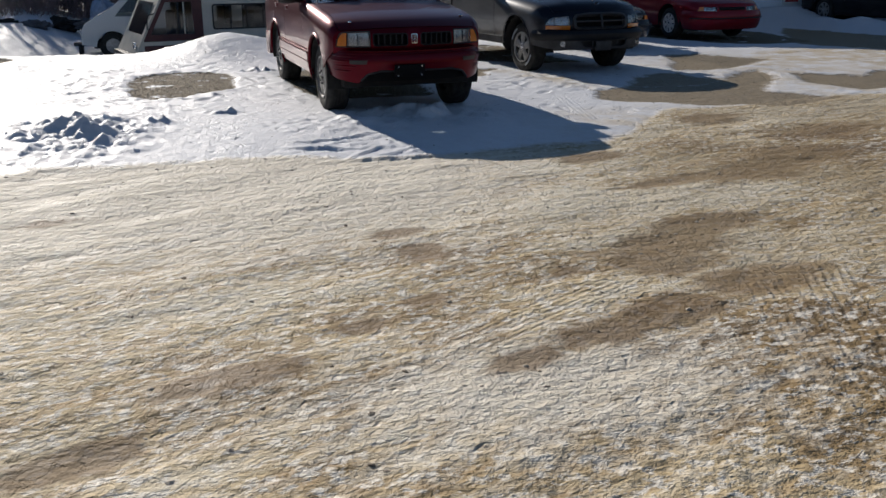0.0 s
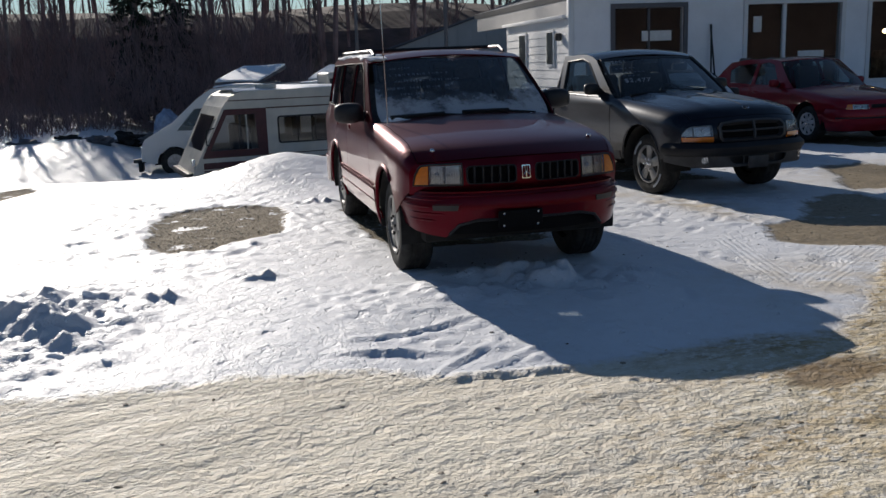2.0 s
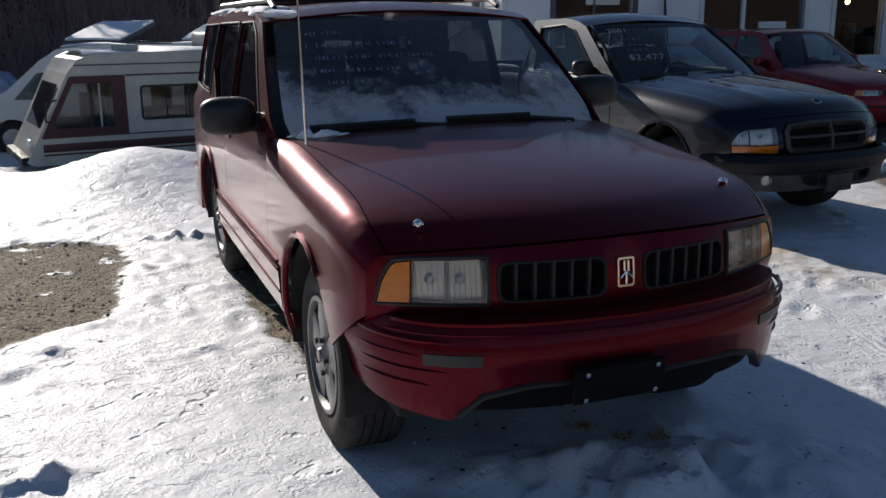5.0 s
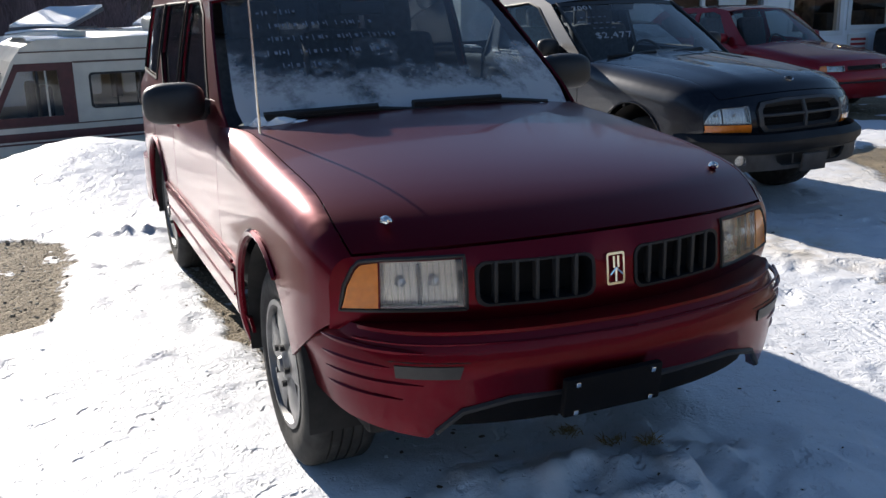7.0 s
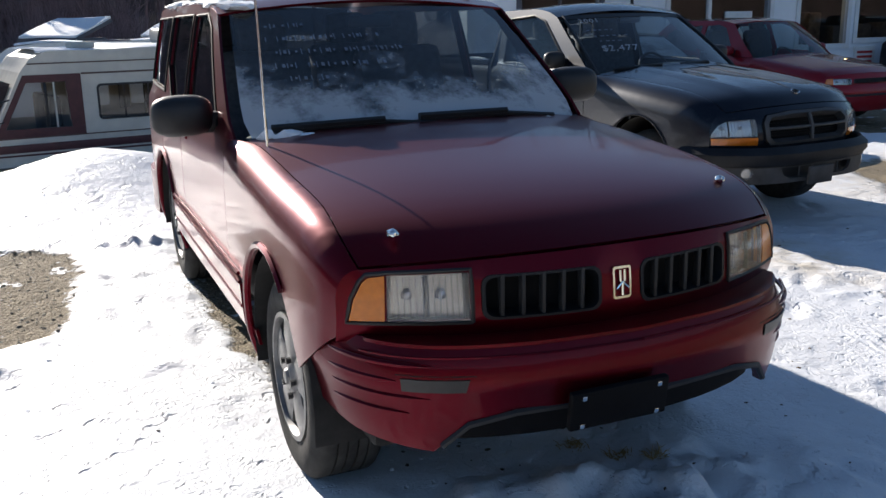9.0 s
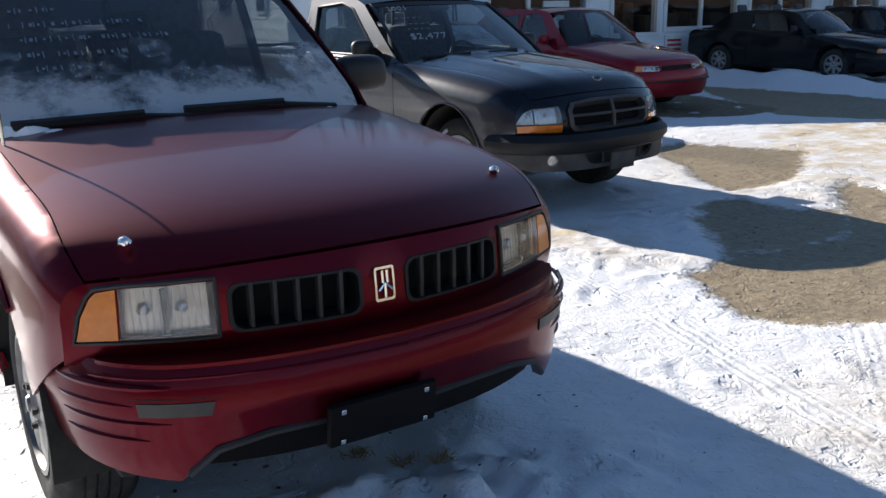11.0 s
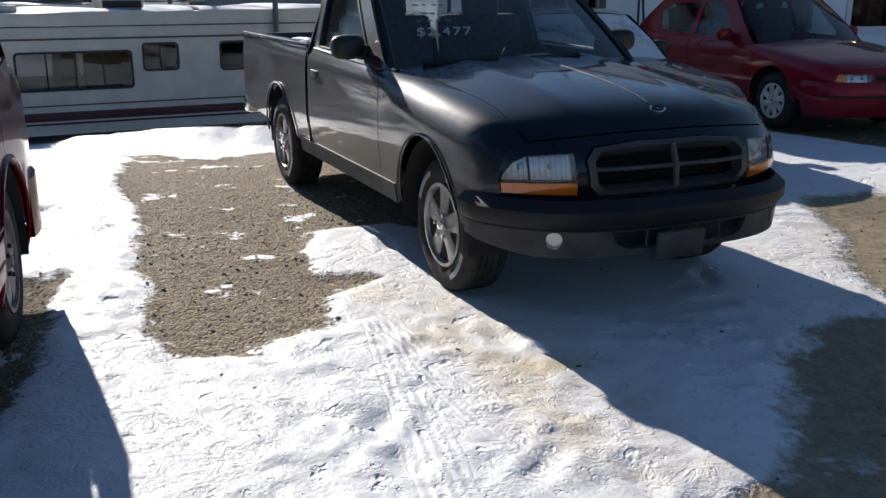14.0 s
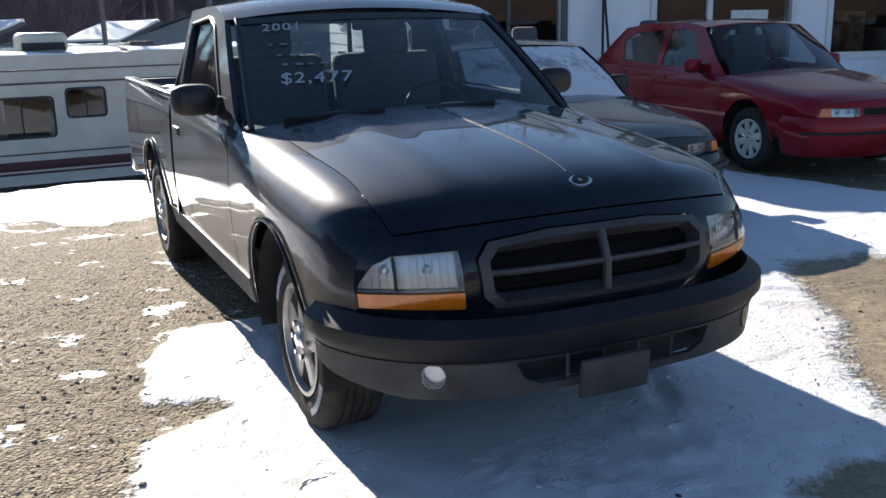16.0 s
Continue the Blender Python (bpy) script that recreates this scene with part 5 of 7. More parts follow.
    me.polygons.foreach_set("loop_start", np.arange(0, quads.size, 4, dtype=np.int32))
    me.polygons.foreach_set("use_smooth", np.ones(len(quads), bool))
    me.update(calc_edges=True)
    me.validate()
    wood = smooth(33, 36, Y + 0.25 * X + 2 * fbm(X, Y, 0.4, 91)) * (1 - smooth(6, 9, X)) + smooth(34, 38, Y) * smooth(6, 9, X) + smooth(60, 80, np.abs(X)) + smooth(-30, -45, Y)
    for nm, arr in (("road", road), ("stain", stain), ("pale", pale), ("tan", tan), ("brown", np.clip(smooth(3.0, 4.3, Y) * smooth(0.6, 3.2, X - 0.45 * (Y - 3.0)) * (0.6 + 1.5 * fbm(X, Y, 0.8, 14)), 0, 1)), ("gravel", gv), ("sand", sd), ("woods", np.clip(wood, 0, 1))):
        at = me.attributes.new(nm, "FLOAT", "POINT")
        at.data.foreach_set("value", arr.ravel().astype(np.float32))
    me.materials.append(GROUND)
    return tagged(new("ground", me), "snowy car lot with tan slush, wet sand and bare gravel", "ground", kind="structure")


def ground_material():
    n = Nodes("lot ground")

    def attr(nm):
        a = n.node("ShaderNodeAttribute")
        a.attribute_name = nm
        return a.outputs["Fac"]
    fine, mid, big = n.noise(60, 4, 0.6), n.noise(11, 5, 0.6), n.noise(1.1, 5, 0.6)
    streak = n.noise(5.0, 5, 0.65, stretch=(0.35, 1.0, 1.0, 15))
    # clean snow with grit
    snow = n.mix(n.ramp(mid, (0.35, 0.0), (0.7, 0.5)), (0.675, 0.695, 0.735), (0.62, 0.63, 0.65))
    grit = n.ramp(n.noise(34, 3, 0.7), (0.66, 0.0), (0.72, 1.0))
    snow = n.mix(n.math("MULTIPLY", grit, 0.25), snow, (0.30, 0.27, 0.23))
    snow = n.mix(n.math("MULTIPLY", n.math("MULTIPLY", attr("tan"), n.ramp(n.noise(2.4, 6, 0.7), (0.36, 0.0), (0.58, 1.0))), 0.9), snow, (0.46, 0.37, 0.23))
    # slush on the drive: tan snow, brown sand, blackened grains
    patch = n.noise(0.75, 6, 0.62, stretch=(0.45, 1.0, 1.0, 15), distort=0.3)
    slush = n.ramp(n.math("ADD", n.math("MULTIPLY", streak, 0.35), n.math("MULTIPLY", patch, 0.65)), (0.38, (0.14, 0.088, 0.034)), (0.45, (0.31, 0.215, 0.10)), (0.51, (0.50, 0.395, 0.235)), (0.58, (0.63, 0.565, 0.43)))
    slush = n.mix(n.math("MULTIPLY", n.ramp(n.noise(17, 5, 0.7, stretch=(0.7, 1, 1, 16)), (0.50, 0.0), (0.60, 1.0)), 0.8), slush, (0.80, 0.77, 0.70))
    slush = n.mix(n.math("MULTIPLY", n.ramp(n.noise(34, 4, 0.72, stretch=(0.75, 1, 1, 15)), (0.55, 0.0), (0.64, 1.0)), 0.5), slush, (0.10, 0.068, 0.036))
    slush = n.mix(n.math("MULTIPLY", n.ramp(n.math("ADD", attr("pale"), n.math("MULTIPLY_ADD", n.noise(9, 5, 0.7, stretch=(0.5, 1, 1, 15)), 2.2, -1.1)), (0.05, 0.0), (0.75, 1.0)), 0.8), slush, (0.72, 0.67, 0.57))
    slush = n.mix(n.math("MULTIPLY", n.ramp(n.math("ADD", attr("stain"), n.math("MULTIPLY_ADD", mid, 0.8, -0.4)), (0.3, 0.0), (0.65, 1.0)), 0.8), slush, (0.17, 0.105, 0.045))
    slush = n.mix(n.math("MULTIPLY", attr("brown"), 0.7), slush, n.mix(streak, (0.15, 0.10, 0.042), (0.36, 0.275, 0.15)))
    pebble = n.node("ShaderNodeTexVoronoi")
    pebble.inputs["Scale"].default_value = 64
    n.link(n.co.outputs["Object"], pebble.inputs["Vector"])
    gravel = n.mix(n.ramp(n.math("MULTIPLY", pebble.outputs["Color"], 1.0), (0.2, 0.0), (0.8, 1.0)), (0.095, 0.075, 0.048), (0.30, 0.25, 0.17))
    gravel = n.mix(n.math("MULTIPLY", n.ramp(big, (0.4, 0.0), (0.65, 1.0)), 0.5), gravel, (0.15, 0.115, 0.075))
    gravel = n.mix(n.ramp(n.noise(24, 4, 0.7), (0.66, 0.0), (0.72, 0.8)), gravel, (0.60, 0.60, 0.60))
    sand = n.mix(n.ramp(n.noise(19, 5, 0.65), (0.35, 0.0), (0.7, 1.0)), (0.17, 0.135, 0.085), (0.29, 0.235, 0.155))
    sand = n.mix(n.math("MULTIPLY", n.ramp(pebble.outputs["Color"], (0.55, 0.0), (0.9, 1.0)), 0.16), sand, (0.42, 0.37, 0.29))
    edge = n.math("MULTIPLY_ADD", n.noise(16, 4, 0.65), 0.5, -0.25)
    edge = n.math("ADD", edge, n.math("MULTIPLY_ADD", n.noise(4.5, 4, 0.6), 0.6, -0.3))
    rd = n.ramp(n.math("ADD", attr("road"), n.math("MULTIPLY", edge, 0.8)), (0.38, 0.0), (0.62, 1.0))
    gv = n.ramp(n.math("MULTIPLY_ADD", n.math("ADD", attr("gravel"), n.math("MULTIPLY", edge, 0.35)), 4.0, 0.5), (0.4, 0.0), (0.6, 1.0))
    sd = n.ramp(n.math("MULTIPLY_ADD", n.math("ADD", attr("sand"), n.math("MULTIPLY", edge, 0.45)), 3.0, 0.5), (0.35, 0.0), (0.65, 1.0))
    col = n.mix(rd, snow, slush)
    isle = n.ramp(n.math('ADD', n.noise(2.6, 6, 0.6), n.math('MULTIPLY', n.noise(14, 4), 0.25)), (0.735, 1.0), (0.775, 0.0))
    gv = n.math('MULTIPLY', gv, isle)
    col = n.mix(gv, col, gravel)
    col = n.mix(sd, col, sand)
    leaf = n.mix(mid, (0.05, 0.035, 0.024), (0.12, 0.085, 0.055))
    leaf = n.mix(n.ramp(n.noise(0.6, 5), (0.55, 0.0), (0.62, 1.0)), leaf, (0.6, 0.6, 0.62))
    col = n.mix(attr("woods"), col, leaf)
    # tyre prints pressed into the slush beside the drive
    def strip(cx, cy, deg, width, length, ribs):
        mp = n.node("ShaderNodeMapping")
        mp.vector_type = "TEXTURE"
        mp.inputs["Location"].default_value = (cx, cy, 0)
        mp.inputs["Rotation"].default_value = (0, 0, radians(deg))
        n.link(n.co.outputs["Object"], mp.inputs[0])
        s = n.node("ShaderNodeSeparateXYZ")
        n.link(mp.outputs[0], s.inputs[0])
        inw = n.ramp(n.math("ABSOLUTE", s.outputs[1]), (width * 0.46, 1.0), (width * 0.5, 0.0))
        inl = n.ramp(n.math("MULTIPLY", n.math("ABSOLUTE", s.outputs[0]), 1.0 / length), (0.38, 1.0), (0.5, 0.0))
        wob = n.math("MULTIPLY", n.noise(3, 2), 0.03)
        rib = n.math("SINE", n.math("MULTIPLY", n.math("ADD", s.outputs[1], wob), 2 * math.pi * ribs / width))
        lug = n.math("SINE", n.math("MULTIPLY", s.outputs[0], 2 * math.pi / 0.07))
        return n.math("MULTIPLY", n.math("MULTIPLY", inw, inl), n.math("MULTIPLY_ADD", lug, 0.15, rib))
    tread = n.math("ADD", n.math("MULTIPLY", n.math("ADD", strip(4.78, 8.80, 41, 0.40, 2.0, 8), strip(5.20, 8.62, 38, 0.26, 1.5, 5)), n.math("MULTIPLY_ADD", n.noise(6, 4, 0.7), 1.6, -0.25, clamp=True)), strip(4.24, 9.12, 77, 0.22, 1.9, 4))
    tread = n.math("ADD", tread, n.math("ADD", n.math("MULTIPLY", n.math("ADD", strip(4.47, 11.2, 87, 0.21, 2.4, 5), strip(4.72, 11.15, 101, 0.20, 2.6, 5)), 0.55), n.math("ADD", strip(2.62, 2.92, 67, 0.28, 1.5, 6), n.math("ADD", strip(2.98, 3.05, 62, 0.28, 1.6, 6), strip(1.62, 3.45, 30, 0.24, 1.3, 6)))))
    open_snow = n.math("MULTIPLY", n.math("SUBTRACT", 1.0, gv), n.math("SUBTRACT", 1.0, sd))
    tread = n.math("MULTIPLY", tread, open_snow)
    n.set(Base_Color=col, Roughness=n.mix(rd, n.mix(gv, 0.55, 0.9), n.ramp(streak, (0.35, 0.60), (0.6, 0.85))), Specular_IOR_Level=0.3)
    stone = n.math("MULTIPLY", n.math("MULTIPLY", pebble.outputs["Distance"], -0.5), n.math("MAXIMUM", gv, n.math("MULTIPLY", sd, 0.10)))
    crust = n.ramp(n.noise(8.5, 5, 0.68, distort=0.6), (0.42, 0.0), (0.50, 0.75), (0.64, 1.0))
    pits = n.ramp(n.noise(7.5, 3, 0.5, stretch=(0.7, 1, 1, 50)), (0.29, 0.0), (0.345, 1.0))
    specks = n.ramp(n.noise(21, 3, 0.6), (0.31, 0.0), (0.38, 1.0))
    dents = n.math("ADD", n.math("MULTIPLY", pits, 0.42), n.math("MULTIPLY", specks, 0.22))
    hgt = n.math("ADD", n.math("ADD", n.math("MULTIPLY", fine, n.math("MULTIPLY_ADD", n.ramp(n.noise(1.7, 4), (0.4, 0.0), (0.62, 1.0)), 0.16, 0.06)), n.math("ADD", n.math("MULTIPLY", mid, 0.36), n.math("MULTIPLY", crust, n.math("MULTIPLY", n.ramp(big, (0.42, 0.0), (0.58, 1.0)), 0.22)))), n.math("MULTIPLY", n.math("ADD", n.math("ADD", n.math("MULTIPLY", n.noise(22, 4, 0.65), 0.6), n.ramp(n.noise(13, 4, 0.65, stretch=(0.75, 1, 1, 15)), (0.40, 0.0), (0.64, 0.36))), n.math("MULTIPLY", streak, 0.6)), n.math("MULTIPLY", rd, n.math("MULTIPLY_ADD", attr("stain"), -0.55, 0.95, clamp=True))))
    hgt = n.math("ADD", n.math("ADD", hgt, stone), n.math("MULTIPLY", tread, n.math("MULTIPLY", n.math("MULTIPLY", mid, mid), 0.26)))
    hgt = n.math("ADD", hgt, n.math("MULTIPLY", dents, open_snow))
    hgt = n.math("ADD", hgt, n.math("MULTIPLY", n.noise(19, 4, 0.65), n.math("MULTIPLY", gv, 1.1)))
    n.bump(hgt, 0.8, 0.03)
    return n.m


GROUND = ground_material()
lot = ground()


def scatter(name, label, spots, sizes, material, seed, squash=0.7, sub=1):
    """Many small lumps strewn over the ground as one mesh."""
    rs = random.Random(seed)
    bm = bmesh.new()
    bmesh.ops.create_icosphere(bm, subdivisions=sub, radius=1)
    base = [v.co.copy() for v in bm.verts]
    tris = [tuple(v.index for v in f.verts) for f in bm.faces]
    bm.free()
    V, F = [], []
    for (x, y, z), s in zip(spots, sizes):
        k = len(V)
        r = Euler((rs.uniform(0, 6), rs.uniform(0, 6), rs.uniform(0, 6))).to_matrix()
        sc = Vector((s * rs.uniform(0.7, 1.3), s * rs.uniform(0.7, 1.3), s * rs.uniform(0.5, 1.0)))
        for c in base:
            p = r @ Vector((c.x * sc.x, c.y * sc.y, c.z * sc.z)) * rs.uniform(0.85, 1.15)
            V.append((x + p.x, y + p.y, z + p.z * squash))
        F.extend(tuple(i + k for i in t) for t in tris)
    me = bpy.data.meshes.new(name)
    me.from_pydata(V, [], F)
    me.materials.append(material)
    return tagged(new(name, me), label, name.replace("_", " "), kind="stuff")


def island(name, lo, hi, rough=0.85, bump=0.3):
    n = Nodes(name)
    g = n.node("ShaderNodeNewGeometry")
    n.set(Base_Color=n.mix(g.outputs["Random Per Island"], lo, hi), Roughness=rough)
    n.bump(n.noise(160, 3), bump, 0.003)
    return n.m


def strew():
    me = lot.data
    n = len(me.vertices)
    co = np.zeros(n * 3)
    me.vertices.foreach_get("co", co)
    co = co.reshape(-1, 3)
    val = {}
    for k in ("road", "gravel", "sand"):
        a = np.zeros(n, np.float32)
        me.attributes[k].data.foreach_get("value", a)
        val[k] = a
    rs = np.random.RandomState(21)
    box = (co[:, 0] > -2.2) & (co[:, 0] < 8.6) & (co[:, 1] > 2.2) & (co[:, 1] < 16.5)

    def pick(mask, count):
        idx = np.flatnonzero(mask & box)
        return co[rs.choice(idx, min(count, len(idx)), replace=False)] + np.c_[rs.uniform(-0.02, 0.02, (min(count, len(idx)), 2)), np.zeros(min(count, len(idx)))]
    p = pick(val["gravel"] > -0.02, 3800)
    scatter("gravel_stones", "loose grey-brown gravel stones in bare patches", p, 0.005 + 0.010 * rs.rand(len(p)) ** 3, island("gravel stone", (0.13, 0.105, 0.08), (0.40, 0.37, 0.29)), 1)
    p = pick(val["sand"] > 0.0, 900)
    scatter("sand_grit", "small stones in the wet sand", p, 0.004 + 0.009 * rs.rand(len(p)) ** 3, island("sand grit", (0.14, 0.10, 0.06), (0.45, 0.38, 0.28)), 2)
    p = pick((val["road"] > 0.5), 3600) - [0, 0, 0.003]
    scatter("slush_clods", "brown frozen slush clods on the drive", p, 0.004 + 0.017 * rs.rand(len(p)) ** 4, island("slush clod", (0.14, 0.10, 0.055), (0.55, 0.49, 0.40)), 3, 0.5)
    p = pick((val["road"] < 0.5) & (val["gravel"] < -0.1) & (val["sand"] < -0.1), 1300) - [0, 0, 0.003]
    scatter("snow_crumbs", "crumbs of frozen snow over the crust", p, 0.004 + 0.013 * rs.rand(len(p)) ** 4, island("snow crumb", (0.74, 0.77, 0.82), (0.84, 0.87, 0.91)), 4, 0.5)
    p = np.r_[pick((val["road"] < 0.5) & (val["gravel"] < -0.1), 150), pick((np.abs(co[:, 0] - 2.6) < 0.9) & (np.abs(co[:, 1] - 8.9) < 0.7), 40)]
    scatter("leaf_litter", "dark crumbs of dead leaf and grit on the snow", p, 0.004 + 0.010 * rs.rand(len(p)) ** 2, island("leaf crumb", (0.03, 0.022, 0.015), (0.12, 0.085, 0.05)), 6, 0.4)
    blade = island("dry grass", (0.24, 0.15, 0.05), (0.42, 0.29, 0.12))
    for tx, ty in ((2.45, 9.26), (2.56, 9.12), (2.65, 9.03)):
        k = int(np.argmin(np.hypot(co[:, 0] - tx, co[:, 1] - ty)))
        bm = bmesh.new()
        for _ in range(46):
            a, b = Vector((rs.normal(0, 0.022), rs.normal(0, 0.018), -0.01)), rs.uniform(0, 6.28)
            tip = a + Vector((0.035 * math.cos(b), 0.035 * math.sin(b), rs.uniform(0.012, 0.035)))
            tube([a, a.lerp(tip, 0.5) + Vector((0, 0, 0.008)), tip], 0.002, 3, bm, radii=[0.0022, 0.0018, 0.0006])
        tagged(part("grass_tuft", bm, blade, None, m=pose(tx, ty, float(co[k, 2]))), "dry yellow grass tuft poking through shaded snow", "grass tuft", "grass tufts before the estate car")
    # the heap of thrown-up snow blocks at the edge of the drive
    q = np.c_[rs.normal(-0.9, 0.27, 60), rs.normal(8.6, 0.42, 60)]
    hz = terrain(q[:, 0], q[:, 1])
    scatter("snow_blocks", "heap of broken snow blocks", np.c_[q, hz - 0.005], 0.012 + 0.035 * rs.rand(60) ** 2, SNOWCAP, 5, 0.75, 2)


strew()


# ---- other vehicles on the lot ----
def car_bumper(hw, nose, zlo, zhi):
    at, s1 = path_fn([(0, -0.09 + nose), (0.35, -0.075 + nose), (0.62, 0.0 + nose), (hw - 0.06, 0.15 + nose), (hw - 0.005, 0.34), (hw, 0.46)])
    return at, s1, curve((zlo, -0.05), (zlo + 0.08, -0.01), ((zlo + zhi) / 2, 0.01), (zhi - 0.05, 0.02), (zhi, -0.02))


def saloon(m, label, body, group="", low=0.0, kind=0, glassm=WINDOW, screen=SCREEN, name="saloon_car", spokes=(7, "fan"), cat="car"):
    """A four-door saloon (kind 0) or a low two-door coupe (kind 1)."""
    hw, L = (0.88, 4.66) if kind == 0 else (0.86, 4.50)
    r0 = (1.42 if kind == 0 else 1.36) - low
    sh = Shell(hw, ((0.2, 0.07), (0.38, 0.02), (0.55, 0.0), (0.75, 0.015), (1.0, 0.05)),
               ((0, 0.13), (0.15, 0.06), (0.4, 0.02), (0.9, 0.0), (3.6, 0.0), (L, 0.10)),
               ((0, 0.69 - low), (0.2, 0.755 - low), (0.7, 0.83 - low), (1.35, 0.90 - low), (2.4, 0.93 - low), (3.6, 0.96 - low), (L, 0.93 - low)),
               ((0, 0.10), (0.6, 0.14), (1.2, 0.10), (1.7, 0.02), (3.4, 0.02), (L, 0.08)), ((0, 0.10), (0.6, 0.12), (1.2, 0.08), (1.7, 0.03), (3.4, 0.03), (L, 0.08)),
               0.36, ((1.9, r0 - 0.06), (2.3, r0), (2.9, r0), (3.5, r0 - 0.06)), 0.035, 0.34, 2.8)
    lampset = [dict(lens=[(0.36, 0.575 - low), (0.62, 0.578 - low), (0.62, 0.66 - low), (0.36, 0.655 - low)], amber=[(0.627, 0.578 - low), (0.735, 0.582 - low), (0.70, 0.655 - low), (0.627, 0.66 - low)])]
    gr = rounded(-0.32, 0.59 - low, 0.32, 0.65 - low, 0.02)
    t = lambda y: sh.top(y) + 0.03
    if kind == 0:
        win = [[(1.78, t(1.78)), (2.52, t(2.52)), (2.55, r0 - 0.075), (2.30, r0 - 0.055), (2.12, r0 - 0.10)],
               [(2.62, t(2.62)), (3.30, t(3.3)), (3.42, r0 - 0.20), (3.22, r0 - 0.11), (2.64, r0 - 0.07)]]
        cuts = (1.36, 2.58, 3.40)
    else:
        win = [[(1.80, t(1.8)), (2.85, t(2.85)), (2.90, r0 - 0.08), (2.35, r0 - 0.055), (2.15, r0 - 0.11)]]
        cuts = (1.36, 2.90)
    c = closed_car(m, name, label, group, sh, L, body, (0.93, 3.60), 0.31, cuts, 0.26, 1.30, 0.90 - low, (1.38, 1.98), win, 3.95, (1.98, 3.48), (4.02, 3.46), glassm, screen,
                   lampset, [(gr, 3, False)], (0.22, 0.58 - low, car_bumper(hw, 0.0, 0.22, 0.58 - low), body), hood_crown=0.05, tyre_w=0.195, spokes=spokes,
                   seats=(2.15, 3.0), nose_z=(0.54 - low, 0.69 - low), rake=((0.5, 0.0), (0.6, 0.005), (0.72, 0.05)), mirror_y=1.78, mirror_mat=body if body == CHERRY else BLACK, cat=cat)
    part("bumper_strip", tube([wrap(*car_bumper(hw, 0.0, 0.22, 0.58 - low)[::2], 0.012)(u, 0.44) for u in np.linspace(-0.95, 0.95, 21)], 0.014, 6), BLACK, c)
    return c


saloon(pose(10.82, 16.47, 0.0, 0, 0, 6), "cherry red four-door saloon with silver wheel covers", CHERRY, spokes=(8, "cover"))
saloon(pose(7.75, 15.3, -0.02, 0, 0, 8), "dark grey hatchback with a frosted windscreen", NAVY, low=0.05, kind=1, screen=ICED, name="hatchback_car")
FARROW = ((17.75, 17.67, -0.03, 6, BLACKCAR, "black two-door coupe parked behind a snow bank", 1), (20.1, 17.3, -0.08, 6, BLACKCAR, "black saloon parked behind a snow bank", 0),
          (22.5, 17.2, -0.12, 6, SILVER, "pale gold saloon in the far row", 0), (24.9, 16.6, -0.18, 10, GREYBLUE, "grey blue saloon in the far row", 0), (27.6, 16.3, -0.20, 10, WHITECAR, "white saloon in the far row", 0))
for x, y, z, r, body, lab, kind in FARROW:
    saloon(pose(x, y, z, 0, 0, r), lab, body, "far row of cars", 0.02 if kind else 0.0, kind, TINTED if body == BLACKCAR else WINDOW, name="coupe_car" if kind else "saloon_car")


# ---- the old motorhome and the van beside it ----
CREAM = plain("cream fibreglass", (0.53, 0.495, 0.42), 0.45, vary=0.12, scale=2.5)
MAROON = plain("maroon stripe", (0.070, 0.016, 0.016), 0.5, vary=0.2)
BROWN = plain("brown stripe", (0.10, 0.06, 0.045), 0.55, vary=0.2)
PANE = glass("dull pane", (0.42, 0.44, 0.45), 0.0)


def flat_window(parent, x0, x1, z0, z1, y, frame, pane, bars=0, name="window", r=0.05, wide=0.035):
    w = part(name, sheet(rounded(x0 - wide, z0 - wide, x1 + wide, z1 + wide, r + wide * 0.6), lambda u, v: Vector((u, y - 0.012, v)), [rounded(x0, z0, x1, z1, r)], step=0.3, thick=0.03), frame, parent)
    part("pane", sheet(rounded(x0, z0, x1, z1, r), lambda u, v: Vector((u, y + 0.004, v)), step=0.5, thick=0), pane, w)
    for k in range(bars):
        x = x0 + (x1 - x0) * (k + 1) / (bars + 1)
        part("window_bar", block(x - 0.012, x + 0.012, y - 0.012, y + 0.01, z0, z1, 0.003), frame, w)
    return w


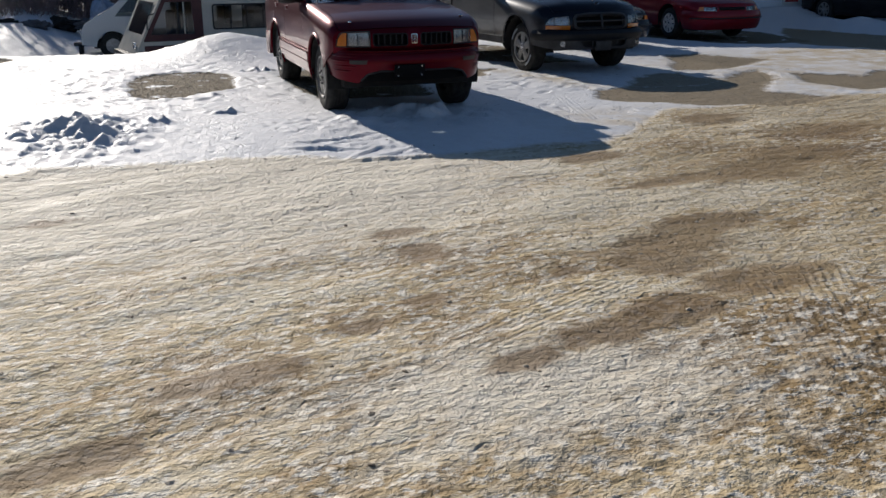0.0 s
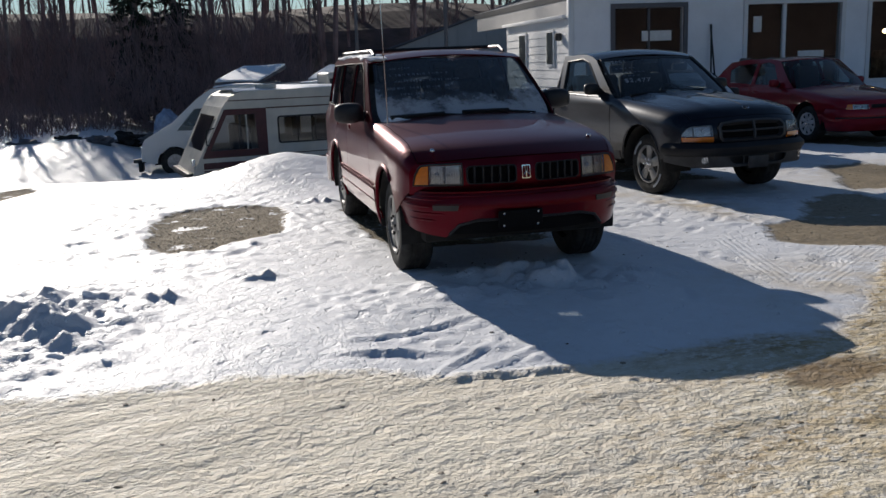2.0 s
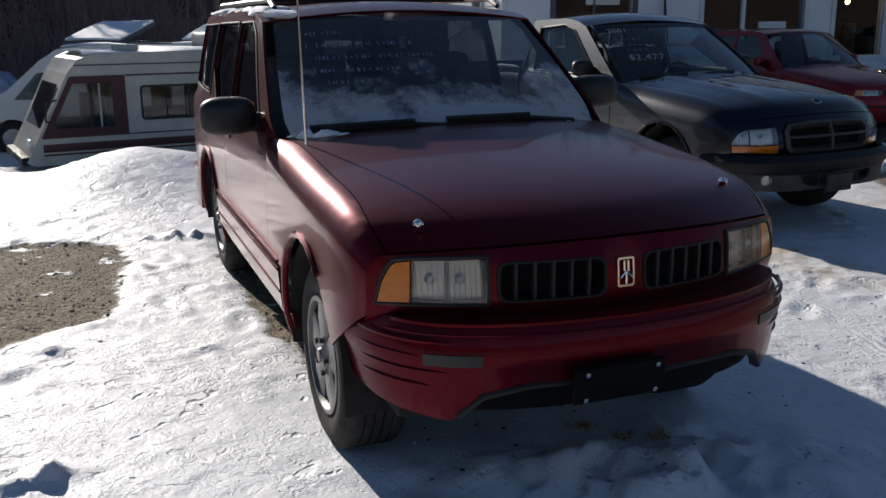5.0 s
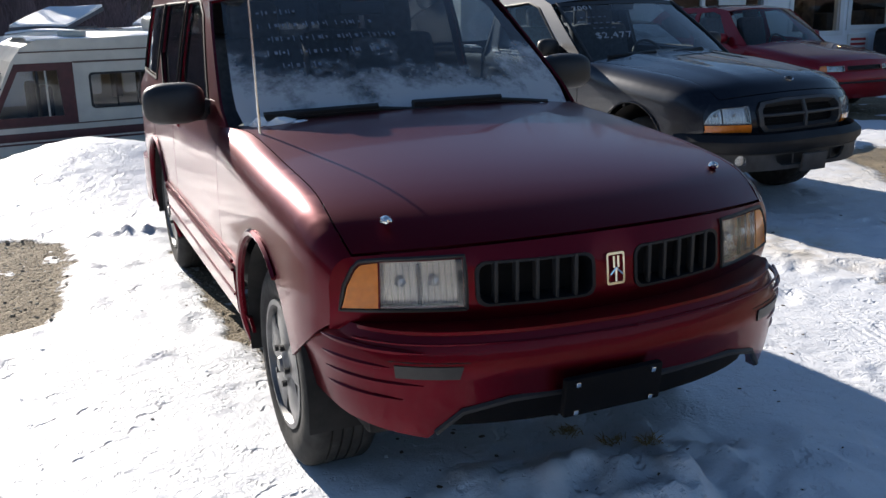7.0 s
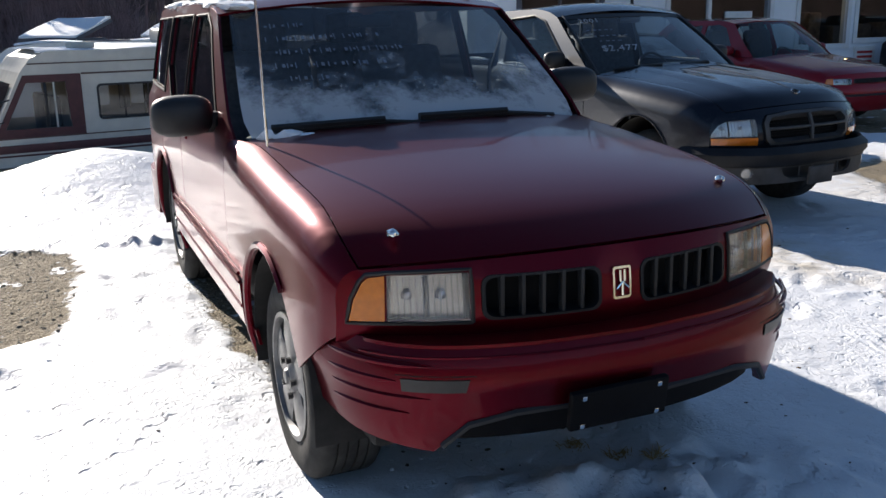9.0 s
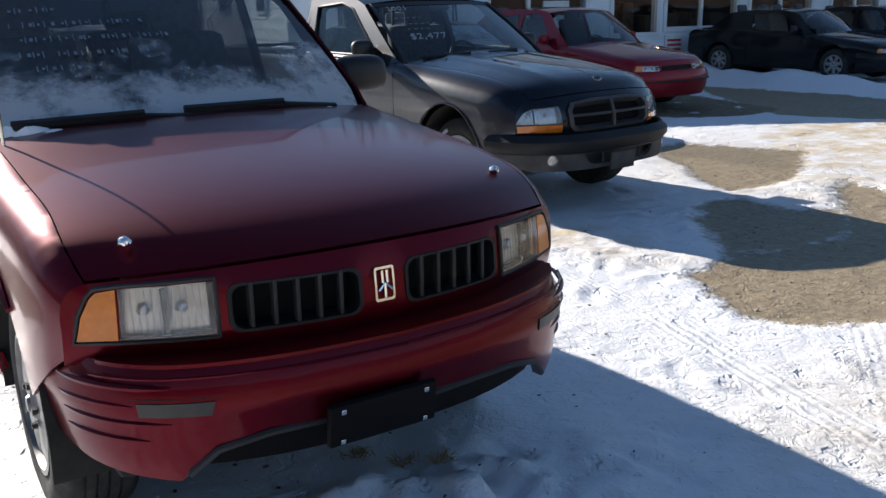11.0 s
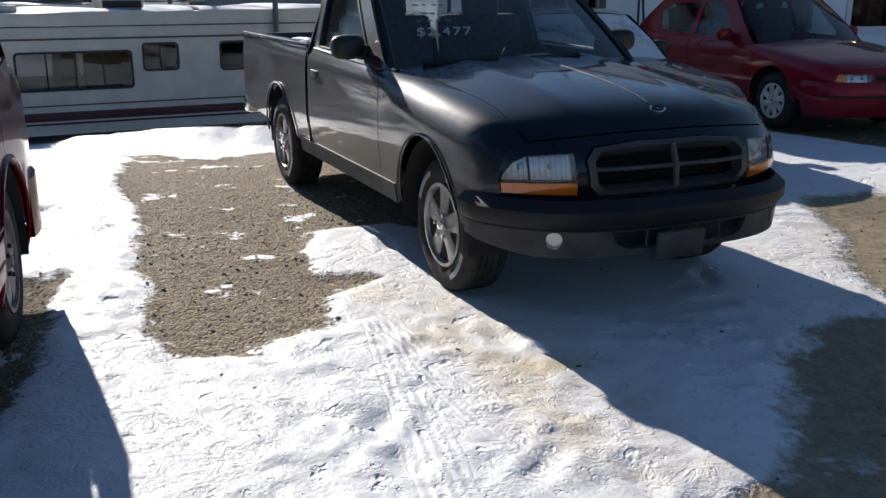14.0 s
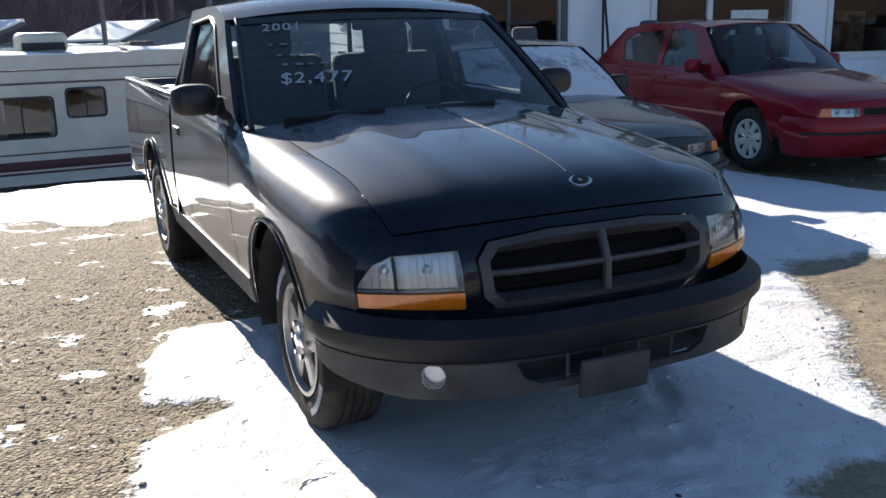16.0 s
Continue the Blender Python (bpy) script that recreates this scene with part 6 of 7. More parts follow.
def motorhome():
    rv = empty("motorhome", pose(-0.241, 23.466, -0.127, 0, 0, 13.0) @ Matrix.Diagonal((1.03, 1.03, 1.04, 1)), "cream motorhome with maroon stripes half buried in snow", "motorhome")
    side = [(-0.72, -0.55), (-0.62, -0.38), (-0.20, 0.42), (0.02, 0.86), (0.20, 1.08), (0.45, 1.18), (6.1, 1.22), (6.2, 1.12), (6.2, -0.60), (-0.60, -0.62)]
    wins = [[(-0.28, -0.02), (0.74, -0.03), (0.70, 0.70), (0.10, 0.70)], rounded(1.22, 0.08, 2.86, 0.60, 0.06), rounded(3.08, 0.33, 3.58, 0.70, 0.06), rounded(4.3, 0.30, 5.2, 0.70, 0.06)]
    part("body_side", sheet(side, lambda x, z: Vector((x, 0.05 * max(0, z - 0.8) ** 2, z)), wins, step=0.25, thick=0.04), CREAM, rv)
    part("far_side", sheet(side, lambda x, z: Vector((x, 2.15, z)), [wins[0], rounded(1.3, 0.10, 1.9, 0.62, 0.06), rounded(2.3, 0.10, 2.75, 0.62, 0.06), wins[2], wins[3]], step=0.5, thick=0.04), CREAM, rv)
    bm = bmesh.new()
    loop = [p for p in side]
    vs = [[bm.verts.new((x, y, z)) for x, z in loop] for y in (0.0, 2.15)]
    for i in range(len(loop)):
        j = (i + 1) % len(loop)
        bm.faces.new((vs[0][i], vs[0][j], vs[1][j], vs[1][i]))
    part("shell", bm, CREAM, rv, smooth=0)
    # cab: maroon surround, window, windscreen
    surround = [(-0.46, -0.16), (0.95, -0.16), (0.95, 0.82), (0.06, 0.82)]
    part("cab_surround", sheet(surround, lambda x, z: Vector((x, -0.012, z)), [wins[0]], step=0.3, thick=0.012), MAROON, rv, "maroon painted cab surround")
    cw = part("cab_window", sheet(wins[0], lambda x, z: Vector((x, 0.006, z)), step=0.4, thick=0), PANE, rv)
    part("window_bar", block(0.36, 0.40, -0.01, 0.02, -0.03, 0.70, 0.004), BLACK, cw)
    part("window_bar", block(0.50, 0.53, -0.01, 0.02, -0.03, 0.70, 0.004), CREAM, cw)
    flat_window(rv, 1.22, 2.86, 0.08, 0.60, 0.0, BLACK, PANE, 3)
    flat_window(rv, 3.08, 3.58, 0.33, 0.70, 0.0, BLACK, PANE, 1)
    flat_window(rv, 4.3, 5.2, 0.30, 0.70, 0.0, BLACK, PANE, 1)
    part("windscreen", sheet([(0.25, 0.05), (1.9, 0.05), (1.9, 0.95), (0.25, 0.95)], lambda y, s: Vector((-0.60 + 0.52 * s - 0.012 + 0.02, y, -0.36 + 1.02 * s * 1.08)), step=0.4, thick=0), TINTED, rv)
    for z0, z1, m_, name in ((0.985, 1.005, BROWN, "pin_stripe"), (0.80, 0.83, BROWN, "pin_stripe"), (-0.18, -0.16, BROWN, "pin_stripe"), (-0.40, -0.27, MAROON, "lower_stripe"), (-0.46, -0.43, MAROON, "lower_stripe")):
        xs0 = 0.96 if 0.1 < z0 < 0.83 else (0.15 if z0 > 0.9 else -0.45)
        part(name, block(xs0, 6.18, -0.014 + (0.002 if z0 < 0.9 else 0.0), 0.0, z0, z1, 0.003), m_, rv)
    part("bumper", block(-0.80, -0.62, 0.02, 2.1, -0.60, -0.46, 0.03), PLASTIC, rv)
    part("head_lamp", block(-0.64, -0.58, 0.18, 0.42, -0.35, -0.20, 0.02), REFLECT, rv)
    ac = part("roof_air_unit", block(2.55, 3.25, 0.6, 1.5, 1.21, 1.50, 0.09, seg=3), CREAM, rv)
    part("unit_grille", block(2.60, 3.20, 0.585, 0.60, 1.25, 1.36, 0.005), BLACK, ac)
    part("roof_vent", block(0.95, 1.35, 0.5, 0.9, 1.20, 1.30, 0.03), CREAM, rv)
    for k, (x0, x1) in enumerate(((0.3, 3.9), (4.0, 6.15))):
        bm = sheet([(x0, 0.03), (x1, 0.03), (x1, 2.1), (x0, 2.1)], lambda x, y: Vector((x, y, 1.175 + 0.008 * x + 0.035 * (1 + 0.8 * math.sin(x * 3.3 + y)) * min(1, y * 9))), step=0.14, thick=0.03)
        part("roof_snow", bm, SNOWCAP, rv, "settled snow on the roof")
    part("mirror_arm", tube([(-0.30, -0.02, 0.10), (-0.40, -0.22, 0.12), (-0.38, -0.22, 0.42), (-0.18, -0.02, 0.45)], 0.014, 6), BLACK, rv)
    part("interior_floor", block(-0.4, 6.1, 0.1, 2.1, -0.5, -0.42), CHASSIS, rv)
    for sx, sy in ((0.55, 0.45), (0.55, 1.45)):
        part("cab_seat", block(sx - 0.10, sx + 0.10, sy - 0.25, sy + 0.25, -0.4, 0.45, 0.06), CHASSIS, rv)
    part("interior_wall", block(2.3, 6.1, 1.2, 1.26, -0.45, 1.1), CHASSIS, rv)
    part("curtain", block(2.02, 2.22, 1.9, 1.96, 0.05, 0.65, 0.02), CLOTH, rv)
    part("cupboard", block(2.9, 3.02, 0.3, 1.9, -0.4, 1.0, 0.02), CLOTH, rv)
    return rv


def van():
    v = empty("van", pose(-2.45, 27.3, -1.08), "white cutaway van with a missing front bumper", "van")
    side = [(0.0, 0.42), (0.02, 0.80), (0.12, 0.98), (0.30, 1.08), (0.81, 1.36), (1.45, 1.93), (1.82, 2.17), (2.4, 2.24), (6.0, 2.26), (6.0, 0.35), (0.35, 0.35)]
    arch = ring(0.82, 0.33, 0.44, n=30)
    win = [(0.92, 1.16), (1.70, 1.16), (1.70, 1.70), (1.40, 1.70)]
    for y, nm in ((0.0, "body_side"), (1.95, "far_side")):
        part(nm, sheet(side, lambda x, z: Vector((x, y + (0.12 if y == 0 else -0.12) * max(0, z - 1.0), z)), [arch, win], step=0.2, thick=0.04), WHITECAR, v)
    bm = bmesh.new()
    a = [[bm.verts.new((x, yy + s * 0.12 * max(0, z - 1.0), z)) for x, z in side[:9]] for yy, s in ((0.0, 1), (1.95, -1))]
    for i in range(8):
        bm.faces.new((a[0][i], a[0][i + 1], a[1][i + 1], a[1][i]))
    part("hood_and_roof", bm, WHITECAR, v)
    part("windscreen", sheet([(0.25, 0.1), (1.7, 0.1), (1.7, 0.95), (0.25, 0.95)], lambda y, s: Vector((0.81 + 0.98 * s - 0.014, y, 1.36 + 0.80 * s + 0.02)), step=0.4, thick=0), TINTED, v)
    part("side_window", sheet(win, lambda x, z: Vector((x, 0.03 + 0.12 * (z - 1.0), z)), step=0.3, thick=0), PANE, v)
    for y, s in ((0.12, -1), (1.83, 1)):
        w = part("wheel", lathe([(0.05, 0), (0.36, 0.0), (0.37, -0.05), (0.37, -0.2), (0.2, -0.21), (0.05, -0.2)], 28, closed=True), RUBBER, v, m=pose(0.82, y - 0.06, 0.37, 0, 0, 90 * s))
        part("rim", lathe([(0.0005, 0.012), (0.10, 0.012), (0.20, 0.004)], 20), ALLOY, w)
    part("underbody", block(0.3, 5.9, 0.15, 1.8, 0.30, 0.45), CHASSIS, v)
    part("head_lamp", block(-0.02, 0.05, 0.15, 0.45, 0.60, 0.80, 0.02), REFLECT, v)
    part("bumper_bracket", block(-0.22, 0.10, 0.1, 0.22, 0.38, 0.48, 0.02), GREYTRIM, v)
    part("hanging_trim", block(-0.10, 0.0, 0.05, 0.5, 0.15, 0.42, 0.02), PLASTIC, v)
    part("roof_snow", sheet([(1.9, 0.3), (5.9, 0.3), (5.9, 1.7), (1.9, 1.7)], lambda x, y: Vector((x, y, 2.25 + 0.03 * math.sin(x * 3))), step=0.3, thick=0.03), SNOWCAP, v)
    return v


motorhome()
van()


# ---- buildings ----
def siding(name, color, pitch=0.1, vary=0.06):
    n = Nodes(name)
    n.set(Base_Color=n.mix(n.ramp(n.noise(1.4, 6, 0.65), (0.4, 0.0), (0.7, 0.35)), color, tuple(c * 0.72 for c in color)), Roughness=0.6)
    n.bump(n.noise(30, 3), 0.15, 0.004)
    return n.m


WALLWHITE = siding("white painted siding", (0.84, 0.85, 0.87))
TRIMWHITE = siding("white trim", (0.76, 0.76, 0.75))
BARNGREY = siding("weathered grey metal", (0.42, 0.41, 0.40))
FASCIA = siding("dark fascia", (0.10, 0.10, 0.11))
# near-black colour that puts the shade of the unlit room into its surfaces
SHOPSHADE = plain("shop interior in shade black", (0.016, 0.015, 0.014), 0.9, vary=0.5, scale=2.0)
WARM = plain("warm shelf goods", (0.09, 0.065, 0.05), 0.8, vary=0.7, scale=6.0)
SHINGLE = siding("roof shingle", (0.16, 0.155, 0.15))
BULB = Nodes("lit bulb")
BULB.p.inputs["Emission Color"].default_value = (1.0, 0.75, 0.35, 1)
BULB.p.inputs["Emission Strength"].default_value = 14.0
SIGNRED = plain("red sign", (0.45, 0.03, 0.03), 0.6, vary=0.15)
PAPER = plain("white paper", (0.70, 0.69, 0.66), 0.8, vary=0.08)


def shop():
    Y, X0, X1, RX = 22.5, 7.35, 27.0, 16.5
    eave, pitch = 2.95, 0.26
    top = lambda x: eave + pitch * (min(x, 2 * RX - x) - X0)
    b = tagged(new("wall_shop_front"), "white sided shop front with large dark windows", "building", kind="structure")
    b.matrix_world = pose(0, Y, 0)
    wins = [(8.40, 10.02, 0.85, 2.60), (11.58, 13.95, 0.80, 2.62), (14.72, 15.95, 0.85, 2.62), (16.25, 18.4, 0.95, 2.62), (18.9, 21.0, 0.95, 2.62), (21.8, 23.6, 0.95, 2.62)]
    outline = [(X0, -0.6), (X1, -0.6), (X1, top(X1)), (RX, top(RX)), (X0, top(X0))]
    part("front_wall", sheet(outline, lambda x, z: Vector((x, 0, z)), [[(a, c), (e, c), (e, d), (a, d)] for a, e, c, d in wins], step=1.2, thick=0.16), WALLWHITE, b, smooth=0)
    # lap boards on the shop front, recessed between the windows
    for k in range(30):
        z = -0.25 + 0.19 * k
        if z > top(RX) - 0.2:
            break
        lo = max(X0, X0 + (z + 0.19 - eave) / pitch) if z + 0.19 > eave else X0
        hi = min(X1, 2 * RX - lo) if z + 0.19 > eave else X1
        spans = [(lo, hi)]
        for a, e, c, d in wins:
            if z + 0.18 > c - 0.10 and z < d + 0.10:
                spans = [q for s in spans for q in ((s[0], min(s[1], a - 0.11)), (max(s[0], e + 0.11), s[1])) if q[1] - q[0] > 0.02]
        for a, e in spans:
            bm = bmesh.new()
            v = [bm.verts.new(p) for p in ((a, -0.004, z + 0.19), (e, -0.004, z + 0.19), (e, -0.018, z), (a, -0.018, z), (e, 0.0, z), (a, 0.0, z))]
            bm.faces.new((v[0], v[3], v[2], v[1]))
            bm.faces.new((v[3], v[5], v[4], v[2]))
            part("board", bm, WALLWHITE, b, smooth=0)
    for k, (a, e, c, d) in enumerate(wins):
        w = part("window_frame", sheet([(a - 0.10, c - 0.10), (e + 0.10, c - 0.10), (e + 0.10, d + 0.10), (a - 0.10, d + 0.10)], lambda x, z: Vector((x, -0.03, z)), [[(a, c), (e, c), (e, d), (a, d)]], step=1.0, thick=0.05), FASCIA if k == 0 else TRIMWHITE, b, smooth=0)
        part("pane", sheet([(a, c), (e, c), (e, d), (a, d)], lambda x, z: Vector((x, 0.06, z)), step=2.0, thick=0), SHOPGLASS, w, smooth=0)
        nb = 1 if e - a > 1.4 else 0
        for q in range(nb):
            x = a + (e - a) * (q + 1) / (nb + 1) - (0.25 if k == 1 else 0)
            part("mullion", block(x - (0.02 if k == 0 else 0.04), x + (0.02 if k == 0 else 0.04), 0.0, 0.09, c, d, 0.005), FASCIA if k == 0 else TRIMWHITE, w)
    # roof with its eave board, side wall and door
    for s, (xa, xb) in ((-1, (X0 - 0.02, RX)), (1, (RX, X1 + 0.35))):
        f = lambda x, y: Vector((x, y, eave + pitch * ((x if s < 0 else 2 * RX - x) - X0) + 0.02))
        part("roof_slope", sheet([(xa, -0.22), (xb, -0.22), (xb, 9.0), (xa, 9.0)], f, step=1.0, thick=0.14), SHINGLE, b, smooth=0)
        part("barge_board", sheet([(xa, 0.0), (xb, 0.0), (xb, 0.2), (xa, 0.2)], lambda x, q: Vector((x, -0.24, eave + pitch * ((x if s < 0 else 2 * RX - x) - X0) - 0.02 + q)), step=1.0, thick=0.03), TRIMWHITE, b, smooth=0)
    part("side_wall", block(X0, X0 + 0.16, 0.17, 5.2, -1.2, 2.44), TRIMWHITE, b)
    part("upper_side_wall", block(X0 + 0.03, X0 + 0.16, 0.17, 8.8, 2.45, eave - 0.02), BARNGREY, b)
    part("eave_board", block(X0 - 0.12, X0 + 0.03, 0.15, 5.3, 2.42, 2.50, 0.01), TRIMWHITE, b)
    for k in range(16):
        z = -0.6 + 0.19 * k
        bm = bmesh.new()
        v = [bm.verts.new(p) for p in ((X0 - 0.003, 0.0, z + 0.19), (X0 - 0.003, 5.2, z + 0.19), (X0 - 0.018, 5.2, z), (X0 - 0.018, 0.0, z), (X0, 5.2, z), (X0, 0.0, z))]
        bm.faces.new((v[0], v[1], v[2], v[3]))
        bm.faces.new((v[3], v[2], v[4], v[5]))
        part("board", bm, TRIMWHITE, b, smooth=0)
    part("corner_board", block(X0 - 0.03, X0 + 0.10, -0.035, 0.10, -0.6, eave, 0.004), TRIMWHITE, b)
    for y0, y1 in ((1.05, 1.5), (3.3, 3.85)):
        w = part("side_window", block(X0 - 0.05, X0 - 0.02, y0 - 0.06, y1 + 0.06, 1.38, 2.22, 0.004), TRIMWHITE, b)
        part("pane", block(X0 - 0.056, X0 - 0.05, y0, y1, 1.44, 2.16), SHOPGLASS, w)
    part("wall_lamp", block(X0 - 0.16, X0 - 0.02, 0.45, 0.58, 1.95, 2.12, 0.03), BLACK, b)
    # inside: floor, back wall and ceiling coloured near black as indoor shade; shelves, bulbs
    part("shop_back_wall", block(X0 + 0.2, X1, 3.4, 3.5, -0.5, 2.9), SHOPSHADE, b)
    part("shop_floor", block(X0 + 0.2, X1, 0.2, 3.4, -0.02, 0.05), SHOPSHADE, b)
    part("shop_ceiling", block(X0 + 0.2, X1, 0.2, 3.4, 2.80, 2.88), SHOPSHADE, b)
    rs = random.Random(8)
    for k in range(26):
        x = X0 + 0.8 + k * 0.7
        part("stock", block(x, x + rs.uniform(0.25, 0.6), 1.0, 1.5, 0.05, rs.uniform(0.7, 1.5), 0.03), WARM if k % 3 else CLOTH, b)
    for x, z in ((14.95, 2.25), (15.62, 1.95), (17.0, 2.2), (20.1, 2.2)):
        part("light_bulb", blob(x, 0.7, z, 0.05, 0.05, 0.06, 1, 0.0, 1, 2), BULB.m, b)
    part("window_card", block(12.9, 13.55, 0.02, 0.05, 1.0, 1.55, 0.003), PAPER, b)
    part("window_card", block(11.75, 11.95, 0.02, 0.05, 2.0, 2.35, 0.003), PAPER, b)
    part("window_notice", block(9.05, 9.75, 0.02, 0.05, 1.88, 2.10, 0.003), PAPER, b)
    sg = part("red_sign", block(16.2, 16.75, -0.05, -0.02, 0.36, 0.78, 0.004), PAPER, b)
    for z in (0.66, 0.56, 0.46):
        part("sign_line", block(16.27, 16.68, -0.056, -0.05, z - 0.025, z + 0.025), SIGNRED, sg)
    for x in (10.55, 10.75):
        part("leaning_pole", tube([(x, -0.35, 0.0), (x + (0.12 if x < 10.6 else -0.1), -0.06, 2.2)], 0.02, 6), BLACK, b)
    return b


SHOPGLASS = glass("shop window glass", (0.55, 0.58, 0.58), 0.0)
shop()


def barn():
    b = tagged(new("wall_barn"), "long grey metal building behind the shop", "building", kind="structure")
    b.matrix_world = pose(0, 42, -1.1)
    slope = [(2.6, -0.2), (40.0, -0.2), (40.0, 7.1), (18.0, 7.1), (2.6, 2.09)]
    part("gable_wall", sheet(slope, lambda x, z: Vector((x, 0, z)), step=1.5, thick=0.15), BARNGREY, b, smooth=0)
    for k in range(46):
        x = 2.9 + 0.62 * k
        zt = 2.09 + (x - 2.6) * 5.01 / 15.4 if x < 18.0 else 7.1
        part("metal_rib", block(x - 0.02, x + 0.02, -0.03, 0.0, -0.2, zt - 0.02), BARNGREY, b)
    part("roof_edge", tube([(2.3, -0.06, 2.03), (18.0, -0.06, 7.15), (40.0, -0.06, 7.15)], 0.06, 6), FASCIA, b)
    return b


barn()


def shed(m):
    s = empty("garden_shed", m, "small shed with a snow-covered tilted roof", "shed", "sheds behind the motorhome")
    part("shed_wall", block(0.08, 1.15, 0.08, 1.75, -0.2, 2.0), FASCIA, s)
    part("shed_roof", sheet([(-0.05, -0.12), (1.28, -0.12), (1.28, 1.9), (-0.05, 1.9)], lambda x, y: Vector((x, y, 2.05 + 0.20 * y)), step=0.6, thick=0.08), FASCIA, s)
    part("roof_snow", sheet([(-0.03, -0.10), (1.26, -0.10), (1.26, 1.88), (-0.03, 1.88)], lambda x, y: Vector((x, y, 2.10 + 0.20 * y + 0.015 * math.sin(3 * x + 2 * y))), step=0.2, thick=0.05), SNOWCAP, s)


shed(pose(-0.5, 29.5, -0.8, 0, 0, -24))
shed(pose(2.15, 31.2, -0.85, 0, 0, -24))
for x, y, h, r in ((5.0, 24.6, 5.2, 0.045), (3.2, 27.5, 5.5, 0.045)):
    p = empty("utility_pole", pose(x, y, -1.0), "slim dark utility pole behind the motorhome", "pole", "poles")
    part("pole", tube([(0, 0, 0), (0.03, 0, h)], r, 8), FASCIA, p)
    part("pole_cap", tube([(0.03, 0, h), (0.03, 0, h + 0.08)], r * 1.25, 8), CHROME, p)


# ---- woods ----
BARK = plain("winter bark", (0.18, 0.140, 0.130), 0.9, vary=0.5, scale=3.0)
TWIG = plain("bare twigs", (0.22, 0.155, 0.155), 0.9, vary=0.5, scale=1.0)
NEEDLE = plain("spruce needles", (0.016, 0.026, 0.015), 0.85, vary=0.5, scale=2.0)


def limb(V, F, a, b, ra, rb, n=4):
    d = (b - a)
    if d.length < 1e-4:
        return
    d.normalize()
    u = d.orthogonal().normalized()
    w = d.cross(u)
    k = len(V)
    for p, r in ((a, ra), (b, rb)):
        for i in range(n):
            q = 2 * math.pi * i / n
            V.append(tuple(p + r * (math.cos(q) * u + math.sin(q) * w)))
    for i in range(n):
        F.append((k + i, k + (i + 1) % n, k + n + (i + 1) % n, k + n + i))


def bare_tree(V, F, x, y, z, h, r, rs):
    pts = [Vector((x, y, z))]
    lean = Vector((rs.uniform(-0.06, 0.06), rs.uniform(-0.06, 0.06), 1))
    for k in range(6):
        pts.append(pts[-1] + lean * (h / 6) + Vector((rs.uniform(-0.1, 0.1), rs.uniform(-0.1, 0.1), 0)))
    for k in range(6):
        limb(V, F, pts[k], pts[k + 1], r * (1 - k / 6.3), r * (1 - (k + 1) / 6.3), 5)
    for k in range(int(h * 2.6)):
        t = rs.uniform(0.22, 0.99)
        i = min(5, int(t * 6))
        p = pts[i].lerp(pts[i + 1], t * 6 - i)
        a = rs.uniform(0, 2 * math.pi)
        L = h * (1.05 - t) * rs.uniform(0.18, 0.42) + 0.3
        q = p + Vector((math.cos(a), math.sin(a), rs.uniform(1.2, 3.0))).normalized() * L
        rb = r * (1.05 - t) * 0.28 + 0.004
        limb(V, F, p, q, rb, rb * 0.4, 3)
        for j in range(4):
            s = p.lerp(q, rs.uniform(0.3, 1.0))
            limb(V, F, s, s + Vector((rs.uniform(-1, 1), rs.uniform(-1, 1), rs.uniform(0.6, 1.8))) * L * 0.26, rb * 0.4, 0.004, 3)


def from_lists(name, V, F, material, parent=None):
    me = bpy.data.meshes.new(name)
    me.from_pydata(V, [], F)
    me.materials.append(material)
    ob = new(name, me)
    if parent:
        ob.parent = parent
    return ob


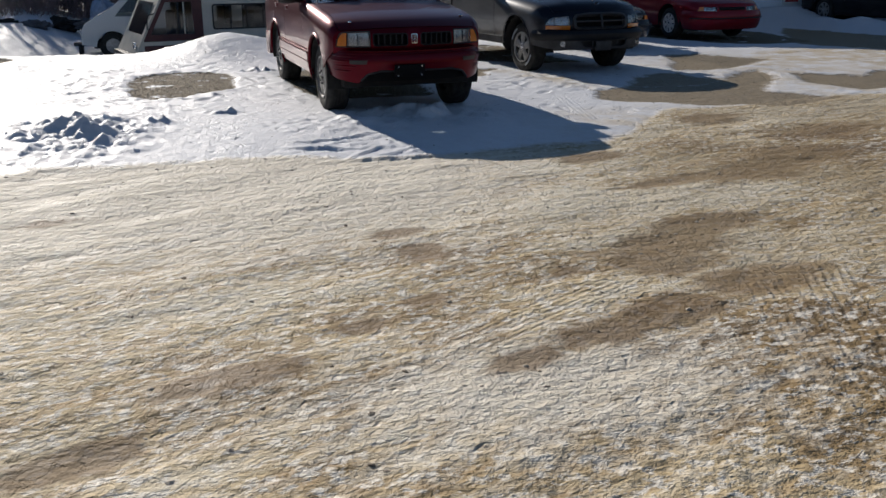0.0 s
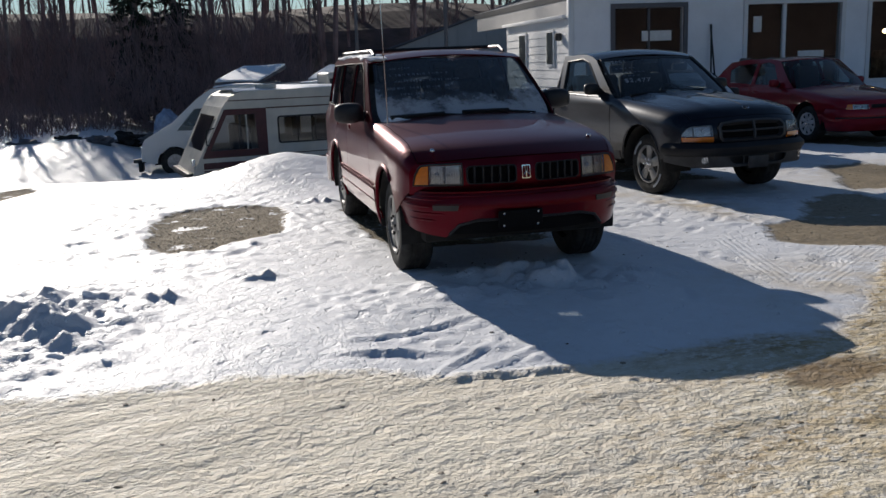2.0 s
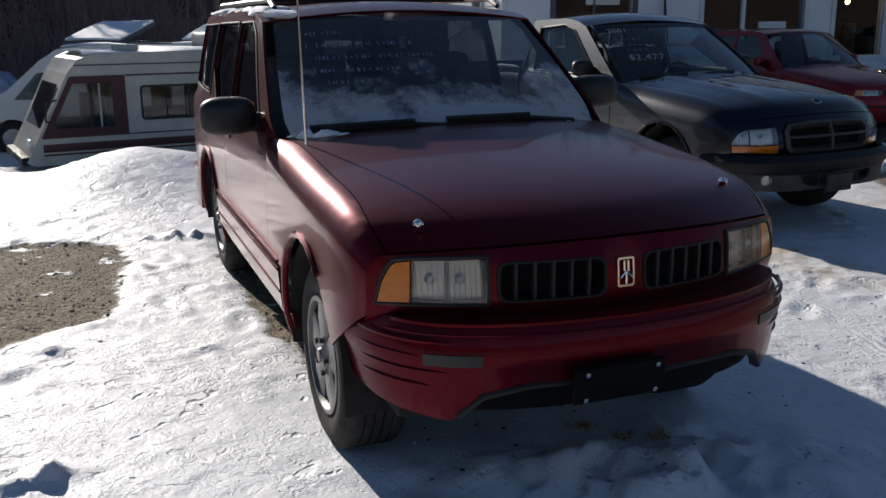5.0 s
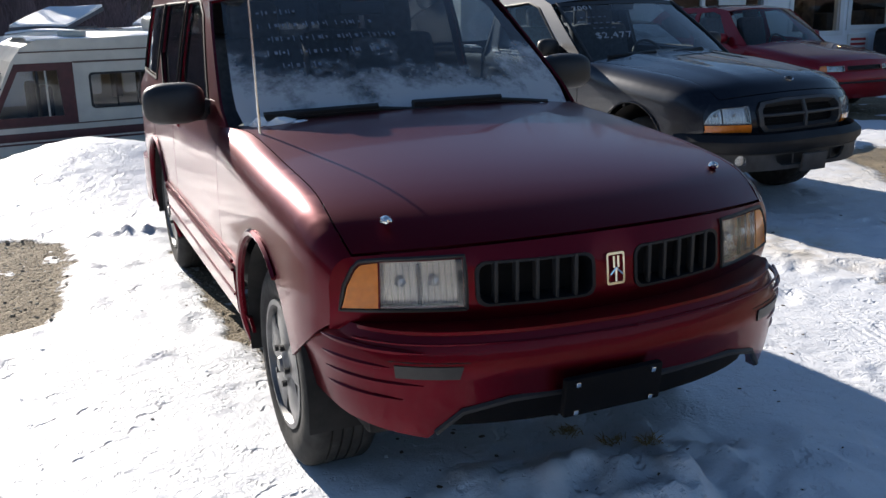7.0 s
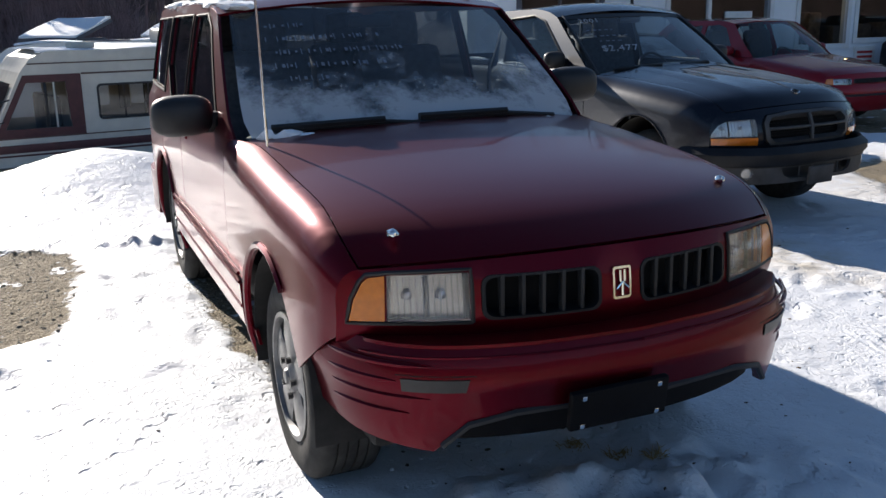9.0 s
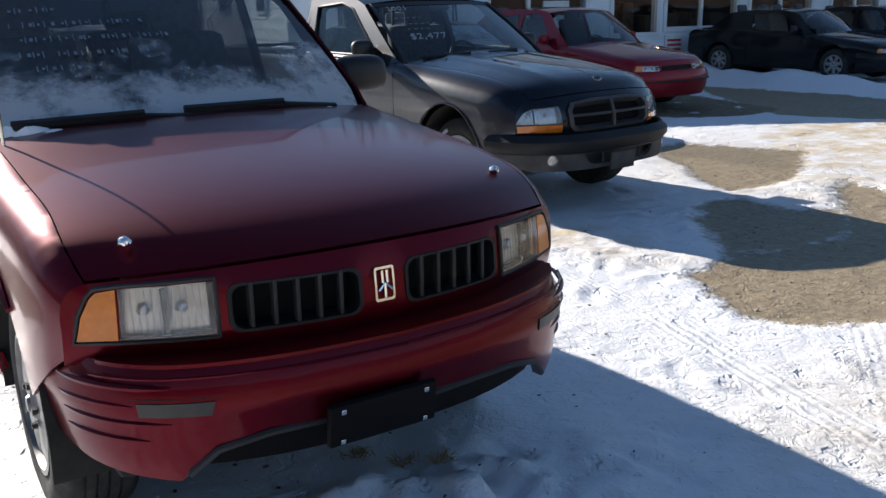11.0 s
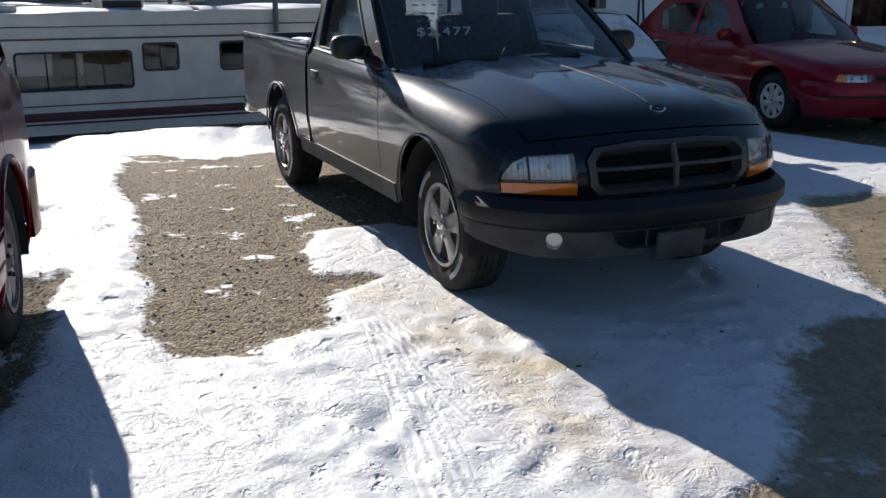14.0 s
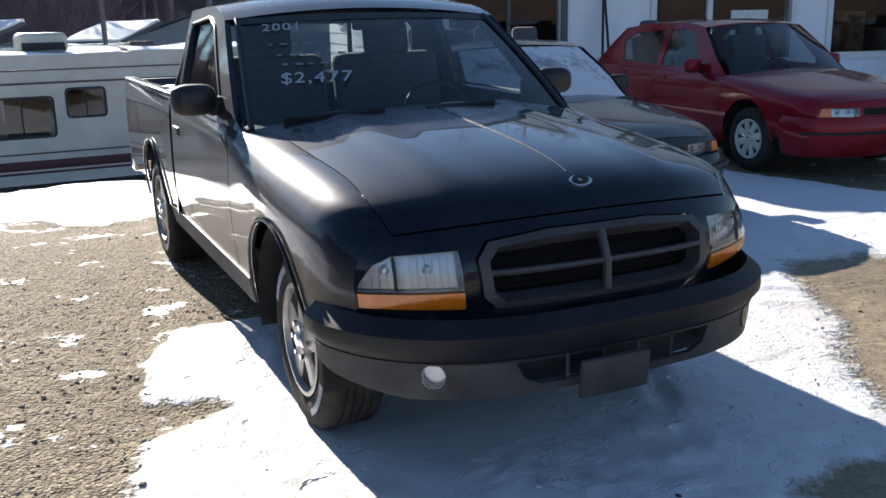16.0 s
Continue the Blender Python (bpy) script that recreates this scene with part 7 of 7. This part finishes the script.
def woods():
    rs = random.Random(11)
    for k in range(20):
        x = -22 + k * 2.2 + rs.uniform(-1.0, 1.0)
        y = rs.uniform(38, 48) + (8 if x > 2 else 0)
        V, F = [], []
        bare_tree(V, F, 0, 0, 0, rs.uniform(9, 13), rs.uniform(0.07, 0.14), rs)
        t = empty("bare_tree", pose(x, y, -0.6), "leafless winter tree at the wood's edge", "tree", "woodland edge trees")
        n = 6 * 10
        from_lists("trunk", V[:n], [f for f in F if max(f) < n], BARK, t)
        from_lists("crown", V[n:], [tuple(i - n for i in f) for f in F if min(f) >= n], TWIG, t)
    V, F = [], []
    for k in range(380):
        ty = rs.uniform(46, 74)
        bare_tree(V, F, rs.uniform(-60, 70), ty, 0.5 + 0.12 * (ty - 46), rs.uniform(11, 17), rs.uniform(0.07, 0.15), rs)
    tagged(from_lists("far_woods", V, F, TWIG), "grey-brown leafless woodland behind the lot", "woods", kind="stuff")
    V, F = [], []
    for k in range(36000):
        x, y = rs.uniform(-40, 2.4), 34.8 + 16 * rs.random() ** 1.1
        if x < -3.5:
            y -= 0.9 * min(4.5, -3.5 - x)
        z = -0.5 + 4.0 * rs.random() ** 1.1 * min(1.0, 0.25 + (y - 34.5) / 7)
        a = Vector((x, y, z))
        b = a + Vector((rs.gauss(0, 0.4), rs.gauss(0, 0.4), rs.uniform(0.3, 1.3)))
        limb(V, F, a - Vector((0, 0, 0.3)), b, rs.uniform(0.006, 0.018), 0.004, 3)
    tagged(from_lists("brushwood", V, F, TWIG), "dense brown brushwood under the trees", "brush", kind="stuff")
    # the dark rise of land behind the trees
    xs, ys = np.linspace(-120, 120, 90), np.linspace(42, 120, 26)
    V, F = [], []
    for y in ys:
        for x in xs:
            q = min(1.0, (y - 42) / 20)
            V.append((float(x), float(y), float(-0.8 + 6.0 * q * q * (3 - 2 * q) + 1.2 * noise.noise(Vector((x * 0.07, y * 0.07, 0))) * q)))
    for j in range(25):
        for i in range(89):
            k = j * 90 + i
            F.append((k, k + 1, k + 91, k + 90))
    tagged(from_lists("wooded_rise", V, F, RISE), "brown wooded rise behind the lot", "hillside", kind="structure")
    # plain unseen skyline added behind and beside, to darken reflections and low sky
    V, F = [], []
    rim = [(-60, 55), (-56, 0), (-50, -40), (-25, -55), (20, -60), (70, -55), (105, -10), (110, 60)]
    line = [Vector(a).lerp(Vector(b), k / 24) for a, b in zip(rim, rim[1:]) for k in range(24)]
    for k, p in enumerate(line):
        top = 9 + 3 * noise.noise(Vector((k * 0.13, 3, 0))) + 1.2 * rs.random()
        for q, z in ((1.0, -1.5), (1.06, top * 0.6), (1.14, top)):
            V.append((p.x * q, p.y * q, z))
    for k in range(len(line) - 1):
        for j in range(2):
            F.append((3 * k + j, 3 * k + 3 + j, 3 * k + 4 + j, 3 * k + 1 + j))
    tagged(from_lists("backdrop", V, F, RISE), "unseen brown wooded skyline added round the lot", "hillside", kind="structure")
    # evergreens
    for x, y, h, w in ((-3.9, 41, 10.0, 1.2), (-2.6, 43, 10.0, 1.1)):
        t = empty("spruce_tree", pose(x, y, -0.6), "tall dark spruce at the edge of the woods", "tree", "evergreens")
        part("trunk", tube([(0, 0, 0), (0.05, 0, h * 0.5), (0, 0, h)], 0.2, 7, radii=[0.22, 0.14, 0.02]), BARK, t)
        V, F = [], []
        for k in range(150):
            q = (k + rs.random()) / 150
            z = 0.5 + q * (h - 0.6)
            L = w * (1 - q) ** 0.8 * rs.uniform(0.7, 1.1) + 0.15
            a = rs.uniform(0, 2 * math.pi)
            tip = Vector((math.cos(a) * L, math.sin(a) * L, z - 0.28 * L))
            base = Vector((0, 0, z))
            limb(V, F, base, tip, 0.03, 0.008, 3)
            for j in range(16):
                s = base.lerp(tip, rs.uniform(0.15, 1.0))
                e = s + Vector((rs.gauss(0, 0.22), rs.gauss(0, 0.22), rs.uniform(-0.32, 0.06)))
                m = len(V)
                sd_ = Vector((rs.gauss(0, 0.05), rs.gauss(0, 0.05), 0.05))
                V.extend([tuple(s + sd_), tuple(s - sd_), tuple(e)])
                F.append((m, m + 1, m + 2))
        from_lists("crown", V, F, NEEDLE, t)


RISE = plain("wooded slope", (0.066, 0.048, 0.046), 0.95, vary=0.6, scale=0.8)
woods()
# scrap heaped at the wood's edge
rs = random.Random(5)
for k, (x, y, s) in enumerate(((-6.2, 31.4, 0.4), (-5.0, 32.0, 0.45), (-4.1, 31.6, 0.4), (-3.3, 32.2, 0.45), (-2.6, 31.8, 0.35))):
    V = blob(0, 0, 0.1, s, s * 0.6, s * 0.45, k + 3, 0.8, 2.2, 3)
    tagged(part("scrap_mound", V, CHASSIS if k % 2 else FASCIA, None, m=pose(x, y, -0.52)), "dark mound of scrap dusted with snow", "scrap pile", "scrap at the wood's edge")
tagged(part("tarpaulin", blob(0, 0, 0.6, 0.42, 0.36, 0.85, 9, 0.35, 2.0, 3, flat=0.0), plain("blue tarpaulin", (0.20, 0.28, 0.42), 0.5), None, m=pose(-1.95, 30.0, -0.95)), "blue tarpaulin over a pile near the woods", "tarpaulin")
